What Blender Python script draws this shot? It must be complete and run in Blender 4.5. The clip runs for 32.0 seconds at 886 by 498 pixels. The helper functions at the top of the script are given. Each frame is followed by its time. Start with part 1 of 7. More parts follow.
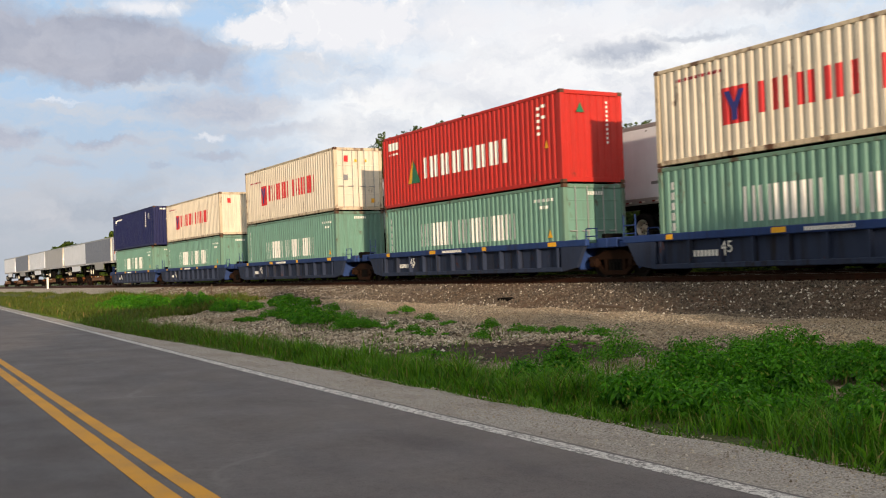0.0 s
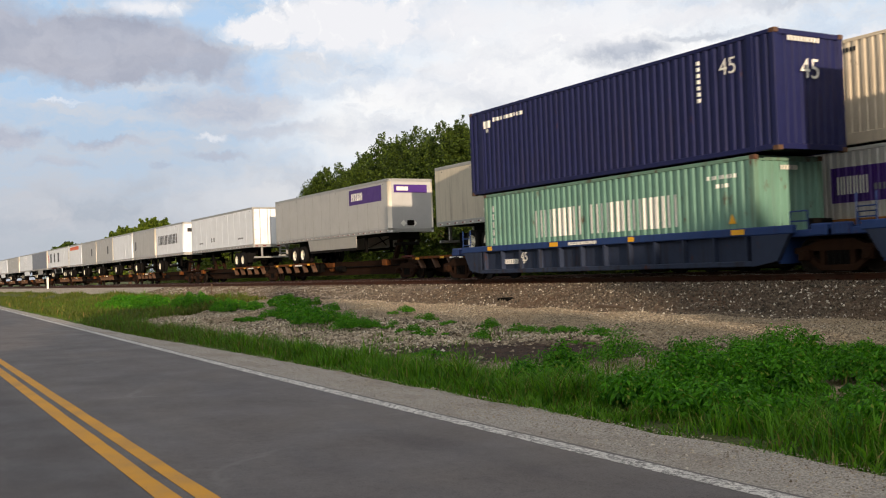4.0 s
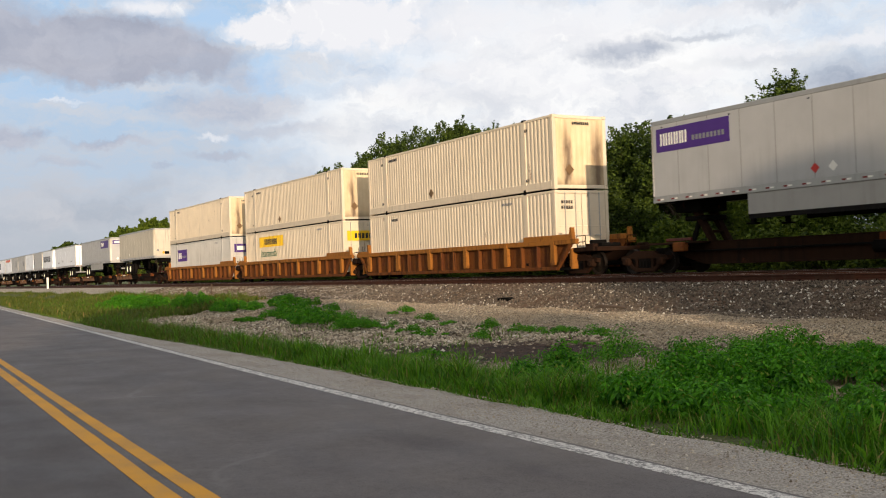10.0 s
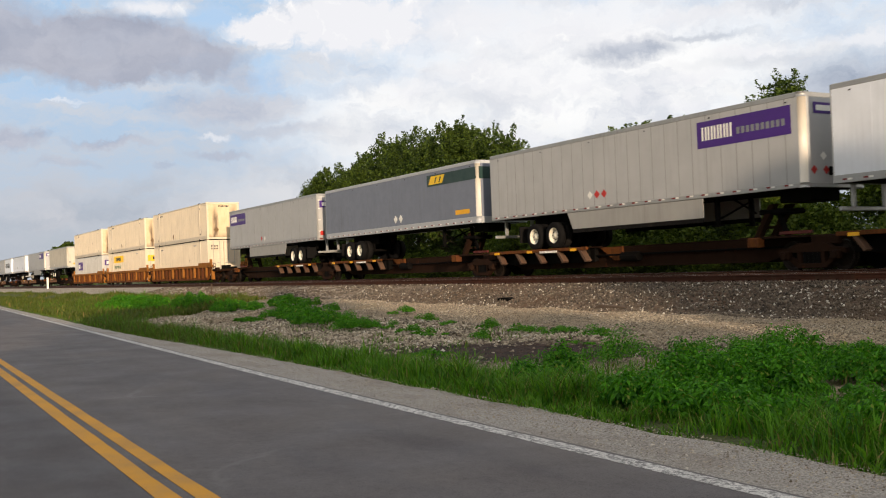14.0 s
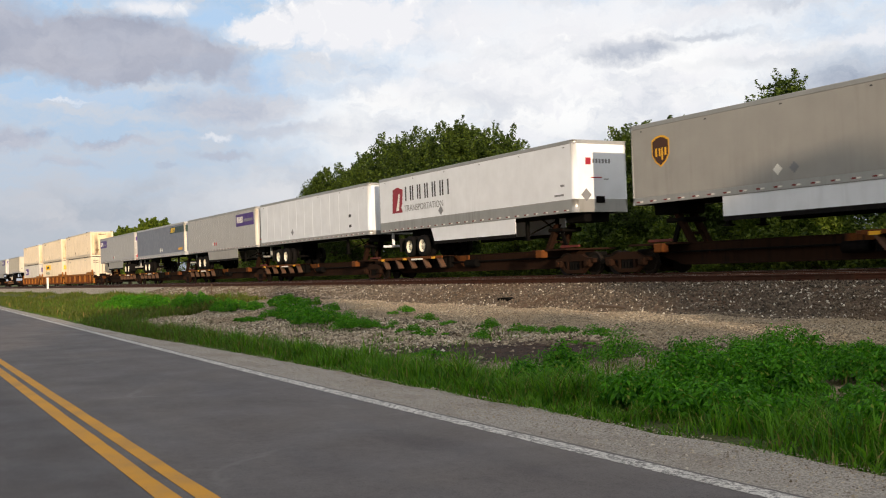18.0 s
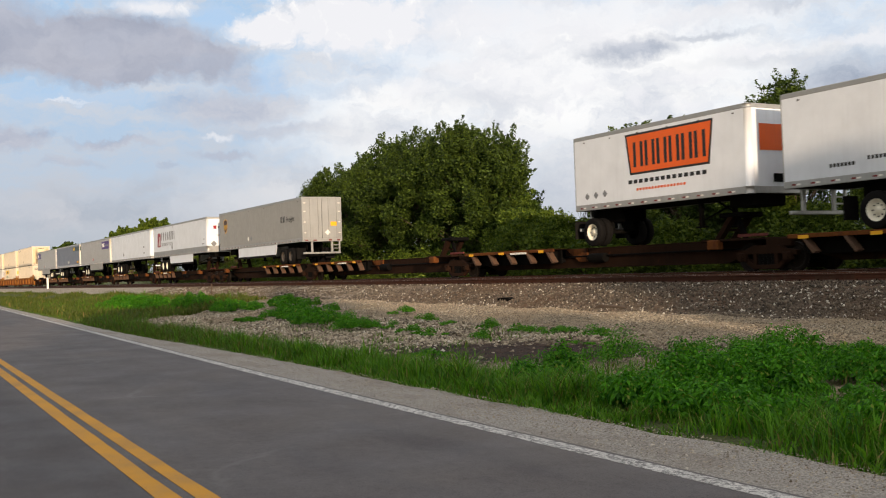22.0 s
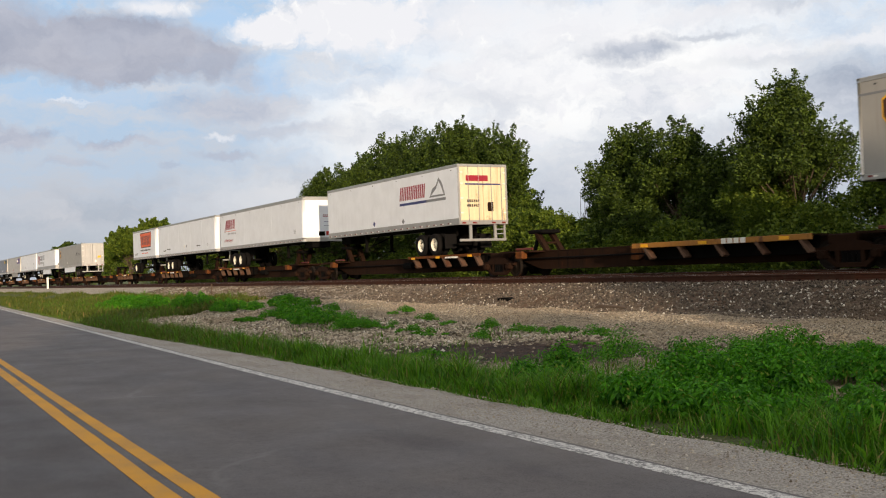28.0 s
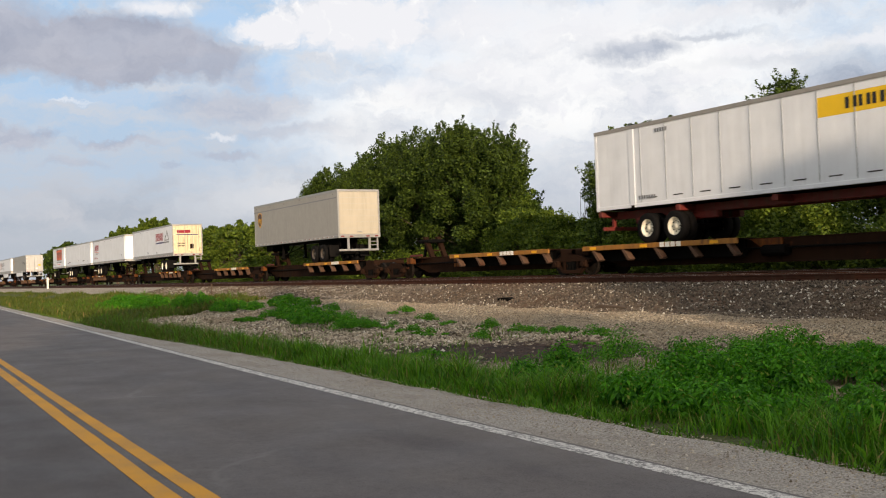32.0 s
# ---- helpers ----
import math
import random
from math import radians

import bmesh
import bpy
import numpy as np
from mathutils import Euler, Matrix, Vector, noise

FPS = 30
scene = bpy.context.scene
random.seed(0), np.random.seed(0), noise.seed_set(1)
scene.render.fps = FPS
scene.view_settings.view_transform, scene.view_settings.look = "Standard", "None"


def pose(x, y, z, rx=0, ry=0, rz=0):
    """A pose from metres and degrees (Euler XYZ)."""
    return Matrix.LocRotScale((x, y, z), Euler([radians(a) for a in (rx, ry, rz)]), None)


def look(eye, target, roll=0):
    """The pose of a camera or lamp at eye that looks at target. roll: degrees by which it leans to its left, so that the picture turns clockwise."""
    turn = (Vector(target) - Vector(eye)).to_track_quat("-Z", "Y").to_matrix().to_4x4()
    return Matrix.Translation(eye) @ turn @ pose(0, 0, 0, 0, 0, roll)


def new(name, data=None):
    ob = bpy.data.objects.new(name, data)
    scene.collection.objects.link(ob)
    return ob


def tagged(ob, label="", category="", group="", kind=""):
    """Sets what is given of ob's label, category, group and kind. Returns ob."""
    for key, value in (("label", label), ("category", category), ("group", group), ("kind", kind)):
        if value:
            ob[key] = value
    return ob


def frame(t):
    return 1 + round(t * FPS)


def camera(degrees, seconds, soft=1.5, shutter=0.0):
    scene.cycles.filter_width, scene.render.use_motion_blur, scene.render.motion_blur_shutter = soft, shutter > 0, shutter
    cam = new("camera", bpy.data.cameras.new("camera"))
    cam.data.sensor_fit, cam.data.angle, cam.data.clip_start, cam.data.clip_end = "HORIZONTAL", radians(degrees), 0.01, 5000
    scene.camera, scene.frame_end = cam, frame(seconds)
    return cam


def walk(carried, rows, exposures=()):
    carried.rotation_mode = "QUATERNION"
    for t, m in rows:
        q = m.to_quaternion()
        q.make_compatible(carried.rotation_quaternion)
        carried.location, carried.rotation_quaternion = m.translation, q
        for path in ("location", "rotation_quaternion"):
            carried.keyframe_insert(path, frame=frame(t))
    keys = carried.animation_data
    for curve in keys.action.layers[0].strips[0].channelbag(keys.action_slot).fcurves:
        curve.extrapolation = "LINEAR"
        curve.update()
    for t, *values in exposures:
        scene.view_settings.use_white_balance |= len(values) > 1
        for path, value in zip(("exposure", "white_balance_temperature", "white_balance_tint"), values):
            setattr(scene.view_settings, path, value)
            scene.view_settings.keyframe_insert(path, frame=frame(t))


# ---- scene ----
# ---- camera ----
VIEW_YAW, VIEW_TILT, VIEW_ROLL = radians(-60.04), radians(1.11), -2.10
EYE = (0.0, 0.0, 1.6)
AIM = (EYE[0] + 50 * math.sin(VIEW_YAW) * math.cos(VIEW_TILT), EYE[1] + 50 * math.cos(VIEW_YAW) * math.cos(VIEW_TILT),
       EYE[2] + 50 * math.sin(VIEW_TILT))
cam = camera(47.38, 32.0, soft=1.05, shutter=0.16)
walk(cam, [(0.0, look(EYE, AIM, VIEW_ROLL)), (32.0, look(EYE, AIM, VIEW_ROLL))], exposures=[(0.0, 0.18), (32.0, 0.18)])

# ---- world, sun ----
SUN_AWAY = radians(15.5)      # the sun stands this far off the line of the track, behind the camera
SUN_UP = radians(8.0)
sun_dir = Vector((math.cos(SUN_AWAY) * math.cos(SUN_UP), -math.sin(SUN_AWAY) * math.cos(SUN_UP), math.sin(SUN_UP)))
world = bpy.data.worlds.new("sky")
scene.world = world
world.use_nodes = True
wn = world.node_tree
sky = wn.nodes.new("ShaderNodeTexSky")
sky.sky_type, sky.sun_disc, sky.sun_elevation = "NISHITA", False, SUN_UP
sky.sun_rotation = math.atan2(sun_dir.x, sun_dir.y)
sky.dust_density, sky.air_density, sky.ozone_density = 2.0, 1.0, 1.0
bg = wn.nodes["Background"]
bg.inputs["Strength"].default_value = 0.15
wn.links.new(sky.outputs[0], bg.inputs["Color"])
# broken cloud over the whole sky
clouds = wn.nodes.new("ShaderNodeBackground")
clouds.inputs["Color"].default_value, clouds.inputs["Strength"].default_value = (1.0, 0.965, 0.93, 1.0), 0.62
puffs = wn.nodes.new("ShaderNodeTexNoise")
puffs.inputs["Scale"].default_value, puffs.inputs["Detail"].default_value = 2.2, 6.0
wn.links.new(wn.nodes.new("ShaderNodeTexCoord").outputs["Generated"], puffs.inputs["Vector"])
# the clouds are brighter on the sun's side of the sky
towards = wn.nodes.new("ShaderNodeVectorMath")
towards.operation = "DOT_PRODUCT"
towards.inputs[1].default_value = sun_dir
wn.links.new(puffs.inputs["Vector"].links[0].from_socket, towards.inputs[0])
side = wn.nodes.new("ShaderNodeMapRange")
for i, v in ((1, -0.2), (2, 1.0), (3, 0.4), (4, 1.08)):
    side.inputs[i].default_value = v
wn.links.new(towards.outputs["Value"], side.inputs[0])
wn.links.new(side.outputs[0], clouds.inputs["Strength"])
cover = wn.nodes.new("ShaderNodeMapRange")
for i, v in ((1, 0.30), (2, 0.58), (3, 0.35), (4, 1.0)):
    cover.inputs[i].default_value = v
wn.links.new(puffs.outputs[0], cover.inputs[0])
both = wn.nodes.new("ShaderNodeMixShader")
wn.links.new(cover.outputs[0], both.inputs[0])
wn.links.new(bg.outputs[0], both.inputs[1])
wn.links.new(clouds.outputs[0], both.inputs[2])
wn.links.new(both.outputs[0], wn.nodes["World Output"].inputs["Surface"])
sun = new("sun", bpy.data.lights.new("sun", "SUN"))
sun.data.energy, sun.data.angle, sun.data.color = 4.35, radians(0.7), (1.0, 0.77, 0.55)
sun.matrix_world = look(sun_dir * 100, (0, 0, 0))


# ---- node helpers and materials ----
def lin(r, g, b):
    return tuple(((c / 255) / 12.92 if c / 255 <= 0.04045 else ((c / 255 + 0.055) / 1.055) ** 2.4) for c in (r, g, b)) + (1.0,)


def material(name):
    mat = bpy.data.materials.new(name)
    mat.use_nodes = True
    return mat, mat.node_tree, mat.node_tree.nodes["Principled BSDF"]


def wire(nt, kind, ins=None, how=""):
    n = nt.nodes.new("ShaderNode" + kind)
    if how:
        n.operation = how
    for k, v in (ins or {}).items():
        s = n.inputs[k]
        if isinstance(v, bpy.types.NodeSocket):
            nt.links.new(v, s)
        else:
            s.default_value = v
    return n


def mixc(nt, f, a, b, how="MIX"):
    n = nt.nodes.new("ShaderNodeMix")
    n.data_type, n.blend_type = "RGBA", how
    for s, v in ((n.inputs[0], f), (n.inputs[6], a), (n.inputs[7], b)):
        if isinstance(v, bpy.types.NodeSocket):
            nt.links.new(v, s)
        else:
            s.default_value = v
    return n.outputs[2]


def calc(nt, op, a, b=0.0, c=None):
    n = nt.nodes.new("ShaderNodeMath")
    n.operation = op
    for i, v in enumerate((a, b) if c is None else (a, b, c)):
        if isinstance(v, bpy.types.NodeSocket):
            nt.links.new(v, n.inputs[i])
        else:
            n.inputs[i].default_value = v
    return n.outputs[0]


def ramp(nt, v, lo, hi, a=0.0, b=1.0):
    n = wire(nt, "MapRange", {0: v, 1: lo, 2: hi, 3: a, 4: b})
    n.clamp = True
    return n.outputs[0]


def spread(nt, scale, detail=4.0, stretch=(1, 1, 1), rough=0.55, kind="Object"):
    co = nt.nodes.new("ShaderNodeTexCoord")
    mp = wire(nt, "Mapping", {0: co.outputs[kind], 3: stretch})
    rnd = nt.nodes.new("ShaderNodeObjectInfo")
    add = wire(nt, "VectorMath", {0: mp.outputs[0], 1: rnd.outputs["Random"]}, "ADD")
    return wire(nt, "TexNoise", {"Vector": add.outputs[0], "Scale": scale, "Detail": detail, "Roughness": rough}).outputs[0]


def bump(nt, sh, h, strength, distance=0.01):
    b = wire(nt, "Bump", {"Height": h, "Strength": strength, "Distance": distance})
    nt.links.new(b.outputs[0], sh.inputs["Normal"])


def painted(name, rgb, rough=0.5, grime=0.25, rust=0.0, dirt=(70, 58, 44), metal=0.0, streak=6.0, gloss=0.5):
    """Weathered paint: mottling, vertical streaks of dirt, specks and patches of rust."""
    mat, nt, sh = material(name)
    base = lin(*rgb)
    mottled = mixc(nt, ramp(nt, spread(nt, 1.3, 5), 0.3, 0.75), base, tuple(c * 0.89 for c in base[:3]) + (1,))
    st = ramp(nt, spread(nt, streak, 3, (1, 1, 0.07)), 0.48, 0.8)
    big = ramp(nt, spread(nt, 0.35, 3), 0.35, 0.7)
    col = mixc(nt, calc(nt, "MULTIPLY", calc(nt, "MULTIPLY", st, big), grime * 2.0), mottled, lin(*dirt))
    fine = ramp(nt, spread(nt, 30, 2), 0.5, 0.9)
    col = mixc(nt, calc(nt, "MULTIPLY", fine, grime * 0.5), col, lin(*dirt))
    if rust > 0:
        r = calc(nt, "MULTIPLY", ramp(nt, spread(nt, 2.2, 6, (1, 1, 0.5), 0.7), 0.66 - rust * 0.3, 0.74 - rust * 0.25), 0.85)
        rc = mixc(nt, spread(nt, 12, 3), lin(95, 50, 24), lin(58, 34, 22))
        col = mixc(nt, r, col, rc)
    nt.links.new(col, sh.inputs["Base Color"])
    nt.links.new(ramp(nt, spread(nt, 4, 4), 0.2, 0.8, rough - 0.1, rough + 0.15), sh.inputs["Roughness"])
    sh.inputs["Metallic"].default_value = metal
    sh.inputs["Specular IOR Level"].default_value = gloss
    bump(nt, sh, spread(nt, 45, 3), 0.06, 0.01)
    return mat


def sooty(name, rgb):
    """White paint of a box end with two soot streaks that run down it and a sooty foot."""
    mat, nt, sh = material(name)
    co = nt.nodes.new("ShaderNodeTexCoord")
    sep = wire(nt, "SeparateXYZ", {0: co.outputs["Object"]})
    wob = calc(nt, "MULTIPLY", calc(nt, "SUBTRACT", spread(nt, 3.0, 5, (1, 1, 0.35)), 0.5), 0.5)
    y = calc(nt, "ADD", sep.outputs[1], wob)
    a = ramp(nt, calc(nt, "ABSOLUTE", calc(nt, "ADD", y, 0.62)), 0.26, 0.02)
    b = ramp(nt, calc(nt, "ABSOLUTE", calc(nt, "SUBTRACT", y, 0.86)), 0.42, 0.04)
    fade = ramp(nt, calc(nt, "ADD", sep.outputs[2], wob), 2.9, 1.6)
    foot = ramp(nt, calc(nt, "ADD", sep.outputs[2], wob), 0.5, 0.05, 0.0, 0.8)
    m = calc(nt, "MAXIMUM", calc(nt, "MULTIPLY", calc(nt, "MAXIMUM", a, b), fade), foot)
    base = mixc(nt, ramp(nt, spread(nt, 1.3, 5), 0.3, 0.75), lin(*rgb), lin(206, 182, 142))
    nt.links.new(mixc(nt, calc(nt, "MULTIPLY", m, 0.85), base, lin(72, 50, 36)), sh.inputs["Base Color"])
    sh.inputs["Roughness"].default_value = 0.6
    return mat


M = {}
M["sooty"] = sooty("sooty_white_paint", (224, 202, 166))
M["cream"] = painted("cream_paint", (222, 211, 190), 0.45, 0.32, 0.16)
M["teal"] = painted("green_paint", (108, 150, 134), 0.5, 0.34, 0.16)
M["teal_rail"] = painted("green_rail_paint", (104, 140, 122), 0.6, 0.6, 0.4, (74, 52, 34))
M["cream_rail"] = painted("cream_rail_paint", (206, 190, 162), 0.6, 0.7, 0.42, (96, 62, 36))
M["casting"] = painted("rusty_casting", (92, 66, 48), 0.8, 0.6, 0.4)
M["red"] = painted("red_paint", (186, 34, 22), 0.5, 0.25, 0.06)
M["navy"] = painted("navy_paint", (22, 28, 76), 0.5, 0.15, 0.04, gloss=0.3)
M["white"] = painted("white_paint", (234, 238, 244), 0.4, 0.06, 0.0)
M["white_box"] = painted("white_container_paint", (222, 207, 182), 0.45, 0.22, 0.06)
M["silver_box"] = painted("grey_container_paint", (196, 194, 188), 0.45, 0.3, 0.05)
M["silver"] = painted("silver_grey_paint", (160, 158, 153), 0.42, 0.14, 0.0)
M["pale_band"] = painted("pale_grey_rail_paint", (178, 181, 184), 0.4, 0.15)
M["soot_brown"] = painted("soot_brown_placard", (112, 86, 54), 0.6, 0.3)
M["hinge"] = painted("bright_hinge_metal", (230, 226, 216), 0.35, 0.1, 0.0)
M["grey"] = painted("light_grey_paint", (180, 180, 179), 0.42, 0.12, 0.0)
M["steelgrey"] = painted("blue_grey_paint", (120, 126, 140), 0.42, 0.2, 0.0)
M["alu"] = painted("aluminium", (176, 176, 174), 0.38, 0.2, 0.0, metal=0.55)
M["dirty_grey"] = painted("dirty_grey_paint", (204, 196, 178), 0.5, 0.45, 0.0)
M["blue_car"] = painted("blue_car_paint", (34, 60, 112), 0.6, 0.6, 0.12, (34, 30, 28), gloss=0.3)
# greyer, grimy panel blue, darkened further for the shade below the chord
M["blue_panel"] = painted("faded_shaded_blue_panel_paint", (46, 56, 78), 0.7, 0.8, 0.16, (34, 30, 27), gloss=0.2)
M["ochre"] = painted("ochre_car_paint", (152, 98, 38), 0.75, 0.8, 0.3, (46, 30, 20), gloss=0.2)
# rust and grime, plus the shade of the recessed well panels in the colour
M["rust_shade_ochre"] = painted("rusted_shaded_ochre_paint", (106, 62, 26), 0.8, 0.9, 0.5, (32, 23, 17), gloss=0.15)
M["ochre_clean"] = painted("yellow_car_paint", (160, 108, 36), 0.6, 0.7, 0.3, (66, 42, 24))
M["rusty"] = painted("rusted_steel", (42, 27, 18), 0.9, 0.7, 0.12, (20, 16, 14), gloss=0.08)
M["dark_steel"] = painted("dark_steel", (13, 12, 11), 0.85, 0.4, 0.04, (26, 21, 18), gloss=0.08)
M["wheel_steel"] = painted("wheel_steel", (30, 25, 21), 0.6, 0.5, 0.1, metal=0.2, gloss=0.15)
M["rail"] = painted("rail_steel", (64, 36, 24), 0.7, 0.5, 0.3, gloss=0.2)
M["rail_top"] = painted("polished_rail", (168, 160, 154), 0.25, 0.1, 0.0, metal=0.9)
M["chassis_red"] = painted("red_chassis_paint", (104, 30, 22), 0.6, 0.5, 0.15)
M["rubber"] = painted("tyre_rubber", (20, 19, 19), 0.85, 0.3, 0.0, (48, 42, 36), gloss=0.12)
M["rim"] = painted("white_wheel_paint", (232, 226, 206), 0.4, 0.35, 0.03, (110, 90, 60))
M["stained_door"] = painted("rust_stained_door_paint", (226, 208, 170), 0.5, 0.5, 0.2, (128, 84, 44))
M["cream_door"] = painted("cream_door_paint", (184, 176, 158), 0.5, 0.16, 0.0)
M["hitch_red"] = painted("faded_red_paint", (98, 36, 26), 0.6, 0.4, 0.1)
M["dull_rim"] = painted("dull_wheel_steel", (84, 76, 68), 0.5, 0.5, 0.1, metal=0.3)
# paler than grey skins: the sun's highlight on rounded corners, put into the paint
M["sunlit_post"] = painted("sunlit_post_paint", (222, 214, 200), 0.35, 0.12)
M["joint"] = painted("grey_joint", (148, 146, 142), 0.5, 0.2)
M["post"] = painted("white_post_paint", (236, 232, 222), 0.5, 0.2, 0.0)
for key, rgb in dict(red_ink=(205, 40, 42), white_ink=(238, 236, 228), blue_ink=(46, 48, 128), purple=(70, 34, 122), yellow_ink=(240, 196, 28),
                     green_ink=(28, 112, 74), black_ink=(34, 34, 36), orange_ink=(232, 98, 22), brown_ink=(72, 40, 22), gold_ink=(236, 178, 40),
                     maroon=(150, 30, 48), dark_green=(38, 62, 58), grey_ink=(128, 130, 134), reflect_red=(190, 44, 36), navy_ink=(44, 52, 110),
                     amber=(240, 176, 24), strip_red=(120, 36, 30)).items():
    M[key] = painted(key, rgb, 0.4, 0.1)


# ---- mesh helpers ----
class Geo:
    """Gathers vertices and faces of one part."""

    def __init__(self):
        self.v, self.f = [], []

    def box(self, x0, x1, y0, y1, z0, z1, c=0.0):
        h = [(x1 - x0) / 2, (y1 - y0) / 2, (z1 - z0) / 2]
        m = [(x1 + x0) / 2, (y1 + y0) / 2, (z1 + z0) / 2]
        n = len(self.v)
        if c <= 0:
            for sx in (-1, 1):
                for sy in (-1, 1):
                    for sz in (-1, 1):
                        self.v.append((m[0] + sx * h[0], m[1] + sy * h[1], m[2] + sz * h[2]))
            for q in ((0, 1, 3, 2), (4, 6, 7, 5), (0, 4, 5, 1), (2, 3, 7, 6), (0, 2, 6, 4), (1, 5, 7, 3)):
                self.f.append([n + i for i in q])
            return self
        c = min(c, 0.49 * 2 * min(h))
        ids = {}
        for sx in (-1, 1):
            for sy in (-1, 1):
                for sz in (-1, 1):
                    s = (sx, sy, sz)
                    for a in range(3):
                        ids[s, a] = len(self.v)
                        self.v.append(tuple(m[k] + s[k] * (h[k] - (0 if k == a else c)) for k in range(3)))
                    self.f.append([ids[s, 0], ids[s, 1], ids[s, 2]])
        for a in range(3):
            b, d = (a + 1) % 3, (a + 2) % 3
            for sa in (-1, 1):
                loop = []
                for sb, sd in ((-1, -1), (1, -1), (1, 1), (-1, 1)):
                    s = [0, 0, 0]
                    s[a], s[b], s[d] = sa, sb, sd
                    loop.append(ids[tuple(s), a])
                self.f.append(loop)
                for sb in (-1, 1):
                    e = []
                    for sd in (-1, 1):
                        s = [0, 0, 0]
                        s[a], s[b], s[d] = sa, sb, sd
                        e.append(tuple(s))
                    self.f.append([ids[e[0], a], ids[e[1], a], ids[e[1], b], ids[e[0], b]])
        return self

    def prism(self, pts, y0, y1):
        """A polygon in x, z drawn out along y."""
        n, k = len(self.v), len(pts)
        self.v += [(x, y0, z) for x, z in pts] + [(x, y1, z) for x, z in pts]
        self.f += [list(range(n, n + k)), list(range(n + 2 * k - 1, n + k - 1, -1))]
        self.f += [[n + i, n + (i + 1) % k, n + k + (i + 1) % k, n + k + i] for i in range(k)]
        return self

    def tube(self, p, q, r, n=8, r2=None):
        p, q = Vector(p), Vector(q)
        r2 = r if r2 is None else r2
        w = (q - p).normalized()
        u = w.cross(Vector((0.31, 0.87, 0.39))).normalized()
        s = w.cross(u)
        k = len(self.v)
        for c, rr in ((p, r), (q, r2)):
            self.v += [tuple(c + (u * math.cos(2 * math.pi * i / n) + s * math.sin(2 * math.pi * i / n)) * rr) for i in range(n)]
        self.f += [[k + i, k + (i + 1) % n, k + n + (i + 1) % n, k + n + i] for i in range(n)]
        self.f += [list(range(k, k + n)), list(range(k + 2 * n - 1, k + n - 1, -1))]
        return self

    def lathe(self, profile, cx, cy, cz, n=20):
        """Rings (radius, offset along y) about an axle that lies along y."""
        k = len(self.v)
        for r, o in profile:
            self.v += [(cx + r * math.cos(2 * math.pi * i / n), cy + o, cz + r * math.sin(2 * math.pi * i / n)) for i in range(n)]
        for j in range(len(profile) - 1):
            a, b = k + j * n, k + (j + 1) * n
            self.f += [[a + i, a + (i + 1) % n, b + (i + 1) % n, b + i] for i in range(n)]
        return self


def part(name, g, mat, parent=None, label="", smooth=False):
    me = bpy.data.meshes.new(name)
    me.from_pydata(g.v, [], g.f)
    me.update()
    me.materials.append(mat)
    if smooth:
        me.polygons.foreach_set("use_smooth", [True] * len(me.polygons))
    ob = new(name, me)
    if parent is not None:
        ob.parent = parent
    return tagged(ob, label, kind="stuff" if name in TINY else "")


TINY = {"code_mark", "marker_strip", "marker_lamp", "hinge", "wheel_nuts", "door_rib", "tail_lamp", "panel_joint", "brake_gear"}


def thing(name, label, category, group="", kind=""):
    ob = new(name)
    ob.empty_display_size = 0.3
    return tagged(ob, label, category, group, kind)


MOVERS = []     # (thing, place at rest along the track, y, z, which train)


def riding(ob, x, y, z, train):
    ob.matrix_basis = pose(x, y, z)
    MOVERS.append((ob, x, y, z, train))
    return ob


def word(text, height, x, z, y, mat, parent, slant=0.0):
    """Readable words in the built-in font, standing on a side that faces -y."""
    cu = bpy.data.curves.new("words", "FONT")
    cu.body, cu.size, cu.shear, cu.extrude = text, height * 1.38, slant, 0.001
    tmp = bpy.data.objects.new("words", cu)
    me = bpy.data.meshes.new_from_object(tmp)
    bpy.data.objects.remove(tmp)
    for v in me.vertices:
        v.co = (x + v.co.x, y - v.co.z, z + v.co.y)
    me.materials.clear()
    me.materials.append(mat)
    ob = new("lettering", me)
    ob.parent = parent
    return ob


def word_end(text, height, y, z, x, mat, parent):
    """The same on an end that faces +x."""
    ob = word(text, height, 0, 0, 0, mat, parent)
    for v in ob.data.vertices:
        v.co = (x - v.co.y, y + v.co.x, z + v.co.z)
    return ob


# ---- corrugated walls ----
def rib_depth(x, pitch, depth):
    f = (x / pitch) % 1.0
    if f < 0.36:
        return 0.0
    if f < 0.5:
        return depth * (f - 0.36) / 0.14
    if f < 0.86:
        return depth
    return depth * (1 - (f - 0.86) / 0.14)


def rib_breaks(x0, x1, pitch):
    xs = [x0, x1]
    k = math.floor(x0 / pitch)
    while k * pitch < x1:
        xs += [x for x in (k * pitch, (k + 0.36) * pitch, (k + 0.5) * pitch, (k + 0.86) * pitch) if x0 + 1e-4 < x < x1 - 1e-4]
        k += 1
    return sorted(xs)


def ribbed(g, x0, x1, z0, z1, y, pitch, depth, out=-1.0, lift=0.0):
    """A ribbed strip of a side wall, its ridges at y and its grooves inwards; out is the way that it faces."""
    n = len(g.v)
    xs = rib_breaks(x0, x1, pitch)
    for x in xs:
        yy = y - out * rib_depth(x, pitch, depth) + out * lift
        g.v += [(x, yy, z0), (x, yy, z1)]
    for i in range(len(xs) - 1):
        a = n + 2 * i
        g.f.append([a, a + 2, a + 3, a + 1] if out < 0 else [a, a + 1, a + 3, a + 2])
    return g


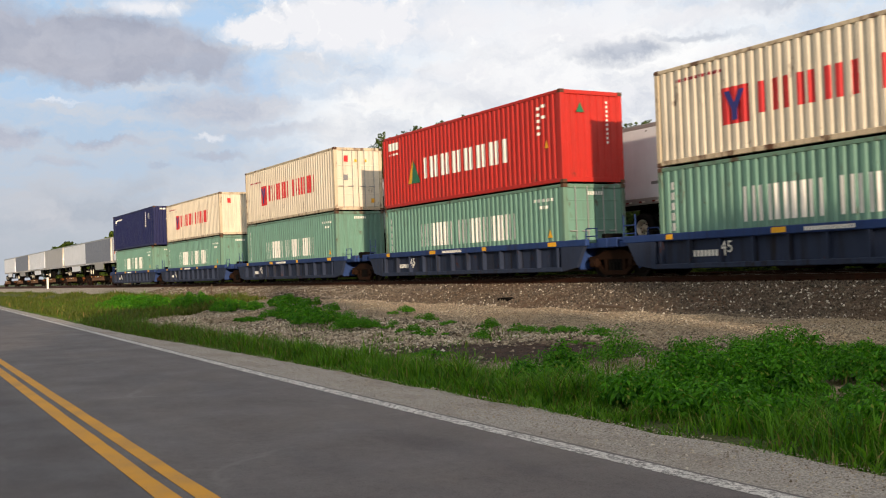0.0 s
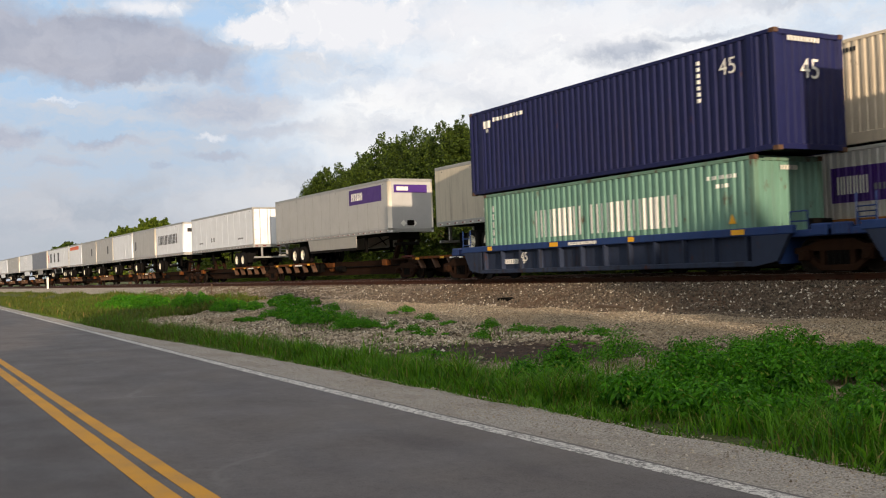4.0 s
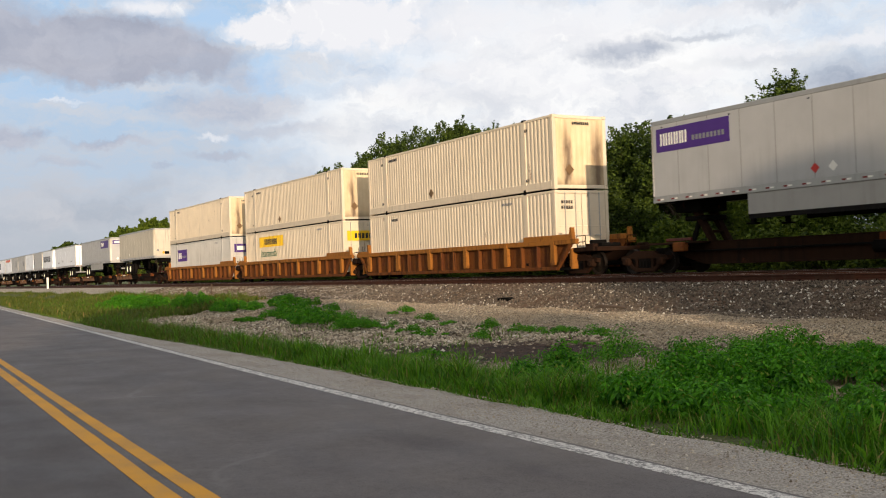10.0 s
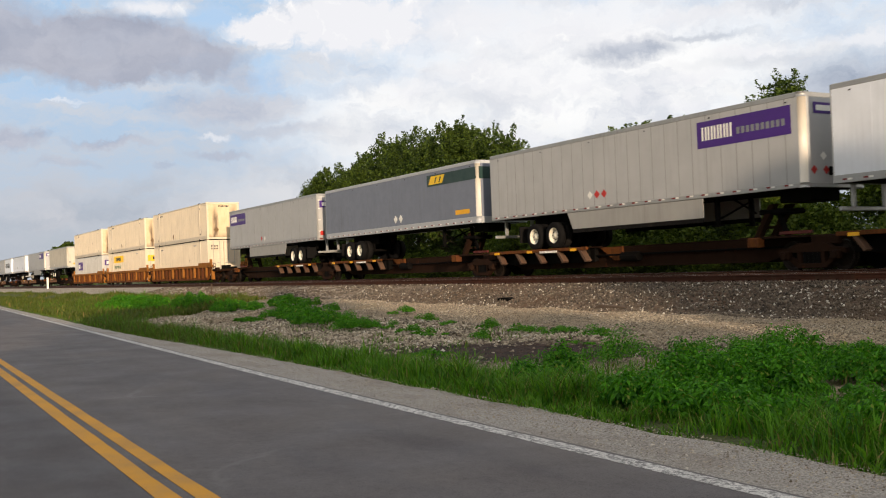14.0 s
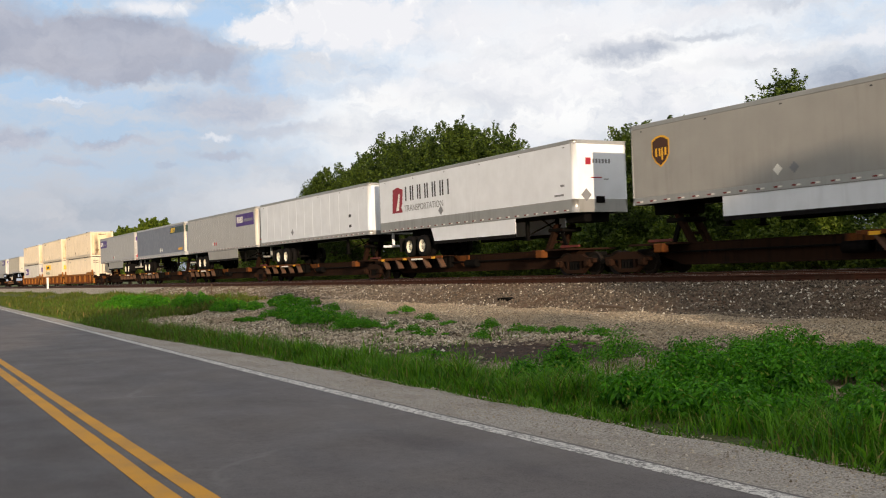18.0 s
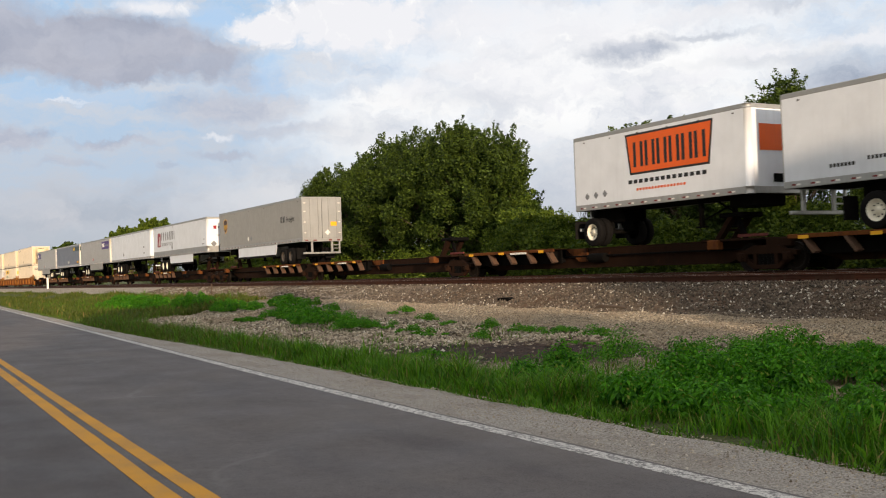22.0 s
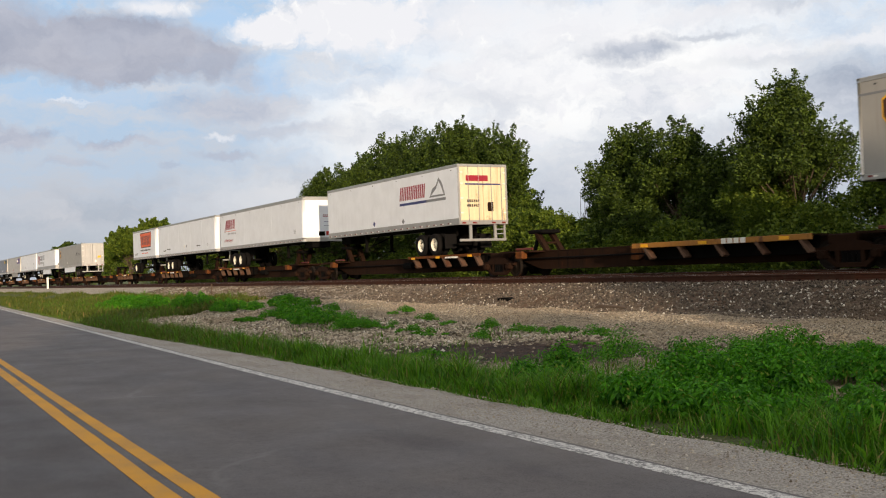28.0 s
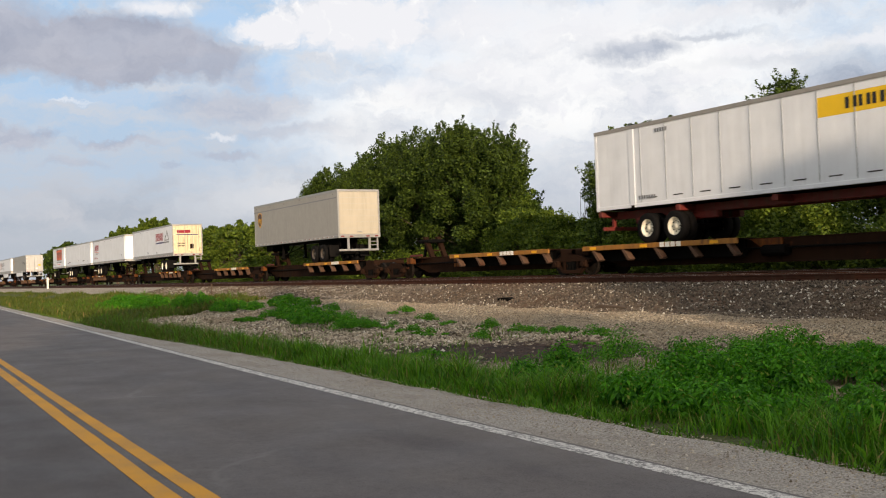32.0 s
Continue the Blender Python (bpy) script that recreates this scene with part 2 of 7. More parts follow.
def ribbed_end(g, y0, y1, z0, z1, x, pitch, depth, out=1.0):
    n = len(g.v)
    ys = rib_breaks(y0, y1, pitch)
    for yy in ys:
        xx = x - out * rib_depth(yy, pitch, depth)
        g.v += [(xx, yy, z0), (xx, yy, z1)]
    for i in range(len(ys) - 1):
        a = n + 2 * i
        g.f.append([a, a + 2, a + 3, a + 1])
    return g


def stems(x0, x1, z0, z1, n, heavy=0.34):
    """Plain upright bars in the rhythm of a word of n characters."""
    w = (x1 - x0) / n
    out = []
    for i in range(n):
        a = x0 + i * w
        b = a + w * 0.84
        t = w * heavy
        out += [(a, a + t, z0, z1), (b - t, b, z0, z1)]
    return out


# ---- sky backdrop ----
def sky_backdrop():
    mat, nt, sh = material("sky_with_clouds")
    nt.nodes.remove(sh)
    uv = nt.nodes.new("ShaderNodeUVMap")
    uv.uv_map = "sky"
    warp = wire(nt, "TexNoise", {"Vector": uv.outputs[0], "Scale": 0.42, "Detail": 9.0, "Roughness": 0.66})
    off = wire(nt, "VectorMath", {0: warp.outputs["Color"], 1: (0.5, 0.5, 0.5)}, "SUBTRACT")
    sc = wire(nt, "VectorMath", {0: off.outputs[0], 1: (4.2, 2.6, 0.0)}, "MULTIPLY")
    uvw = wire(nt, "VectorMath", {0: uv.outputs[0], 1: sc.outputs[0]}, "ADD").outputs[0]
    big = wire(nt, "TexNoise", {"Vector": wire(nt, "Mapping", {0: uv.outputs[0], 3: (0.09, 0.2, 1)}).outputs[0], "Scale": 1.0, "Detail": 6.0, "Roughness": 0.6}).outputs[0]
    puff = wire(nt, "TexNoise", {"Vector": wire(nt, "Mapping", {0: uvw, 3: (0.22, 0.4, 1)}).outputs[0], "Scale": 1.0, "Detail": 7.0, "Roughness": 0.6}).outputs[0]
    sep = wire(nt, "SeparateXYZ", {0: uv.outputs[0]})
    el = sep.outputs[1]

    def blob(az, up, ra, ru, soft=0.5):
        d = wire(nt, "VectorMath", {0: uvw, 1: (az, up, 0)}, "SUBTRACT")
        d = wire(nt, "VectorMath", {0: d.outputs[0], 1: (1 / ra, 1 / ru, 0)}, "MULTIPLY")
        ln = wire(nt, "VectorMath", {0: d.outputs[0]}, "LENGTH").outputs["Value"]
        return ramp(nt, ln, 1.0 + soft * 0.3, 1.0 - soft, 0.0, 1.0)

    def union(*ms):
        out = ms[0]
        for m in ms[1:]:
            out = calc(nt, "MAXIMUM", out, m)
        return out

    cells = wire(nt, "TexVoronoi", {"Vector": uvw, "Scale": 0.75, "Detail": 2.0, "Roughness": 0.6})
    lumps = cells.outputs["Distance"]

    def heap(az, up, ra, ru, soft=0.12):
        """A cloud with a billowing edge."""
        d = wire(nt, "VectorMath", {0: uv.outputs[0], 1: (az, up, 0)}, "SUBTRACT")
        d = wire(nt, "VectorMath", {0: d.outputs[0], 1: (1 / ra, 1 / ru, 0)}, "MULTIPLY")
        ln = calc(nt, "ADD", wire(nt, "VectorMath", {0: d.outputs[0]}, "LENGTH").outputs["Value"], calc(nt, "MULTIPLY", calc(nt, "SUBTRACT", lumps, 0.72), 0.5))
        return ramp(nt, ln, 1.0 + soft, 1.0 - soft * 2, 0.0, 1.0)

    def some(k, m):
        return calc(nt, "MULTIPLY", m, k)

    wisp = wire(nt, "TexNoise", {"Vector": wire(nt, "Mapping", {0: uvw, 3: (0.2, 0.7, 1)}).outputs[0], "Scale": 1.0, "Detail": 8.0, "Roughness": 0.62}).outputs[0]
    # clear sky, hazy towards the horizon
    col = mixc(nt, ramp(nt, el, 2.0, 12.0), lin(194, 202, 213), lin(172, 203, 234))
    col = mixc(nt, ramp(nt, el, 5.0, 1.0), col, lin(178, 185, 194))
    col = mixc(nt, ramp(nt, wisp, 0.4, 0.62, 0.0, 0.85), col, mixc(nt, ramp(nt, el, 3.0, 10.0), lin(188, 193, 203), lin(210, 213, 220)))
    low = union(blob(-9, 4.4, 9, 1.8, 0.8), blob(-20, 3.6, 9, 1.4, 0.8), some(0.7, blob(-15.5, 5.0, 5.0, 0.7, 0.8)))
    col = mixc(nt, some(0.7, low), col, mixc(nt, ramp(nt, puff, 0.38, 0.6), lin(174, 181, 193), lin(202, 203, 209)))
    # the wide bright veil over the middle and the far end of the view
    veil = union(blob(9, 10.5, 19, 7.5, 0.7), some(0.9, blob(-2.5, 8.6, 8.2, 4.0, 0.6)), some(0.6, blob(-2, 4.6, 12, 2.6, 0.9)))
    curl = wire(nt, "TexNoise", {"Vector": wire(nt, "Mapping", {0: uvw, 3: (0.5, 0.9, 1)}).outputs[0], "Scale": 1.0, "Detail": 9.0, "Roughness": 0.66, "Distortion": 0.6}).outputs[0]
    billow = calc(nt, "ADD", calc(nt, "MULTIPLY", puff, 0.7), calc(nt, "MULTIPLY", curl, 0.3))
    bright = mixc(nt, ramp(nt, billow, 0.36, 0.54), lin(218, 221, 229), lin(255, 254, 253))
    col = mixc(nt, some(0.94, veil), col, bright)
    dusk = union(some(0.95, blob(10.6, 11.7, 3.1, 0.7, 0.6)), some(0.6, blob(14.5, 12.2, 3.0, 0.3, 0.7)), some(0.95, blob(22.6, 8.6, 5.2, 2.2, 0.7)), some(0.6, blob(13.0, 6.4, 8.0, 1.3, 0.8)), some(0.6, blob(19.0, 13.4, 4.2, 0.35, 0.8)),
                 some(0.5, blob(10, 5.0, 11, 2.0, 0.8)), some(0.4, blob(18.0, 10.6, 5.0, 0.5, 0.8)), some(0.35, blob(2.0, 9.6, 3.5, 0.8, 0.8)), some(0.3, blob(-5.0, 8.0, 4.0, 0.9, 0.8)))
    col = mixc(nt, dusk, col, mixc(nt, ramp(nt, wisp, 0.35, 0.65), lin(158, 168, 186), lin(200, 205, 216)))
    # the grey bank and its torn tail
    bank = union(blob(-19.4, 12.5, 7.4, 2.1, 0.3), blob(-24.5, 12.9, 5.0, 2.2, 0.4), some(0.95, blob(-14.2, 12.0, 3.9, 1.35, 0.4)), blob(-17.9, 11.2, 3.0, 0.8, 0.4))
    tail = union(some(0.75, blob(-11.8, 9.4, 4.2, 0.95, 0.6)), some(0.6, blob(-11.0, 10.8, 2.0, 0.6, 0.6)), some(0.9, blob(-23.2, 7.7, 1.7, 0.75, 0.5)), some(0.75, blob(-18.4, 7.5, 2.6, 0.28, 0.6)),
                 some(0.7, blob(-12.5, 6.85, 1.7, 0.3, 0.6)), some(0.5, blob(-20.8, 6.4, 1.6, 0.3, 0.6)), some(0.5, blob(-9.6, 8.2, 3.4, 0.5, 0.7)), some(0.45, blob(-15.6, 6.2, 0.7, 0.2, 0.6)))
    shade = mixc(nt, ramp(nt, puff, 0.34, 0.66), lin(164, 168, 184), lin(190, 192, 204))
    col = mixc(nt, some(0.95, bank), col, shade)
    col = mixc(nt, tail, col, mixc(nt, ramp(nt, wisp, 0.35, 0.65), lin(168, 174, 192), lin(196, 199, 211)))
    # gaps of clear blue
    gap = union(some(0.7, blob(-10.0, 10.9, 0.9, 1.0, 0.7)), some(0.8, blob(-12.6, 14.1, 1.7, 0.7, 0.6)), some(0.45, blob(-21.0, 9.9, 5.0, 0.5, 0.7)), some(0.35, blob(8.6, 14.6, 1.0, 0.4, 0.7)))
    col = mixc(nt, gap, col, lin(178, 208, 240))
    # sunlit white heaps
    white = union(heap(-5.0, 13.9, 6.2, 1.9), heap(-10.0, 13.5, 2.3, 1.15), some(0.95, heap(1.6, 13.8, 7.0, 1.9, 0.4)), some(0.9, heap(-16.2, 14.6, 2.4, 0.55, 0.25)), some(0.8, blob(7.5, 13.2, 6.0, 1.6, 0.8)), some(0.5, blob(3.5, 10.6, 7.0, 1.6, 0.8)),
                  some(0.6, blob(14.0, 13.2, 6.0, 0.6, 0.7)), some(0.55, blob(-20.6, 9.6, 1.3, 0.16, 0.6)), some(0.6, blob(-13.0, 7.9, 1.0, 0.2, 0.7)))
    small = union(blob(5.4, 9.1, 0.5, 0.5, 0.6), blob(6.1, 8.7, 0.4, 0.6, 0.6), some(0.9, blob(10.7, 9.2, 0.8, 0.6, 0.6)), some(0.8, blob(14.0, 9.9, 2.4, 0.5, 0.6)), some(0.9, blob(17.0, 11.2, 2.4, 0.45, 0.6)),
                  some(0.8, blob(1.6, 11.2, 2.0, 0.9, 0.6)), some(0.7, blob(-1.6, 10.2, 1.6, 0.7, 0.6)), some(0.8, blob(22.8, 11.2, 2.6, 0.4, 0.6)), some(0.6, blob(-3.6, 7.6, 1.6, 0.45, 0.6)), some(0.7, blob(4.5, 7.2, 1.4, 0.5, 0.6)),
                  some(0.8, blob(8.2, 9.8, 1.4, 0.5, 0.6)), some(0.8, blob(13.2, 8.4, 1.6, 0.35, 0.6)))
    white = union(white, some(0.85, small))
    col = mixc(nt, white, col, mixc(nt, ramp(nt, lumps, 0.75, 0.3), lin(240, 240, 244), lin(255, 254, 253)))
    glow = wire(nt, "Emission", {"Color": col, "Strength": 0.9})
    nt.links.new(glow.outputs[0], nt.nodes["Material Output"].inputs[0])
    g = Geo()
    R, na, ne = 2600.0, 60, 24
    uvs = []
    a0, a1, e0, e1 = -42.0, 42.0, -3.0, 30.0
    for j in range(ne + 1):
        for i in range(na + 1):
            a, e = a0 + (a1 - a0) * i / na, e0 + (e1 - e0) * j / ne
            t = VIEW_YAW + radians(a)
            g.v.append((R * math.cos(radians(e)) * math.sin(t), R * math.cos(radians(e)) * math.cos(t), R * math.sin(radians(e))))
            uvs.append((a, e))
    for j in range(ne):
        for i in range(na):
            k = j * (na + 1) + i
            g.f.append([k, k + 1, k + na + 2, k + na + 1])
    ob = part("backdrop", g, mat, smooth=True)
    lay = ob.data.uv_layers.new(name="sky")
    for lp in ob.data.loops:
        lay.data[lp.index].uv = uvs[lp.vertex_index]
    return tagged(ob, "blue evening sky with drifting white and grey clouds", "sky", kind="structure")


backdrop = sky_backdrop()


# ---- ground, road, shoulders ----
def step(a, b, x):
    t = min(1.0, max(0.0, (x - a) / (b - a)))
    return t * t * (3 - 2 * t)


def edge_line(x):
    """y of the white edge line of the road."""
    x = max(x, -120.0)
    return 5.18 + 0.0415 * 4 * math.log1p(math.exp(min(50.0, (-x - 7) / 4)))


def ground_z(x, y):
    e = edge_line(x) + 1.0
    lift = 0.34 + 0.2 * step(-12, -40, x)
    ys = (-60, -4, e, e + 1.6, max(e + 4.5, e + 1.7), max(15.2, e + 4.6), max(16.5, e + 4.7), 18.35, 26.2, 28.2, 60)
    zs = (-0.3, -0.05, -0.04, -0.10, 0.02, lift - 0.06, lift, 0.99, 0.99, 0.45, 0.3)
    return float(np.interp(y, ys, zs))


def ground_material():
    mat, nt, sh = material("earth_gravel_ballast")
    co = nt.nodes.new("ShaderNodeTexCoord")
    sep = wire(nt, "SeparateXYZ", {0: co.outputs["Object"]})
    wob = spread(nt, 0.5, 4)
    y = calc(nt, "ADD", sep.outputs[1], calc(nt, "MULTIPLY", calc(nt, "SUBTRACT", wob, 0.5), 2.2))
    # stones of the ballast and of the pale gravel
    vor = wire(nt, "TexVoronoi", {"Vector": co.outputs["Object"], "Scale": 17.0, "Randomness": 1.0})
    vor2 = wire(nt, "TexVoronoi", {"Vector": co.outputs["Object"], "Scale": 30.0, "Randomness": 1.0})
    tone = wire(nt, "SeparateColor", {0: vor.outputs["Color"]}).outputs[0]
    tone2 = wire(nt, "SeparateColor", {0: vor2.outputs["Color"]}).outputs[1]
    rock = mixc(nt, ramp(nt, tone, 0.1, 0.95), lin(42, 37, 31), lin(104, 92, 77))
    rock = mixc(nt, ramp(nt, tone, 0.955, 0.97), rock, lin(214, 206, 190))
    rock = mixc(nt, ramp(nt, spread(nt, 0.25, 4), 0.4, 0.65, 0.0, 0.6), rock, lin(112, 82, 58))
    # the ballast turns paler between x = -30 and x = -42
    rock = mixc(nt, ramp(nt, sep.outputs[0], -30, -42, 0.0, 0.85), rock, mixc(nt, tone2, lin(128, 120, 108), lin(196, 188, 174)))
    pale = mixc(nt, tone2, lin(70, 60, 48), lin(194, 176, 148))
    pale = mixc(nt, ramp(nt, spread(nt, 0.8, 5), 0.45, 0.65, 0.0, 0.6), pale, lin(160, 140, 110))
    soil = mixc(nt, spread(nt, 3, 5), lin(84, 68, 52), lin(128, 108, 84))
    turf = mixc(nt, spread(nt, 2, 5), lin(54, 72, 30), lin(92, 96, 48))
    spot = ramp(nt, spread(nt, 0.6, 5, (1, 1.8, 1)), 0.58, 0.7, 0.0, 0.45)
    flat = mixc(nt, calc(nt, "MULTIPLY", spot, ramp(nt, y, 13.8, 12.6)), pale, soil)
    dv = wire(nt, "VectorMath", {0: co.outputs["Object"], 1: (-16.0, 10.4, 0.0)}, "SUBTRACT")
    dv = wire(nt, "Mapping", {0: dv.outputs[0], 2: (0.0, 0.0, -0.34)})
    dv = wire(nt, "VectorMath", {0: dv.outputs[0], 1: (0.25, 0.62, 0.0)}, "MULTIPLY")
    dl = wire(nt, "VectorMath", {0: dv.outputs[0]}, "LENGTH").outputs["Value"]
    bare = ramp(nt, calc(nt, "ADD", dl, calc(nt, "MULTIPLY", spread(nt, 1.6, 5), 1.3)), 1.75, 1.4)
    flat = mixc(nt, bare, flat, mixc(nt, ramp(nt, spread(nt, 5, 6, rough=0.75), 0.35, 0.65), lin(30, 20, 16), lin(80, 58, 44)))
    col = mixc(nt, ramp(nt, y, 9.2, 8.0), flat, turf)
    col = mixc(nt, ramp(nt, calc(nt, "ADD", sep.outputs[1], calc(nt, "MULTIPLY", calc(nt, "SUBTRACT", wob, 0.5), 0.8)), 16.2, 16.6), col, rock)
    far = ramp(nt, sep.outputs[1], 27.6, 28.6)
    col = mixc(nt, far, col, turf)
    left = calc(nt, "MULTIPLY", ramp(nt, sep.outputs[0], -40, -47), ramp(nt, sep.outputs[1], 16.5, 15.8))
    col = mixc(nt, left, col, turf)
    nt.links.new(col, sh.inputs["Base Color"])
    sh.inputs["Roughness"].default_value = 0.95
    hh = calc(nt, "ADD", calc(nt, "MULTIPLY", vor.outputs["Distance"], -1.0), calc(nt, "MULTIPLY", spread(nt, 6, 4), 0.4))
    bump(nt, sh, hh, 0.9, 0.06)
    return mat


def ground():
    xs = [-2800, -1600, -900, -600, -400] + [-300 + 5 * i for i in range(36)] + [-120 + 1.0 * i for i in range(70)] + [-50 + 0.35 * i for i in range(150)] + \
         [4 + 3 * i for i in range(20)] + [80, 150, 300, 700, 1500, 2800]
    ys = [-2800, -1400, -600, -200, -80, -30, -10, -4, 0, 4] + [5 + 0.3 * i for i in range(78)] + [29 + 2 * i for i in range(12)] + [60, 90, 150, 300, 600, 1400, 2800]
    g = Geo()
    for y in ys:
        for x in xs:
            z = ground_z(x, y)
            if edge_line(x) + 1.35 < y < 18.2 and -120 < x < 10:
                z += 0.07 * noise.noise(Vector((x * 0.7, y * 0.7, 0.0))) + 0.035 * noise.noise(Vector((x * 2.3, y * 2.3, 4.0)))
            g.v.append((x, y, z))
    n = len(xs)
    for j in range(len(ys) - 1):
        for i in range(n - 1):
            k = j * n + i
            g.f.append([k, k + 1, k + n + 1, k + n])
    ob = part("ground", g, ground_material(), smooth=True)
    return tagged(ob, "earth, pale gravel and stone ballast beside the railway", "ground", kind="structure")


ground()


def asphalt():
    mat, nt, sh = material("worn_asphalt")
    speck = spread(nt, 60, 4, rough=0.7)
    col = mixc(nt, ramp(nt, speck, 0.38, 0.66), lin(62, 57, 57), lin(114, 107, 104))
    col = mixc(nt, ramp(nt, spread(nt, 9, 7, rough=0.85), 0.35, 0.66, 0.0, 0.85), col, lin(116, 109, 106))
    band = ramp(nt, spread(nt, 1.0, 6, (0.07, 1.5, 1)), 0.32, 0.7)
    col = mixc(nt, calc(nt, "MULTIPLY", band, 0.28), col, lin(68, 63, 65))
    col = mixc(nt, calc(nt, "MULTIPLY", ramp(nt, spread(nt, 0.3, 5), 0.5, 0.7), 0.5), col, lin(118, 110, 103))
    blot = ramp(nt, spread(nt, 0.9, 5, (0.5, 1.4, 1)), 0.36, 0.5, 0.3, 0.0)
    col = mixc(nt, blot, col, lin(72, 68, 72))
    vor = nt.nodes.new("ShaderNodeTexVoronoi")
    vor.feature = "DISTANCE_TO_EDGE"
    co = nt.nodes.new("ShaderNodeTexCoord")
    wv = wire(nt, "TexNoise", {"Vector": co.outputs["Object"], "Scale": 1.2, "Detail": 4.0})
    mixv = wire(nt, "VectorMath", {0: wire(nt, "VectorMath", {0: wv.outputs["Color"], 1: (0.9, 0.9, 0)}, "MULTIPLY").outputs[0], 1: co.outputs["Object"]}, "ADD")
    nt.links.new(mixv.outputs[0], vor.inputs["Vector"])
    vor.inputs["Scale"].default_value = 0.22
    crack = calc(nt, "MULTIPLY", ramp(nt, vor.outputs["Distance"], 0.012, 0.002), ramp(nt, spread(nt, 0.6, 3), 0.45, 0.6))
    col = mixc(nt, calc(nt, "MULTIPLY", crack, 0.45), col, lin(120, 117, 114))
    # the other lane is a little darker
    lane = ramp(nt, calc(nt, "ADD", wire(nt, "SeparateXYZ", {0: co.outputs["Object"]}).outputs[1], calc(nt, "MULTIPLY", spread(nt, 2.0, 4), 0.5)), 2.35, 1.9, 0.0, 0.45)
    col = mixc(nt, lane, col, lin(66, 62, 63))
    nt.links.new(col, sh.inputs["Base Color"])
    nt.links.new(ramp(nt, spread(nt, 1.0, 4), 0.3, 0.7, 0.62, 0.85), sh.inputs["Roughness"])
    bump(nt, sh, spread(nt, 70, 3), 0.35, 0.01)
    return mat


def road_paint(name, rgb, keep):
    """Road paint worn through to the asphalt in specks."""
    mat, nt, sh = material(name)
    worn = ramp(nt, spread(nt, 22, 6, rough=0.8), keep - 0.03, keep + 0.05, 0.0, 0.9)
    col = mixc(nt, worn, lin(*rgb), lin(104, 101, 100))
    col = mixc(nt, ramp(nt, spread(nt, 2.0, 4), 0.4, 0.75, 0.0, 0.35), col, lin(110, 104, 96))
    nt.links.new(col, sh.inputs["Base Color"])
    sh.inputs["Roughness"].default_value = 0.7
    bump(nt, sh, spread(nt, 70, 3), 0.3, 0.008)
    return mat


def gravel_shoulder():
    mat, nt, sh = material("fine_grey_gravel")
    vor = wire(nt, "TexVoronoi", {"Vector": nt.nodes.new("ShaderNodeTexCoord").outputs["Object"], "Scale": 75.0})
    tone = wire(nt, "SeparateColor", {0: vor.outputs["Color"]}).outputs[0]
    col = mixc(nt, tone, lin(124, 118, 111), lin(196, 188, 178))
    col = mixc(nt, ramp(nt, spread(nt, 1.5, 6, (0.4, 1, 1)), 0.5, 0.75, 0.0, 0.6), col, lin(124, 111, 97))
    nt.links.new(col, sh.inputs["Base Color"])
    sh.inputs["Roughness"].default_value = 0.9
    bump(nt, sh, calc(nt, "MULTIPLY", vor.outputs["Distance"], -1.0), 0.5, 0.02)
    return mat


def ribbon(name, off0, off1, z, mat, thick=0.05, x0=-420.0, x1=160.0, jag=0.0, parent=None, label="", line=None, narrow=0.0):
    """A strip along the road between two offsets from the white line, top at z."""
    g = Geo()
    xs = [x0 + 10 * i for i in range(int((-60 - x0) / 10))] + [-60 + 0.6 * i for i in range(125)] + [15 + 5 * i for i in range(int((x1 - 15) / 5) + 1)]
    rng = random.Random(3)
    for x in xs:
        e = edge_line(x) if line is None else line - 0.0213 * max(x, -120.0)
        j = (noise.noise(Vector((x * 0.9, off1, 1.0))) + 0.7 * noise.noise(Vector((x * 3.1, off1, 2.0)))) * jag if -70 < x < 16 else 0.0
        j -= narrow * step(-16, -34, x)
        for y, zz in ((e + off0, z), (e + off1 + j, z), (e + off1 + j, z - thick), (e + off0, z - thick)):
            g.v.append((x, y, zz))
    for i in range(len(xs) - 1):
        a = 4 * i
        for k in range(4):
            g.f.append([a + k, a + (k + 1) % 4, a + 4 + (k + 1) % 4, a + 4 + k])
    return part(name, g, mat, parent, label)


road = tagged(ribbon("road", -6.75, 0.14, 0.0, asphalt(), 0.12, jag=0.03), "worn grey asphalt country road with faint cracks", "road", kind="structure")
white_paint, yellow_paint = road_paint("worn_white_road_paint", (228, 224, 218), 0.5), road_paint("yellow_road_paint", (218, 154, 10), 0.64)
ribbon("edge_line", -0.08, 0.09, 0.004, white_paint, 0.003, jag=0.012, parent=road, label="worn white edge line")
ribbon("centre_line", -0.072, 0.072, 0.004, yellow_paint, 0.003, jag=0.012, parent=road, label="solid yellow centre line", line=1.983)
ribbon("centre_line", -0.08, 0.08, 0.004, yellow_paint, 0.003, jag=0.012, parent=road, label="solid yellow centre line", line=1.742)
ribbon("edge_line", -6.55, -6.45, 0.004, white_paint, 0.003, parent=road, label="worn white edge line")
tagged(ribbon("shoulder", 0.13, 1.14, -0.012, gravel_shoulder(), 0.1, jag=0.16, narrow=0.5), "narrow shoulder of fine grey gravel", "shoulder", kind="structure")
tagged(ribbon("shoulder", -8.2, -6.74, -0.012, gravel_shoulder(), 0.1, jag=0.1), "narrow shoulder of fine grey gravel", "shoulder", kind="structure")

# ---- the two tracks ----
RAIL_Z = 1.17
NEAR_Y, FAR_Y = 19.88, 24.19


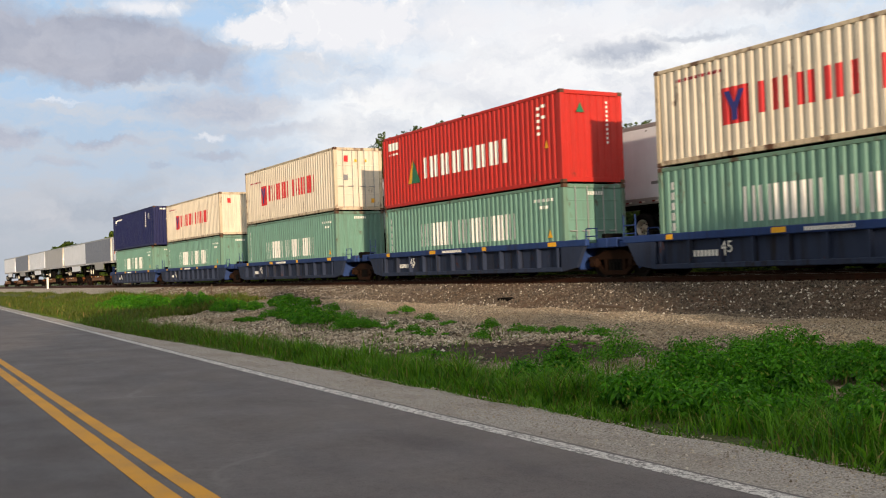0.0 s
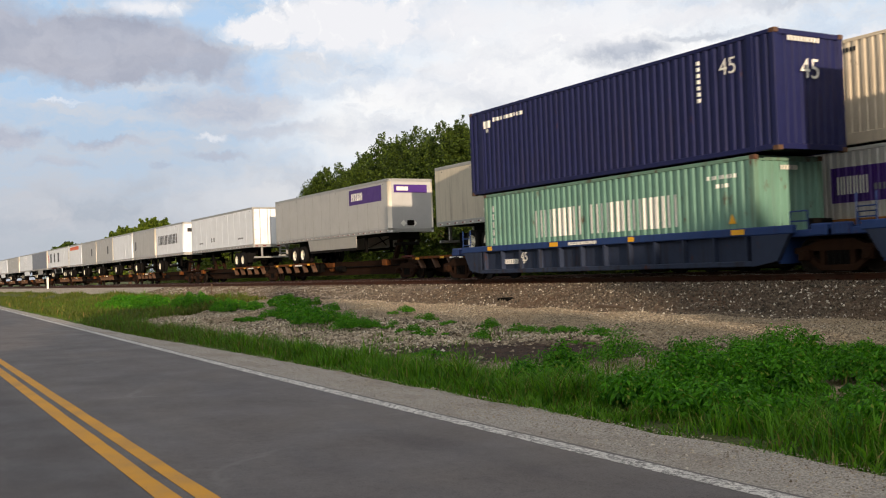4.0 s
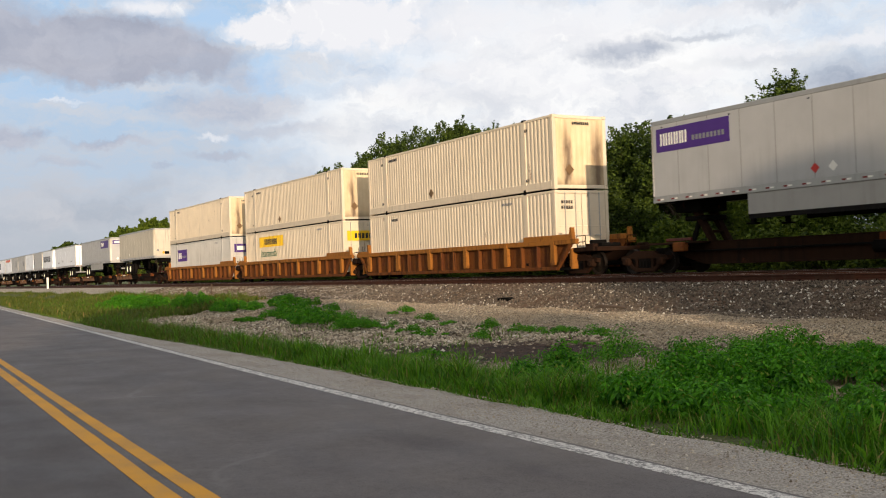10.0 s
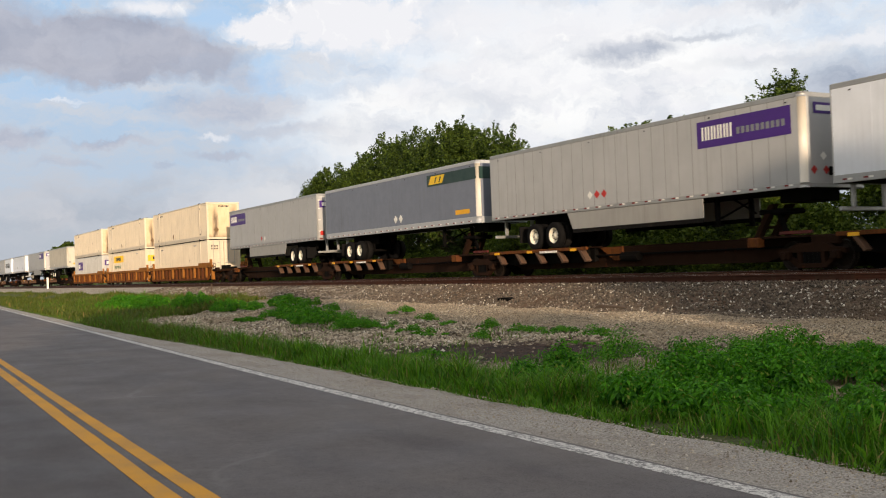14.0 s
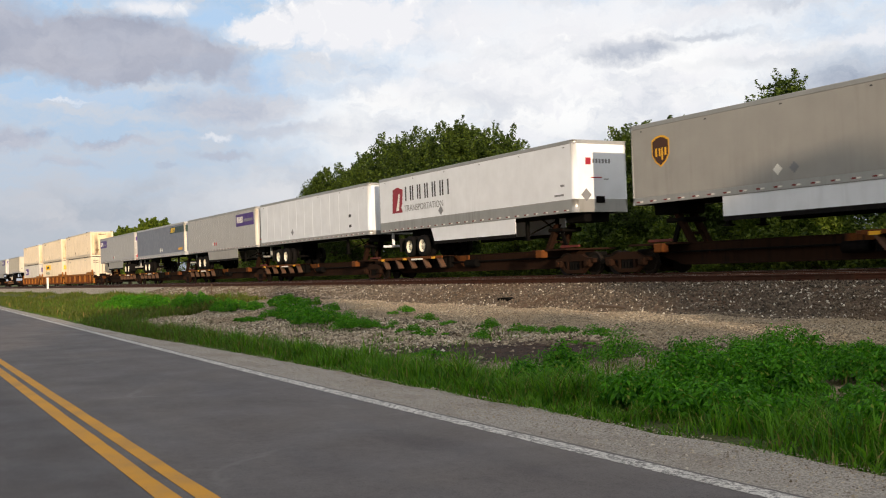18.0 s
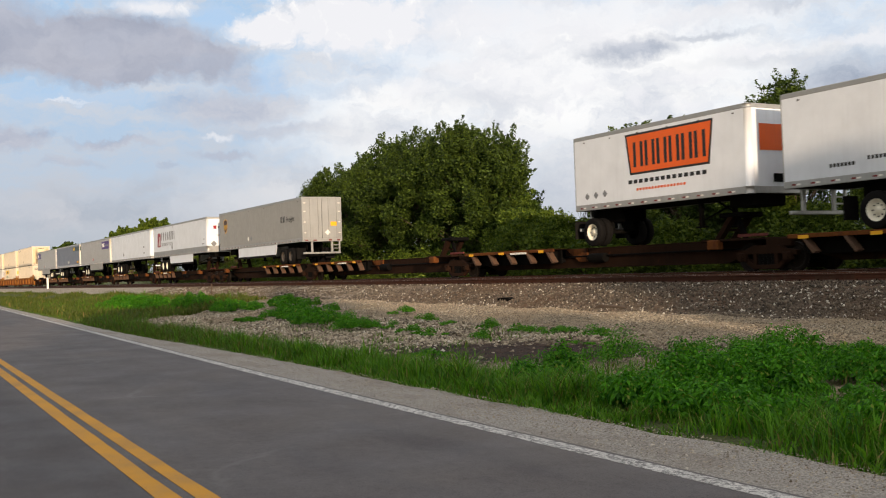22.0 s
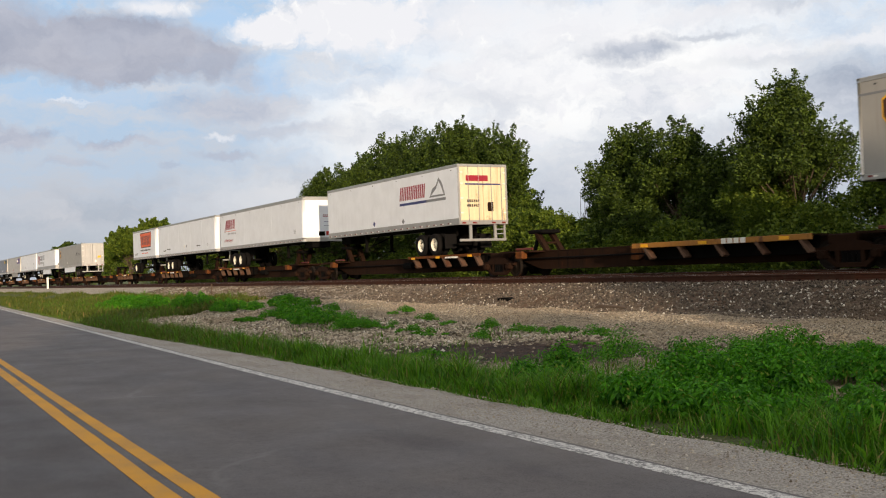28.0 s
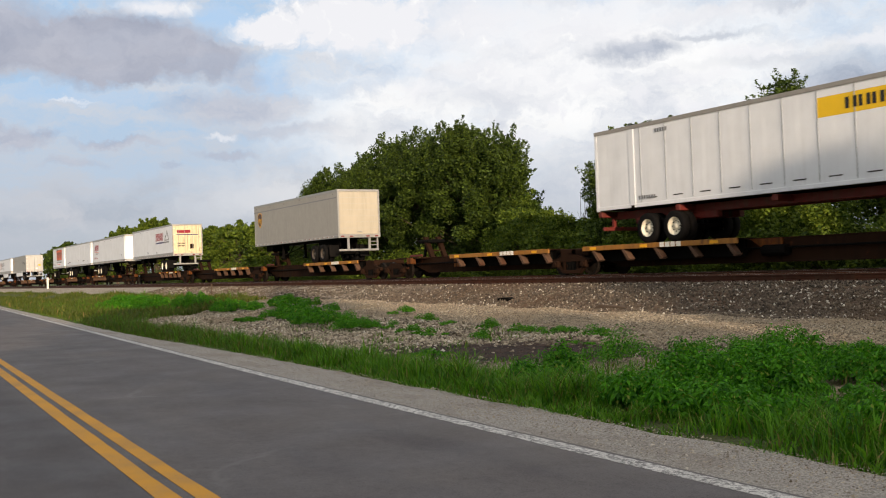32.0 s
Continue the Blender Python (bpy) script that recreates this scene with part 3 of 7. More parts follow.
def timber():
    mat, nt, sh = material("creosoted_timber")
    col = mixc(nt, spread(nt, 6, 5, (1, 0.15, 1)), lin(58, 46, 38), lin(104, 88, 72))
    nt.links.new(col, sh.inputs["Base Color"])
    sh.inputs["Roughness"].default_value = 0.9
    bump(nt, sh, spread(nt, 25, 4, (1, 0.1, 1)), 0.4, 0.02)
    return mat


TIMBER = timber()


def rail_section(g, x0, x1, y):
    pts = [(-0.07, -0.17), (0.07, -0.17), (0.07, -0.155), (0.012, -0.13), (0.012, -0.045), (0.036, -0.035), (0.036, -0.008), (0.026, 0.0), (-0.026, 0.0),
           (-0.036, -0.008), (-0.036, -0.035), (-0.012, -0.045), (-0.012, -0.13), (-0.07, -0.155)]
    n, k = len(g.v), len(pts)
    g.v += [(x0, y + a, RAIL_Z + b) for a, b in pts] + [(x1, y + a, RAIL_Z + b) for a, b in pts]
    g.f += [[n + i, n + (i + 1) % k, n + k + (i + 1) % k, n + k + i] for i in range(k)]


def track(yc, near):
    tr = thing("railway_track", "rusty steel rails on dark timber sleepers in ballast", "railway track", kind="structure")
    for off in (-0.7525, 0.7525):
        g = Geo()
        rail_section(g, -2500, 400, yc + off)
        r = part("rail", g, M["rail"], tr, "rust-brown steel rail")
        g = Geo().box(-2500, 400, yc + off - 0.022, yc + off + 0.022, RAIL_Z - 0.004, RAIL_Z + 0.003)
        part("running_face", g, M["rail_top"], r, "polished running face")
    me = None
    x = -70.0 if near else -20.0
    while near and x < -8:
        if me is None:
            g = Geo().box(-0.11, 0.11, -1.3, 1.3, -0.18, 0.0, 0.012)
            first = part("sleeper", g, TIMBER, tr)
            me = first.data
            ob = first
        else:
            ob = new("sleeper", me)
            ob.parent = tr
        ob.matrix_basis = pose(x + random.uniform(-0.03, 0.03), yc + random.uniform(-0.05, 0.05), RAIL_Z - 0.172, 0, 0, random.uniform(-1.2, 1.2))
        x += 0.52
    g = Geo()
    x = -300.0
    while x < 40:
        if not near or x < -70.3 or x > -8:
            g.box(x - 0.11, x + 0.11, yc - 1.3, yc + 1.3, RAIL_Z - 0.35, RAIL_Z - 0.172)
        x += 0.52
    tagged(part("sleepers", g, TIMBER, tr), kind="stuff")
    g = Geo()
    x = -69.9
    while x < -8 and near:
        for off in (-0.7525, 0.7525):
            g.box(x - 0.1, x + 0.1, yc + off - 0.16, yc + off + 0.16, RAIL_Z - 0.172, RAIL_Z - 0.158)
            g.box(x - 0.02, x + 0.02, yc + off - 0.12, yc + off - 0.08, RAIL_Z - 0.158, RAIL_Z - 0.128)
        x += 0.52
    if near:
        tagged(part("tie_plates", g, M["rusty"], tr), kind="stuff")
    return tr


track(NEAR_Y, True)
track(FAR_Y, False)


# ---- containers ----
def container(label, L, W, H, skin, group, mid_posts=False, rails=None, doors_right=False, pitch=0.278, name="shipping_container", flat=False, end_skin=None):
    """A freight container: left end at x = 0, near side at y = -W/2, standing on z = 0."""
    c = thing(name, label, "container", group)
    y0, y1 = -W / 2, W / 2
    rails = rails or skin
    pd = 0.006 if flat else 0.036 if L < 15 else 0.024
    top, bot, pw = 0.11, 0.34 if mid_posts and not flat else 0.16, 0.16
    for out, y in ((-1.0, y0 + 0.012), (1.0, y1 - 0.012)):
        g = Geo()
        ribbed(g, pw, L - pw, bot - 0.01, H - top + 0.01, y, pitch, pd, out)
        part("side_panel", g, skin, c)
    for y in (y0, y1 - 0.1):
        part("top_rail", Geo().box(pw, L - pw, y + 0.004, y + 0.096, H - top, H - 0.012, 0.01), rails, c)
        part("bottom_rail", Geo().box(pw, L - pw, y + 0.002, y + 0.098, 0.03, bot, 0.012), rails, c)
        for x in (0.0, L - pw):
            part("corner_post", Geo().box(x + 0.004, x + pw - 0.004, y + 0.004 - (0.06 if y > 0 else 0), y + 0.16 - (0.06 if y > 0 else 0), 0.1, H - 0.1, 0.015), rails, c)
            for z in (0.0, H - 0.118):
                part("corner_casting", Geo().box(x, x + 0.178, y - (0.062 if y > 0 else 0), y + 0.162 - (0.062 if y > 0 else 0), z, z + 0.118, 0.012), M["casting"] if not mid_posts else rails, c)
    g = Geo()
    xs = rib_breaks(pw, L - pw, 0.42)
    n = 0
    for x in xs:
        z = H - 0.02 - rib_depth(x, 0.42, 0.02)
        g.v += [(x, y0 + 0.09, z), (x, y1 - 0.09, z)]
    for i in range(len(xs) - 1):
        g.f.append([2 * i, 2 * i + 2, 2 * i + 3, 2 * i + 1])
    part("roof", g, skin, c)
    part("floor", Geo().box(0.05, L - 0.05, y0 + 0.09, y1 - 0.09, 0.05, 0.13), M["dark_steel"], c)
    for right in (False, True):
        x = L - 0.05 if right else 0.05
        s = 1.0 if right else -1.0
        part("end_header", Geo().box(min(x, x + s * 0.045), max(x, x + s * 0.045), y0 + 0.16, y1 - 0.16, H - 0.14, H - 0.012, 0.01), rails, c)
        part("end_sill", Geo().box(min(x, x + s * 0.045), max(x, x + s * 0.045), y0 + 0.16, y1 - 0.16, 0.03, 0.17, 0.01), rails, c)
        if right == doors_right:
            for a, b in ((y0 + 0.15, -0.012), (0.012, y1 - 0.15)):
                d = part("door", Geo().box(min(x - s * 0.03, x + s * 0.02), max(x - s * 0.03, x + s * 0.02), a, b, 0.17, H - 0.14, 0.02), skin, c)
                for f in (0.28, 0.72):
                    yy = a + (b - a) * f
                    part("lock_rod", Geo().tube((x + s * 0.055, yy, 0.1), (x + s * 0.055, yy, H - 0.08), 0.018, 6), M["alu"], d)
                    part("lock_handle", Geo().box(min(x + s * 0.03, x + s * 0.08), max(x + s * 0.03, x + s * 0.08), yy - 0.25, yy + 0.04, 1.1, 1.14, 0.01), M["alu"], d)
                g = Geo()
                for z in (0.75, 1.45, 2.05):
                    g.box(min(x + s * 0.02, x + s * 0.034), max(x + s * 0.02, x + s * 0.034), a + 0.06, b - 0.06, z, z + 0.05, 0.008)
                part("door_rib", g, skin, d)
        else:
            g = Geo()
            ribbed_end(g, y0 + 0.15, y1 - 0.15, 0.16, H - 0.13, x + s * 0.02, 0.26, 0.012 if end_skin else 0.045, s)
            part("end_wall", g, end_skin or skin, c)
    if mid_posts:
        for x in (1.98, L - 1.98):
            for y in (y0 - 0.004, y1 - 0.146):
                p = part("stacking_post", Geo().box(x - 0.14, x + 0.14, y, y + 0.15, 0.03, H - 0.05, 0.012), rails, c)
                part("corner_casting", Geo().box(x - 0.1, x + 0.1, y - 0.004, y + 0.154, H - 0.06, H + 0.03, 0.012), M["dark_steel"], p)
                part("corner_casting", Geo().box(x - 0.1, x + 0.1, y - 0.004, y + 0.154, 0.0, 0.12, 0.012), M["dark_steel"], p)
    c["size"] = (L, W, H)
    c["rib"] = (pitch, pd)
    return c


def mark(c, rects, mat, name="lettering", label=""):
    """Rectangles (x0, x1, z0, z1) painted on the near ribbed side."""
    L, W, H = c["size"]
    pitch, pd = c["rib"]
    g = Geo()
    for x0, x1, z0, z1 in rects:
        ribbed(g, x0, x1, z0, z1, -W / 2 + 0.012, pitch, pd, -1.0, 0.004)
        if name == "lettering":
            part("letter_bar", g, mat, c)
            g = Geo()
    return part(name, g, mat, c, label) if g.v else None


def plate(c, pts, mat, y=None, name="emblem", label="", t=0.004):
    """A flat painted shape on the near side, points in x and z."""
    y = -c["size"][1] / 2 if y is None else y
    return part(name, Geo().prism(pts, y - t, y - 0.001), mat, c, label)


def end_plate(c, y0, y1, z0, z1, mat, x=None, name="lettering", label=""):
    x = c["size"][0] if x is None else x
    return part(name, Geo().box(x + 0.001, x + 0.006, y0, y1, z0, z1), mat, c, label)


def codes(c, x, z, n, mat, h=0.09, rows=1, end=False):
    """Small code marks too small to read: plain bars."""
    g = Geo()
    L, W, H = c["size"]
    for r in range(rows):
        for i in range(n):
            if end:
                g.box(L + 0.001, L + 0.006, x + i * h * 0.95, x + i * h * 0.95 + h * 0.6, z - r * h * 1.7, z - r * h * 1.7 + h)
            else:
                g.box(x + i * h * 0.95, x + i * h * 0.95 + h * 0.6, -W / 2 - 0.005, -W / 2 - 0.001, z - r * h * 1.7, z - r * h * 1.7 + h)
    part("code_mark", g, mat, c)


def upright_marks(c, x, z_top, n, mat, h=0.2):
    """A column of marks down the side."""
    mark(c, [(x, x + h * 0.8, z_top - (i + 1) * h * 1.35, z_top - i * h * 1.35 - h * 0.35) for i in range(n)], mat)


# ---- bogies and cars ----
WHEEL = [(0.0, 0.05), (0.1, 0.05), (0.13, 0.02), (0.32, 0.0), (0.36, 0.03), (0.42, 0.045), (0.425, -0.05), (0.45, -0.065), (0.44, -0.085), (0.36, -0.08), (0.1, -0.06), (0.0, -0.06)]
BOGIE = {}


def bogie_at(parent, x, zrail):
    """A two-axle bogie at x; zrail is the rail's height in the car's space."""
    if not BOGIE:
        BOGIE["frame"] = (Geo().prism([(-1.17, 0.46), (-1.17, 0.6), (-0.7, 0.66), (-0.45, 0.78), (0.45, 0.78), (0.7, 0.66), (1.17, 0.6), (1.17, 0.46), (0.7, 0.52), (-0.7, 0.52)], -0.09, 0.09)
                          .prism([(-1.04, 0.47), (-0.82, 0.47), (-0.46, 0.2), (-0.46, 0.06)], -0.08, 0.08).prism([(0.82, 0.47), (1.04, 0.47), (0.46, 0.06), (0.46, 0.2)], -0.08, 0.08)
                          .box(-0.48, 0.48, -0.09, 0.09, 0.06, 0.2, 0.02).box(-0.46, -0.34, -0.08, 0.08, 0.19, 0.54).box(0.34, 0.46, -0.08, 0.08, 0.19, 0.54))
        g = Geo().lathe(WHEEL, 0, 0, 0, 24)
        BOGIE["wheel"] = g
        g = Geo()
        for dx in (-0.24, -0.08, 0.08, 0.24):
            g.tube((dx, 0, 0.2), (dx, 0, 0.56), 0.07, 8)
        BOGIE["spring"] = g
    b = part("bogie", Geo().box(-0.22, 0.22, -1.05, 1.05, 0.42, 0.72, 0.03).box(-0.3, 0.3, -0.3, 0.3, 0.7, 0.86, 0.02), M["dark_steel"], parent)
    b.matrix_basis = pose(x, 0, zrail)
    for s in (-1, 1):
        f = part("side_frame", BOGIE["frame"], M["rusty"], b)
        f.matrix_basis = pose(0, s * 0.99, 0)
        sp = part("spring", BOGIE["spring"], M["dark_steel"], b)
        sp.matrix_basis = pose(0, s * 1.0, 0)
        for dx in (-0.86, 0.86):
            w = part("wheel", BOGIE["wheel"], M["wheel_steel"], b, smooth=False)
            w.matrix_basis = pose(dx, s * 0.76, 0.42, 0, 0, 0 if s > 0 else 180)
            part("axle_box", Geo().box(dx - 0.16, dx + 0.16, s * 1.08 - 0.1, s * 1.08 + 0.1, 0.3, 0.56, 0.03).tube((dx, s * 1.17, 0.42), (dx, s * 1.22, 0.42), 0.1, 10), M["rusty"], b)
    for dx in (-0.86, 0.86):
        part("axle", Geo().tube((dx, -0.72, 0.42), (dx, 0.72, 0.42), 0.08, 8), M["dark_steel"], b)
    return b


def well_car(label, x0, x1, paint, group, bogies, sill=1.13, raised=0.0, yellow=False, half=1.42):
    """A well car whose well runs from x0 to x1 (its own space: x along the track, z = 0 at the rail)."""
    c = thing("well_car", label, "rail car", group)
    L = x1 - x0
    for s in (-1, 1):
        yo = s * half
        ya, yb = min(yo, yo - s * 0.1), max(yo, yo - s * 0.1)
        # panels and ribs take a darker paint than the chord: grime and painted-in shade
        sd = part("well_side", Geo().prism([(x0 + 0.8, 0.22), (x1 - 0.8, 0.22), (x1 + 0.05, sill - 0.2), (x1 + 0.05, sill - 0.02), (x0 - 0.05, sill - 0.02), (x0 - 0.05, sill - 0.2)],
                                          yo - 0.02 - s * 0.15, yo + 0.02 - s * 0.15), M["blue_panel"] if yellow else M["rust_shade_ochre"], c)
        part("top_chord", Geo().box(x0 - 0.5, x1 + 0.5, ya - 0.03, yb + 0.03, sill - 0.2, sill, 0.02), paint, sd)
        part("bottom_chord", Geo().box(x0 + 0.75, x1 - 0.75, ya - 0.02, yb + 0.02, 0.2, 0.34, 0.02), M["blue_panel"] if yellow else M["rust_shade_ochre"], sd)
        for xe, se in ((x0 + 0.75, -1), (x1 - 0.75, 1)):
            part("end_gusset", Geo().prism([(xe, 0.2), (xe, 0.32), (xe + se * 0.8, sill - 0.16), (xe + se * 0.98, sill - 0.16)] if not yellow else [(xe, 0.2), (xe, sill - 0.1), (xe + se * 1.2, sill - 0.1), (xe + se * 0.75, 0.32)], ya - 0.01, yb + 0.01), M["blue_panel"] if yellow else M["rust_shade_ochre"], sd)
        n = max(6, int(round(L / 1.22)))
        for i in range(n + 1):
            x = x0 + 0.95 + (L - 1.9) * i / n
            heavy = not yellow and i % 3 == 0
            if heavy:
                part("guide_post", Geo().prism([(x - 0.09, 0.4), (x + 0.09, 0.4), (x + 0.13, 0.5), (x + 0.11, sill - 0.05), (x - 0.11, sill - 0.05), (x - 0.13, 0.5)], yo - 0.1 if s > 0 else yo - 0.05, yo + 0.05 if s > 0 else yo + 0.1), paint, sd)
                continue
            part("rib", Geo().prism([(x - 0.04, 0.3), (x + 0.04, 0.3), (x + 0.04, sill - 0.2), (x - 0.04, sill - 0.2)], yo - 0.14 if s > 0 else yo - 0.02, yo + 0.02 if s > 0 else yo + 0.14), M["blue_panel"] if yellow else M["rust_shade_ochre"], sd)
        if raised:
            for a, b in ((x0 - 0.3, x0 + 0.9), (x1 - 2.9, x1 + 0.2)):
                part("raised_chord", Geo().box(a, b, ya - 0.035, yb + 0.035, sill - 0.06, sill + raised * (0.35 if b < x0 + 2 else 0.66), 0.03), paint, sd)
                part("guide", Geo().prism([(b - 0.1, sill), (b + 0.1, sill), (b + 0.06, sill + 0.42), (b - 0.04, sill + 0.42)], ya - 0.04, yb + 0.02), paint, sd)
        if yellow and s < 0:
            for f in (0.09, 0.35, 0.62, 0.9):
                x = x0 + L * f
                part("reflector", Geo().box(x, x + (0.42 if f in (0.35, 0.9) else 0.24), yo - 0.045, yo - 0.035, sill - 0.16, sill - 0.03), M["amber"], sd, "yellow reflective patch")
            g = Geo()
            for i in range(16):
                g.box(x0 + L * 0.42 + i * 0.085, x0 + L * 0.42 + i * 0.085 + 0.06, yo - 0.044, yo - 0.036, sill - 0.15, sill - 0.06)
            for i in range(9):
                g.box(x0 + L * 0.15 + i * 0.13, x0 + L * 0.15 + i * 0.13 + 0.09, yo + 0.112, yo + 0.126, 0.5, 0.66)
            part("code_mark", g, M["white_ink"], sd)
    part("well_floor", Geo().box(x0, x1, -half + 0.1, half - 0.1, 0.2, 0.3), M["dark_steel"], c)
    for x, s in ((x0, -1), (x1, 1)):
        a, b = (x - 1.5, x + 0.05) if s < 0 else (x - 0.05, x + 1.5)
        e = part("end_platform", Geo().box(a, b, -1.25, 1.25, 0.86, 1.02, 0.02), M["rusty"] if not yellow else paint, c)
        part("bulkhead", Geo().box(x - 0.06, x + 0.06, -half + 0.1, half - 0.1, 0.25, 1.0), paint, e)
        part("end_sill", Geo().prism([(x, 0.35), (x + s * 0.25, 0.35), (x + s * 1.4, 0.88), (x, 0.88)], -0.4, 0.4), M["rusty"], e)
        for yy in (-1.2, 1.2):
            g = Geo()
            for px_ in (x + s * 0.25, x + s * 0.75):
                g.tube((px_, yy, 1.0), (px_, yy, 1.45 if s > 0 else 1.75), 0.018, 6)
            g.tube((x + s * 0.25, yy, 1.45), (x + s * 0.75, yy, 1.45), 0.018, 6)
            g.tube((x + s * 0.25, yy, 1.22), (x + s * 0.75, yy, 1.22), 0.018, 6)
            part("handrail", g, M["rusty"] if not yellow else paint, e)
            part("step_box", Geo().box(min(x + s * 0.9, x + s * 1.35), max(x + s * 0.9, x + s * 1.35), yy - 0.12, yy + 0.12, 0.86, 1.14, 0.03), M["rusty"] if not yellow else paint, e)
        part("brake_gear", Geo().box(x + s * 0.3 - 0.1, x + s * 0.3 + 0.1, -0.6, 0.1, 1.0, 1.3, 0.03).tube((x + s * 0.6, -0.4, 1.1), (x + s * 0.6, 0.5, 1.1), 0.09, 10), M["dark_steel"], e)
    for x in bogies:
        bogie_at(c, x, 0.0)
    return c


def spine_car(label, L, deck_left, paint, group, last_bogie=False, first_bogie=True, hitch_up=False, long_deck=False, hitch=True):
    """One unit of an articulated spine car between joints at x = 0 and x = L, z = 0 at the rail."""
    c = thing("spine_car", label, "rail car", group)
    part("centre_sill", Geo().prism([(0.9, 0.62), (2.2, 0.26), (L - 2.2, 0.26), (L - 0.9, 0.62), (L - 0.5, 0.98), (0.5, 0.98)], -0.4, 0.4), M["rusty"], c)
    part("sill_flange", Geo().box(0.5, L - 0.5, -0.42, 0.42, 0.96, 1.0, 0.008), M["rusty"], c)
    a, b = (1.05, 7.6 if not long_deck else 8.6) if deck_left else (L - (7.6 if not long_deck else 8.6), L - 1.05)
    for s in (-1, 1):
        yi, yo = s * 0.55, s * 1.3
        d = part("wheel_deck", Geo().box(a, b, min(yi, yo), max(yi, yo), 1.0, 1.03, 0.006), M["rusty"], c)
        part("deck_edge", Geo().box(a, b, min(yo, yo - s * 0.05) - 0.01, max(yo, yo - s * 0.05) + 0.01, 0.87 if long_deck else 0.92, 1.04, 0.012), paint if long_deck else M["rust_shade_ochre"], d, "worn yellow edge beam")
        n = 5
        for i in range(n):
            x = a + 0.5 + (b - a - 1.0) * i / (n - 1)
            part("bracket", Geo().prism([(x - 0.06, 0.98), (x + 0.06, 0.98), (x + 0.46, 0.53), (x + 0.36, 0.48)], min(yo, yo - s * 0.25), max(yo, yo - s * 0.25)), M["casting"], d)
            part("cross_bearer", Geo().box(x - 0.05, x + 0.05, min(0.4 * s, yo - 0.28 * s), max(0.4 * s, yo - 0.28 * s), 0.5, 0.99), M["dark_steel"], d)
        xi, sg = (b, 1) if deck_left else (a, -1)
        part("deck_gusset", Geo().prism([(xi - sg * 0.25, 0.99), (xi + sg * 1.0, 0.99), (xi + sg * 1.0, 0.5), (xi + sg * 0.55, 0.5)], min(s * 0.42, s * 0.5), max(s * 0.42, s * 0.5)), M["rust_shade_ochre"], d)
        # dark skirt added to deepen the shade below the deck
        part("side_sill", Geo().box(a + 0.2, b - 0.2, min(s * 0.72, s * 0.78), max(s * 0.72, s * 0.78), 0.46, 0.99, 0.01), M["dark_steel"], d)
        if s < 0:
            for f in (0.06, 0.42, 0.85):
                part("reflector", Geo().box(a + (b - a) * f, a + (b - a) * f + 0.36, yo - 0.025, yo - 0.015, 0.9, 1.0), M["amber"], d, "yellow reflective patch")
            g = Geo()
            for i in range(4 if long_deck else 9):
                w = 0.2 if long_deck else 0.1
                g.box(a + (b - a) * 0.55 + i * w * 1.3, a + (b - a) * 0.55 + i * w * 1.3 + w, yo - 0.022, yo - 0.012, 0.88, 0.88 + w * 0.8)
            part("code_mark", g, M["white_ink"], d)
    x = L - 1.9 if deck_left else 1.9
    s = 1 if deck_left else -1
    part("end_deck", Geo().box(min(x - s * 0.6, x + s * 1.6), max(x - s * 0.6, x + s * 1.6), -1.2, 1.2, 0.95, 1.02, 0.01), M["rusty"], c)
    x2 = 0.35 if deck_left else L - 0.35
    part("end_casting", Geo().box(x2 - 0.5, x2 + 0.5, -0.9, 0.9, 0.7, 1.0, 0.04), M["rusty"], c)
    part("step_box", Geo().box(x - 0.2, x + 0.25, -1.34, -1.05, 0.7, 1.0, 0.03), M["rust_shade_ochre"], c)
    part("brake_pipe", Geo().tube((1.0, -0.5, 0.7), (L - 1.0, -0.5, 0.7), 0.035, 6).tube((L * 0.5, -0.55, 0.62), (L * 0.5 + 0.9, -0.55, 0.62), 0.17, 12), M["dark_steel"], c)
    if hitch:
        h = part("hitch_stand", Geo().prism([(x - s * 0.75, 1.0), (x - s * 0.55, 1.0), (x + s * 0.12, 1.0 + (1.0 if not hitch_up else 0.75)), (x - s * 0.1, 1.0 + (1.0 if not hitch_up else 0.75))], -0.46, -0.24)
                 .prism([(x - s * 0.75, 1.0), (x - s * 0.55, 1.0), (x + s * 0.12, 1.0 + (1.0 if not hitch_up else 0.75)), (x - s * 0.1, 1.0 + (1.0 if not hitch_up else 0.75))], 0.24, 0.46)
                 .box(min(x - s * 0.5, x - s * 0.36), max(x - s * 0.5, x - s * 0.36), -0.27, 0.27, 1.28, 1.36), M["rusty"], c)
        part("hitch_leg", Geo().prism([(x + s * 0.3, 1.0), (x + s * 0.5, 1.0), (x + s * 0.14, 1.75), (x - s * 0.02, 1.75)], -0.25, -0.18), M["dark_steel"], h)
        part("pull_bar", Geo().box(min(x + s * 0.25, x + s * 1.45), max(x + s * 0.25, x + s * 1.45), -0.46, -0.38, 1.06, 1.16, 0.015), M["hitch_red"], h, "faded red pull bar")
        part("hitch_plate", Geo().box(x - 0.5, x + 0.5, -0.48, 0.48, 1.7, 1.86, 0.04), M["dark_steel"], h)
    if first_bogie:
        bogie_at(c, 0.0, 0.0)
    if last_bogie:
        bogie_at(c, L, 0.0)
    return c


# ---- trailers ----
TYRE = [(0.30, -0.12), (0.46, -0.14), (0.505, -0.10), (0.51, 0.0), (0.505, 0.10), (0.46, 0.14), (0.30, 0.12)]
RIM = [(0.30, -0.115), (0.27, -0.10), (0.25, -0.02), (0.12, 0.0), (0.1, -0.06), (0.0, -0.07)]


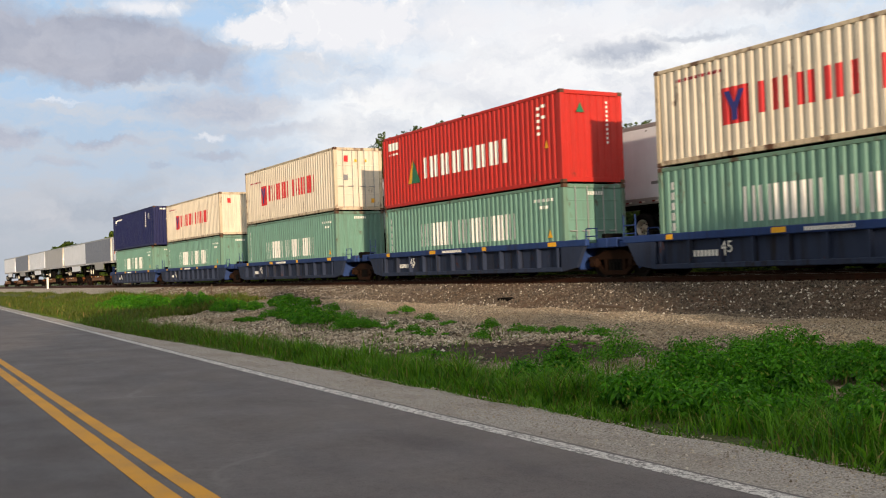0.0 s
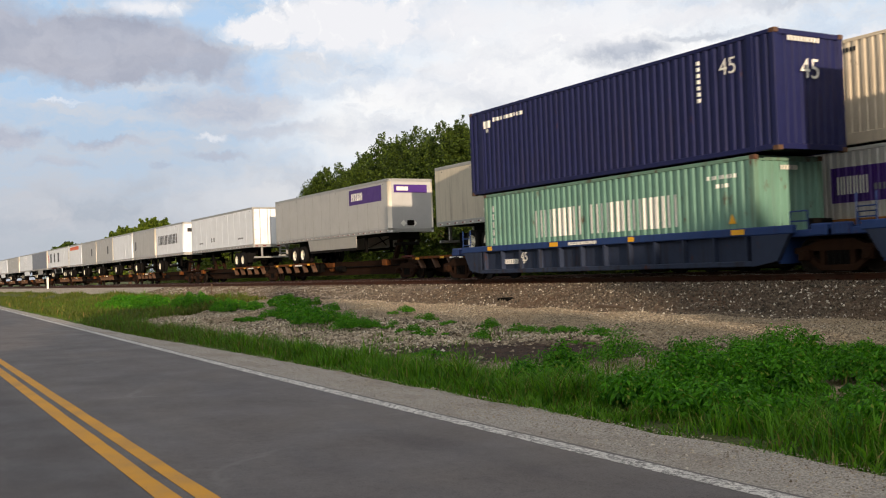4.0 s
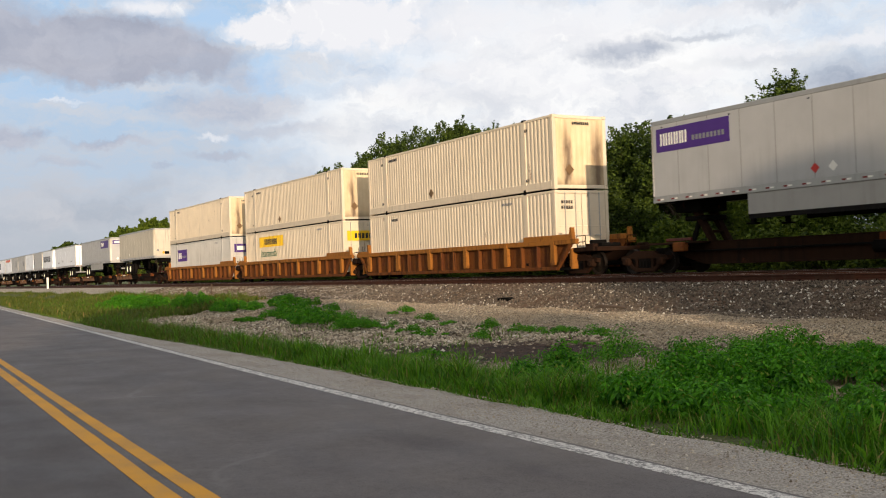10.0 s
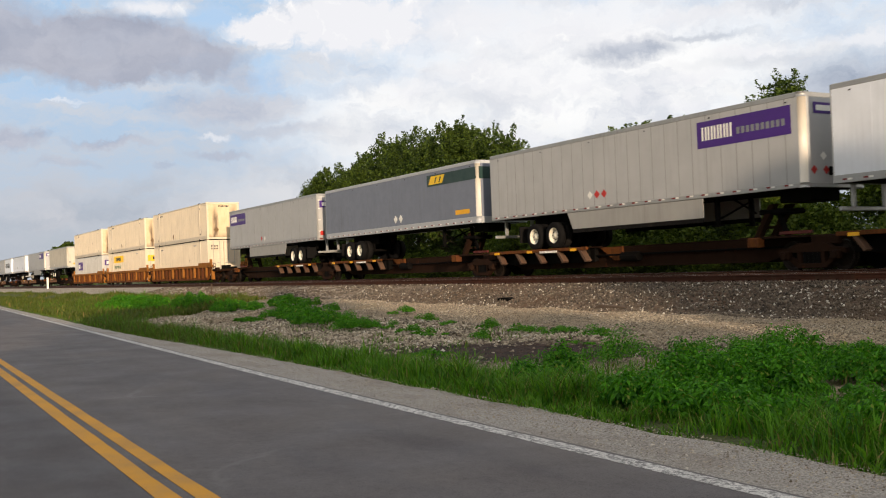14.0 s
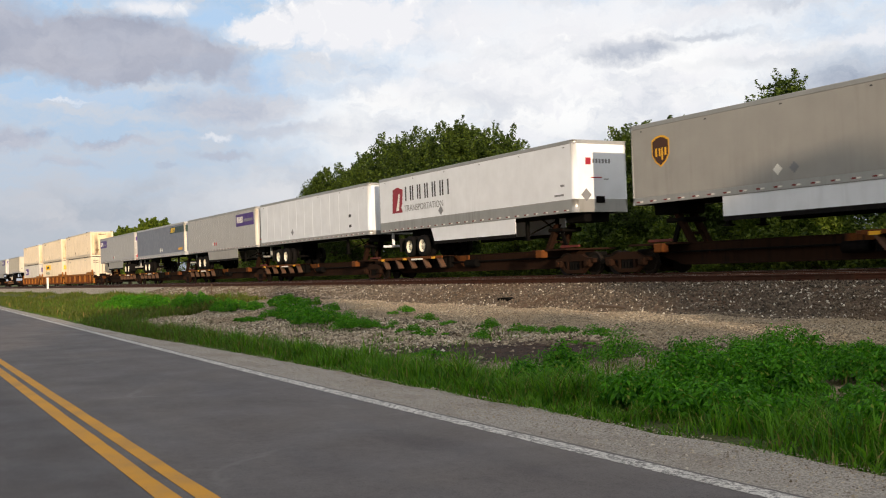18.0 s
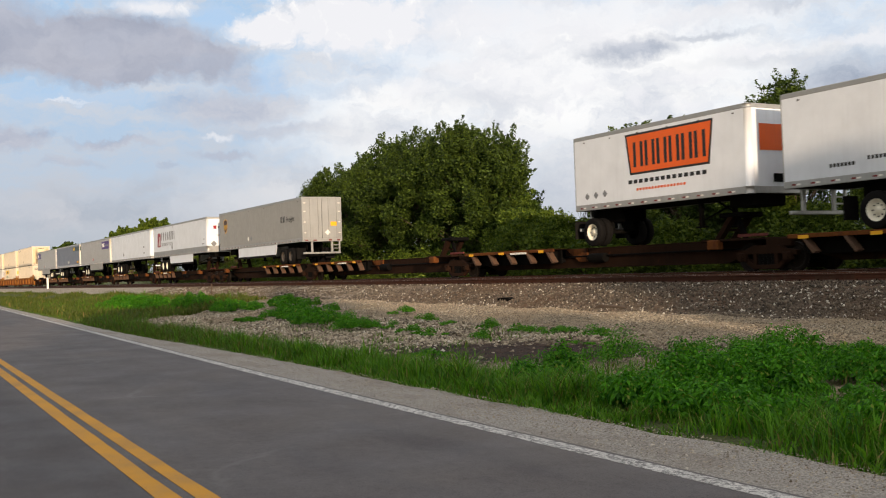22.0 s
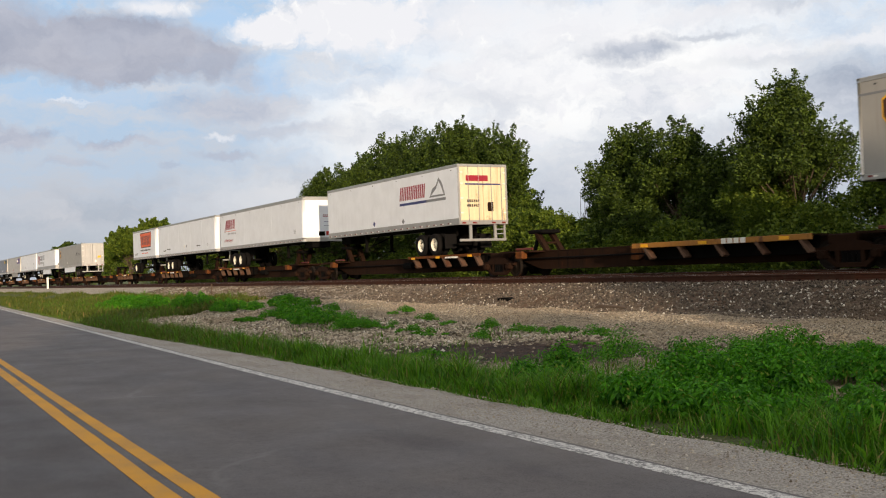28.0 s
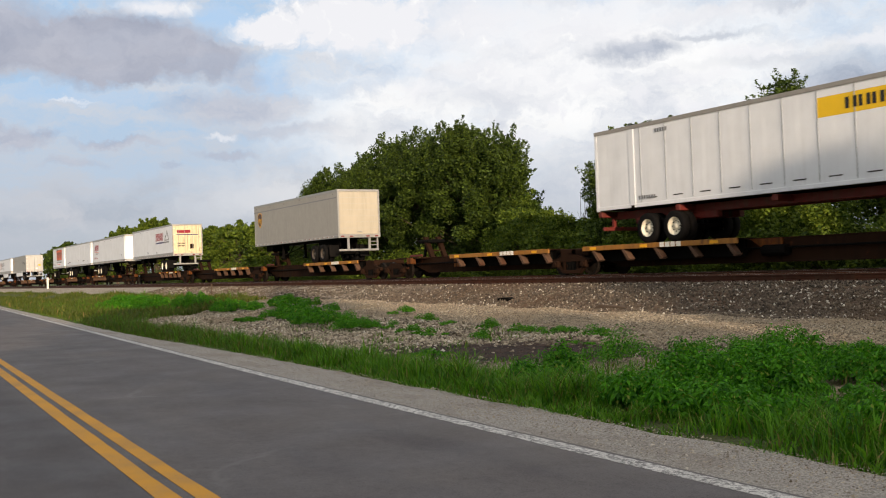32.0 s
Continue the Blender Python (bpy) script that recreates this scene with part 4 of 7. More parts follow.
def road_wheel(parent, x, y, z, s, rim_mat):
    w = part("wheel", Geo().lathe(TYRE, 0, 0, 0, 24), M["rubber"], parent, smooth=True)
    w.matrix_basis = pose(x, y, z, 0, 0, 0 if s < 0 else 180)
    part("rim", Geo().lathe(RIM, 0, 0, 0, 20), rim_mat, w, smooth=True)
    g = Geo()
    for i in range(8):
        a = i * math.pi / 4
        g.tube((0.17 * math.cos(a), -0.04, 0.17 * math.sin(a)), (0.17 * math.cos(a), -0.005, 0.17 * math.sin(a)), 0.02, 6)
    part("wheel_nuts", g, M["dark_steel"], w)
    return w


def trailer(label, L, skin, rear_left=True, skirt=False, axles=2, top_band=0.14, low_band=0.22, band=None, plates=0, right_end="front", rim="rim", H=2.70, W=2.59,
            panel=1.22, wheel=None, guard="alu", group="trailers on the far train", clear=1.3, rivets=True):
    """A van trailer on its wheels: left end at x = 0, tyres on z = 0."""
    c = thing("semi_trailer", label, "trailer", group)
    y0, y1, z0, z1 = -W / 2, W / 2, clear, clear + H
    band = band or M["alu"]
    rc = 0.17                        # radius of the rounded front corners
    xa, xb = (0.02, L - rc) if rear_left else (rc, L - 0.02)
    for s, y in ((-1, y0), (1, y1)):
        sw = part("side_wall", Geo().box(xa + 0.01, xb, min(y, y - s * 0.04), max(y, y - s * 0.04), z0 + low_band, z1 - top_band), skin, c)
        part("top_rail", Geo().box(xa, xb, min(y, y - s * 0.06) - 0.006, max(y, y - s * 0.06) + 0.006, z1 - top_band, z1, 0.012), band, sw)
        part("bottom_rail", Geo().box(xa, xb, min(y, y - s * 0.06) - 0.008, max(y, y - s * 0.06) + 0.008, z0, z0 + low_band, 0.012), band, sw)
        if s < 0:
            g = Geo()
            n = int(L / panel)
            for i in range(1, n):
                x = L * i / n
                g.box(x - 0.012, x + 0.012, y - 0.004, y + 0.004, z0 + low_band, z1 - top_band)
            part("panel_joint", g, M["joint"] if skin is M["grey"] else skin, sw)
            g, g2 = Geo(), Geo()
            x = 0.3
            while x < L - 0.4:
                g.box(x, x + 0.14, y - 0.013, y - 0.007, z0 + 0.07, z0 + 0.12)
                g2.box(x + 0.16, x + 0.3, y - 0.013, y - 0.007, z0 + 0.07, z0 + 0.12)
                x += 0.66 if rivets else 1.3
            part("marker_strip", g, M["strip_red"], sw, "red reflective strip")
            part("marker_strip", g2, M["white_ink"], sw, "white reflective strip")
            g = Geo()
            for x in np.linspace(0.6, L - 0.6, 6):
                g.box(x, x + 0.07, y - 0.012, y - 0.005, z1 - top_band - 0.12, z1 - top_band - 0.08)
            part("marker_lamp", g, M["black_ink"], sw)
    part("roof", Geo().box(0.04, L - 0.04, y0 + 0.02, y1 - 0.02, z1 - 0.03, z1 + 0.01, 0.01), band, c)
    part("floor", Geo().box(0.04, L - 0.04, y0 + 0.06, y1 - 0.06, z0 + 0.02, z0 + 0.14), M["dark_steel"], c)
    for x, right in ((0.0, False), (L, True)):
        s = 1 if right else -1
        rear = (right and not rear_left) or (not right and rear_left)
        a, b = sorted((x, x - s * 0.05))
        if rear and right_end == "roll_door":
            d = part("roll_door", Geo().box(a, b, y0 + 0.1, y1 - 0.1, z0 + 0.2, z1 - 0.12, 0.012), M["cream_door"], c, "cream roller door")
            for k in range(1, 7):
                part("door_joint", Geo().box(min(x, x + s * 0.004), max(x, x + s * 0.004), y0 + 0.12, y1 - 0.12, z0 + 0.2 + k * 0.34 - 0.006, z0 + 0.2 + k * 0.34 + 0.006), M["grey"], d)
            part("door_handle", Geo().box(min(x, x + s * 0.03), max(x, x + s * 0.03), -0.15, 0.15, z0 + 0.3, z0 + 0.38, 0.01), M["alu"], d)
        elif rear:
            for ya, yb in ((y0 + 0.1, -0.01), (0.01, y1 - 0.1)):
                d = part("door", Geo().box(a, b, ya, yb, z0 + 0.2, z1 - 0.12, 0.012), M["alu"] if right_end == "alu_doors" else M["stained_door"] if right_end == "stained_doors" else skin, c)
                for f in (0.35, 0.8):
                    yy = ya + (yb - ya) * f
                    part("lock_rod", Geo().tube((x + s * 0.03, yy, z0 + 0.12), (x + s * 0.03, yy, z1 - 0.06), 0.017, 6), M["alu"], d)
                g = Geo()
                for z in (z0 + 0.5, z0 + 1.15, z0 + 1.8, z1 - 0.4):
                    ye = ya if ya < -0.1 else yb - 0.14
                    g.box(min(x, x + s * 0.03), max(x, x + s * 0.03), ye, ye + 0.14, z, z + 0.06, 0.008)
                part("hinge", g, M["hinge"], d)
        if rear:
            part("door_frame", Geo().box(a - 0.01, b + 0.01, y0, y0 + 0.1, z0, z1, 0.012).box(a - 0.01, b + 0.01, y1 - 0.1, y1, z0, z1, 0.012)
                 .box(a - 0.01, b + 0.01, y0 + 0.1, y1 - 0.1, z1 - 0.12, z1, 0.012).box(a - 0.01, b + 0.01, y0 + 0.1, y1 - 0.1, z0, z0 + 0.2, 0.012), band, c)
            g = Geo()
            for yy in (y0 + 0.25, y1 - 0.25, -0.5, 0.5):
                g.box(min(x + s * 0.01, x + s * 0.025), max(x + s * 0.01, x + s * 0.025), yy - 0.1, yy + 0.1, z0 + 0.05, z0 + 0.12)
            part("tail_lamp", g, M["strip_red"], c, "red tail lamps")
            gd = part("underride_guard", Geo().box(x - 0.12 * s - 0.05, x - 0.12 * s + 0.05, -1.22, 1.22, 0.56, 0.68, 0.02), M[guard], c)
            for ya, yb in ((-0.72, -0.58), (0.58, 0.72), (1.1, 1.2)):
                part("guard_post", Geo().box(x - 0.12 * s - 0.04, x - 0.12 * s + 0.04, ya, yb, 0.67, z0, 0.01), M[guard], gd)
            for z in (0.86, 1.06):
                part("guard_step", Geo().box(x - 0.12 * s - 0.03, x - 0.12 * s + 0.03, 0.72, 1.1, z, z + 0.05, 0.01), M[guard], gd)
        else:
            part("front_wall", Geo().box(a, b, y0 + rc, y1 - rc, z0 + 0.1, z1 - 0.04), skin, c)
            for yy in (y0 + rc, y1 - rc):
                xc = x - s * rc
                # grey trailers get corner posts with the sun highlight painted in
                cp = part("corner_post", Geo().tube((xc, yy, z0), (xc, yy, z1 - 0.012), rc, 28), M["sunlit_post"] if skin in (M["grey"], M["silver"], M["steelgrey"]) else skin, c, smooth=True)
                part("bottom_rail", Geo().tube((xc, yy, z0 - 0.002), (xc, yy, z0 + low_band), rc + 0.007, 28), band, cp, smooth=True)
                part("top_rail", Geo().tube((xc, yy, z1 - top_band), (xc, yy, z1 - 0.004), rc + 0.006, 28), band, cp, smooth=True)
            part("front_rail", Geo().box(a - 0.008, b + 0.008, y0 + rc, y1 - rc, z0, z0 + low_band, 0.012), band, c)
            part("front_rail", Geo().box(a - 0.008, b + 0.008, y0 + rc, y1 - rc, z1 - top_band, z1, 0.012), band, c)
            part("air_line_box", Geo().box(min(x, x + s * 0.06), max(x, x + s * 0.06), -0.3, 0.1, z0 + 0.35, z0 + 0.6, 0.02), M["dark_steel"], c)
    # running gear
    wheel = wheel if wheel is not None else (2.95 if rear_left else 2.4)
    xw = wheel if rear_left else L - wheel
    d = 1 if rear_left else -1
    xs = [xw + d * 1.28 * i for i in range(axles)] if axles > 1 else [0.85 if rear_left else L - 0.85]
    lo, hi = min(xs) - 0.9, max(xs) + 0.9
    sub = part("sub_frame", Geo().box(lo, hi, -0.55, -0.45, 0.85, z0, 0.02).box(lo, hi, 0.45, 0.55, 0.85, z0, 0.02), M["dark_steel"], c)
    for x in xs:
        part("axle", Geo().tube((x, -0.95, 0.51), (x, 0.95, 0.51), 0.07, 8).box(x - 0.3, x + 0.3, -0.56, -0.44, 0.55, 0.9, 0.02).box(x - 0.3, x + 0.3, 0.44, 0.56, 0.55, 0.9, 0.02), M["dark_steel"], sub)
        for s in (-1, 1):
            road_wheel(c, x, s * (W / 2 - 0.16), 0.51, s, M[rim])
            part("tyre", Geo().lathe(TYRE, x, s * (W / 2 - 0.5), 0.51, 20), M["rubber"], c, smooth=True)
    xe = (xw if axles > 1 else xs[0] + d * 0.3) - d * 1.0
    for yy in (-0.95, 0.95):
        part("mud_flap", Geo().box(xe - 0.012 + (0 if axles > 1 else -d * 0.3), xe + 0.012 + (0 if axles > 1 else -d * 0.3), yy - 0.3, yy + 0.3, 0.3, 0.95), M["rubber"], c)
    xl = (L - 3.9 if rear_left else 3.9) if axles > 1 else L - 2.6
    for yy in (-0.75, 0.75):
        g = Geo().box(xl - 0.07, xl + 0.07, yy - 0.07, yy + 0.07, 0.45, z0, 0.015).box(xl - 0.16, xl + 0.16, yy - 0.14, yy + 0.14, 0.40, 0.45, 0.01)
        part("landing_leg", g, M["dark_steel"], c)
    part("leg_brace", Geo().tube((xl, -0.75, 0.6), (xl, 0.75, 1.2), 0.03, 6).tube((xl, 0.0, 1.25), (xl - d * -0.9, 0.0, 0.75), 0.03, 6), M["dark_steel"], c)
    xk = L - 0.95 if rear_left else 0.95
    part("coupler_plate", Geo().box(xk - 0.6, xk + 0.6, -0.6, 0.6, z0 - 0.34, z0 + 0.02, 0.03), M["dark_steel"], c)
    if skirt:
        a, b = (max(xs) + 0.95, xl - 0.1) if rear_left else (xl + 0.3, min(xs) - 0.95)
        cut = 0.3
        pts = [(a, z0), (b, z0), (b - (0 if not rear_left else -0.0), z0 - 0.62), (a + cut, z0 - 0.62)] if rear_left else [(a, z0), (b, z0), (b - cut, z0 - 0.62), (a, z0 - 0.62)]
        for s in (-1, 1):
            part("side_skirt", Geo().prism(pts, min(s * (W / 2 - 0.05), s * (W / 2 - 0.02)), max(s * (W / 2 - 0.05), s * (W / 2 - 0.02))), M["silver"] if skin in (M["grey"], M["steelgrey"]) else M["white"], c, "smooth aerodynamic skirt")
            part("skirt_edge", Geo().box(a + (cut if rear_left else 0), b - (0 if rear_left else cut), min(s * (W / 2 - 0.05), s * (W / 2 - 0.025)), max(s * (W / 2 - 0.05), s * (W / 2 - 0.025)), z0 - 0.76, z0 - 0.62), M["rubber"], c)
    c["size"] = (L, W, z1)
    c["low"] = z0
    return c


def side_bars(c, rects, mat, name="lettering", label=""):
    """Plain painted rectangles on the near flat side; z counts up from the tyres."""
    g = Geo()
    y = -c["size"][1] / 2
    for x0, x1, z0, z1 in rects:
        g.box(x0, x1, y - 0.008, y - 0.004, z0, z1)
        if name == "lettering":
            part("letter_bar", g, mat, c)
            g = Geo()
    return part(name, g, mat, c, label) if g.v else None


def diamond(c, x, z, r, mat, end=False):
    if end:
        L = c["size"][0]
        g = Geo()
        n = len(g.v)
        g.v += [(L + e, x + a, z + b) for e in (0.006, 0.012) for a, b in ((-r, 0), (0, -r), (r, 0), (0, r))]
        g.f += [[4, 5, 6, 7], [0, 3, 2, 1], [0, 1, 5, 4], [1, 2, 6, 5], [2, 3, 7, 6], [3, 0, 4, 7]]
        part("placard", g, mat, c)
    else:
        plate(c, [(x - r, z), (x, z - r), (x + r, z), (x, z + r)], mat, name="placard", t=0.009)


# ---- the near train: 40 ft and 45 ft boxes in blue well cars ----
def logo_near(c, kind):
    L, W, H = c["size"]
    if kind == "big_red":
        mark(c, [(2.4, 3.3, 0.9 * H / 2.9, 1.93 * H / 2.9)], M["red_ink"], "emblem", "red square emblem")
        y = -W / 2 + 0.006
        plate(c, [(x + 0.52, z * H / 2.9) for x, z in ((2.0, 1.82), (2.17, 1.82), (2.33, 1.48), (2.49, 1.82), (2.66, 1.82), (2.42, 1.3), (2.42, 1.0), (2.24, 1.0), (2.24, 1.3))], M["blue_ink"], y, label="blue forked emblem")
        mark(c, stems(3.6, 6.55, 1.06 * H / 2.9, 1.9 * H / 2.9, 4, 0.26), M["red_ink"])
        mark(c, stems(7.0, 9.9, 1.06 * H / 2.9, 1.9 * H / 2.9, 4, 0.26), M["red_ink"])
        mark(c, [(0.55 + i * 0.12, 0.63 + i * 0.12, 2.15, 2.23) for i in range(2, 16)], M["maroon"], "code_mark")
    elif kind == "triangle":
        y = -W / 2 + 0.006
        plate(c, [(2.15, 0.85), (2.65, 0.85), (2.55, 1.75)], M["amber"], y, label="yellow slanted triangle")
        plate(c, [(2.45, 0.85), (3.15, 0.85), (2.62, 1.75)], M["green_ink"], y - 0.003, label="green triangle")
        mark(c, stems(3.44, 9.25, 0.95, 1.75, 7, 0.27), M["white_ink"])
        mark(c, [(0.45, 1.35, 2.32, 2.62)] + [(0.5 + 0.22 * i, 0.64 + 0.22 * i, 2.12, 2.2) for i in range(4)], M["white_ink"], "code_mark")
        mark(c, [(10.9, 11.05, 2.4 - 0.2 * i, 2.5 - 0.2 * i) for i in range(5)] + [(11.15, 11.35, 2.45, 2.55), (11.15, 11.35, 2.1, 2.2)], M["white_ink"], "code_mark")
        plate(c, [(11.3, 1.15), (11.5, 1.15), (11.4, 1.4)], M["amber"], -W / 2 + 0.006, "emblem")
    elif kind == "green":
        zt = H - 0.55
        upright_marks(c, 0.45, H - 0.35, 6, M["white_ink"], 0.2)
        mark(c, stems(2.98, 5.45, 0.98, 1.84, 5, 0.27), M["white_ink"])
        mark(c, stems(5.81, 9.55, 0.98, 1.84, 8, 0.27), M["white_ink"])
        mark(c, [(10.6 + 0.13 * i, 10.68 + 0.13 * i, H - 0.5, H - 0.4) for i in range(8)] + [(10.9 + 0.16 * i, 11.0 + 0.16 * i, H - 0.72, H - 0.62) for i in range(3)], M["white_ink"], "code_mark")
        plate(c, [(11.3, 0.95), (11.55, 0.95), (11.42, 1.2)], M["amber"], -W / 2 + 0.006, "emblem")


def near_train():
    grp_top, grp_low, grp_car = "upper containers of the near train", "lower containers of the near train", "blue well cars"
    rows = [  # left end, height of the lower box, upper kind
        (-20.65, 2.591, "cream_low"), (-37.06, 2.591, "red"), (-54.19, 2.896, "cream"), (-71.19, 2.591, "cream_low"), (-87.7, 2.591, "navy")]
    for i, (x, hl, kind) in enumerate(rows):
        low = container("green corrugated container with white bars, in a blue well car", 12.192, 2.438, hl, M["teal"], grp_low, rails=M["teal_rail"], doors_right=(kind == "red"))
        logo_near(low, "green")
        codes(low, -0.3, hl - 0.35, 6, M["white_ink"], 0.11, 1, True)
        riding(low, x, NEAR_Y, RAIL_Z + 0.32, "near")
        zt = RAIL_Z + 0.32 + hl + 0.02
        if kind == "red":
            up = container("bright red corrugated container with white bars and a green triangle", 12.192, 2.438, 2.896, M["red"], grp_top)
            logo_near(up, "triangle")
            n = up["size"][0]
            g = Geo()
            g.v += [(n + 0.006, a, b) for a, b in ((-0.62, 2.2), (-0.3, 2.2), (-0.46, 2.5))] + [(n, a, b) for a, b in ((-0.62, 2.2), (-0.3, 2.2), (-0.46, 2.5))]
            g.f += [[0, 1, 2], [0, 3, 4, 1], [1, 4, 5, 2], [2, 5, 3, 0]]
            part("emblem", g, M["green_ink"], up, "small green triangle")
            g = Geo()
            for k in range(10):
                g.box(n, n + 0.006, 0.55, 0.62, 2.5 - 0.14 * k, 2.58 - 0.14 * k)
            part("code_mark", g, M["white_ink"], up)
        elif kind == "navy":
            up = container("dark navy corrugated container, longer than the box beneath", 13.716, 2.438, 2.896, M["navy"], grp_top)
            up["size"] = (13.716, 2.438, 2.896)
            mark(up, [(0.9, 1.3, 2.25, 2.5), (1.5, 1.66, 2.42, 2.56)] + [(1.5 + 0.2 * k, 1.66 + 0.2 * k, 2.42, 2.54) for k in range(1, 9)] + [(1.0, 1.2, 2.1, 2.22)], M["white_ink"], "code_mark")
            word("45", 0.42, 11.95, 2.05, -1.222, M["white_ink"], up)
            word_end("45", 0.5, -0.35, 1.75, 13.722, M["white_ink"], up)
            codes(up, -0.75, 2.62, 10, M["white_ink"], 0.12, 1, True)
            mark(up, [(11.15, 11.25, 1.5 + 0.16 * k, 1.6 + 0.16 * k) for k in range(7)], M["white_ink"], "code_mark")
            for xx in (0.76, 12.95):
                part("stacking_post", Geo().box(xx - 0.1, xx + 0.1, -1.225, -1.06, 0.02, 2.88, 0.01), M["navy"], up)
        else:
            h = 2.591 if kind == "cream_low" else 2.896
            up = container("cream corrugated container with red bars and emblem, rusty rails", 12.192, 2.438, h, M["cream"], grp_top, rails=M["cream_rail"], doors_right=(kind == "cream"))
            logo_near(up, "big_red")
            end_plate(up, -0.72, -0.52, h - 0.66, h - 0.38, M["red_ink"], 12.2, "emblem", "small red emblem")
            if kind == "cream":
                for yy in (-0.2, 0.3):
                    end_plate(up, yy, yy + 0.12, h - 0.66, h - 0.54, M["amber"], 12.2, "emblem", "yellow warning mark")
                end_plate(up, 0.6, 0.8, 0.36, 0.56, M["amber"], 12.2, "emblem", "yellow warning mark")
                end_plate(up, -0.75, -0.55, h - 1.5, h - 1.25, M["grey_ink"], 12.2, "emblem")
        riding(up, x - (0.76 if kind == "navy" else 0.0), NEAR_Y, zt, "near")
        nxt = rows[i - 1][0] if i else -4.0
        bx = [(12.192 + (nxt - x)) / 2]
        if i == 4:
            bx.append(-2.0)
        car = well_car("grime-streaked blue well car with yellow reflective patches", -0.75, 12.95, M["blue_car"], grp_car, bx, 1.14, 0.0, True, 1.40)
        word("45", 0.30, 2.35, 0.58, -1.375, M["white_ink"], car)
        riding(car, x, NEAR_Y, RAIL_Z, "near")


near_train()


# ---- the far train ----
def box53(label, skin, H=2.87, end_skin=None):
    return container(label, 16.154, 2.591, H, skin, "53 ft containers of the far train", True, doors_right=end_skin is None, pitch=0.245, end_skin=end_skin)


def far_stacks():
    for i, (x, low_kind) in enumerate(((-153.5, "purple"), (-133.95, "yellow"), (-114.4, "plain"))):
        skin = M["silver_box"] if low_kind == "purple" else M["white_box"]
        low = box53({"purple": "grey ribbed container with a purple panel", "yellow": "white ribbed container with a yellow panel and green lettering",
                     "plain": "plain cream-white ribbed container in a well car"}[low_kind], skin)
        if low_kind == "purple":
            mark(low, [(2.3, 5.0, 1.4, 2.35)], M["purple"], "sign_panel", "purple panel")
            plate_bars = stems(2.5, 3.5, 1.62, 2.1, 5, 0.3)
            part_y = -low["size"][1] / 2 + 0.004
            g = Geo()
            for a, b, c0, c1 in plate_bars:
                part("letter_bar", Geo().box(a, b, part_y - 0.006, part_y - 0.001, c0, c1), M["white_ink"], low)
            for k in range(9):
                g.box(3.65 + 0.13 * k, 3.73 + 0.13 * k, part_y - 0.006, part_y - 0.001, 1.68, 1.85)
            part("code_mark", g, M["grey_ink"], low)
            end_plate(low, -1.0, 1.0, 1.75, 2.35, M["purple"], 16.16, "sign_panel", "purple panel")
            end_plate(low, -0.8, -0.2, 1.9, 2.2, M["white_ink"], 16.168)
        elif low_kind == "yellow":
            mark(low, [(2.7, 7.0, 1.85, 2.52)], M["yellow_ink"], "sign_panel", "yellow panel")
            for a, b, c0, c1 in stems(3.7, 6.0, 2.0, 2.36, 6, 0.3):
                part("letter_bar", Geo().box(a, b, -1.296, -1.288, c0, c1), M["black_ink"], low)
            word("Intermodal", 0.5, 2.95, 1.22, -1.296, M["green_ink"], low)
            end_plate(low, -1.05, 1.05, 1.75, 2.3, M["yellow_ink"], 16.16, "sign_panel", "yellow panel")
            for k in range(6):
                part("letter_bar", Geo().box(16.168, 16.172, -0.6 + 0.22 * k, -0.45 + 0.22 * k, 1.88, 2.16), M["black_ink"], low)
        else:
            codes(low, 2.5, 2.45, 6, M["black_ink"], 0.12)
            codes(low, -1.0, 2.35, 5, M["black_ink"], 0.12, 2, True)
        codes(low, 12.5, 2.5, 8, M["grey_ink"], 0.1)
        riding(low, x, FAR_Y, RAIL_Z + 0.40, "far")
        up = box53("cream-white ribbed container with soot stains on its end", M["white_box"], end_skin=M["sooty"])
        codes(up, 2.4, 2.5, 8, M["black_ink"], 0.12)
        codes(up, -0.35, 2.5, 8, M["black_ink"], 0.11, 1, True)
        diamond(up, -0.55, 0.75, 0.22, M["soot_brown"], True)
        if low_kind != "purple":
            diamond(up, 6.6, 0.62, 0.22, M["soot_brown"])
        for xx in (1.55, 14.3):
            codes(up, xx, 0.42, 2, M["black_ink"], 0.11)
            codes(up, xx, 2.4, 2, M["black_ink"], 0.11)
        riding(up, x, FAR_Y, RAIL_Z + 0.40 + 2.87 + 0.03, "far")
        bx = [17.9] if i < 2 else [17.1]
        if i == 0:
            bx.insert(0, -2.0)
        car = well_car("ochre well car with rust-brown grime and rows of ribs", -0.9, 17.05, M["ochre"], "ochre well cars", bx, 1.36, 0.27, False, 1.43)
        riding(car, x, FAR_Y, RAIL_Z, "far")


far_stacks()
DECK = RAIL_Z + 1.035


def put(c, x, z=DECK):
    return riding(c, x, FAR_Y, z, "far")


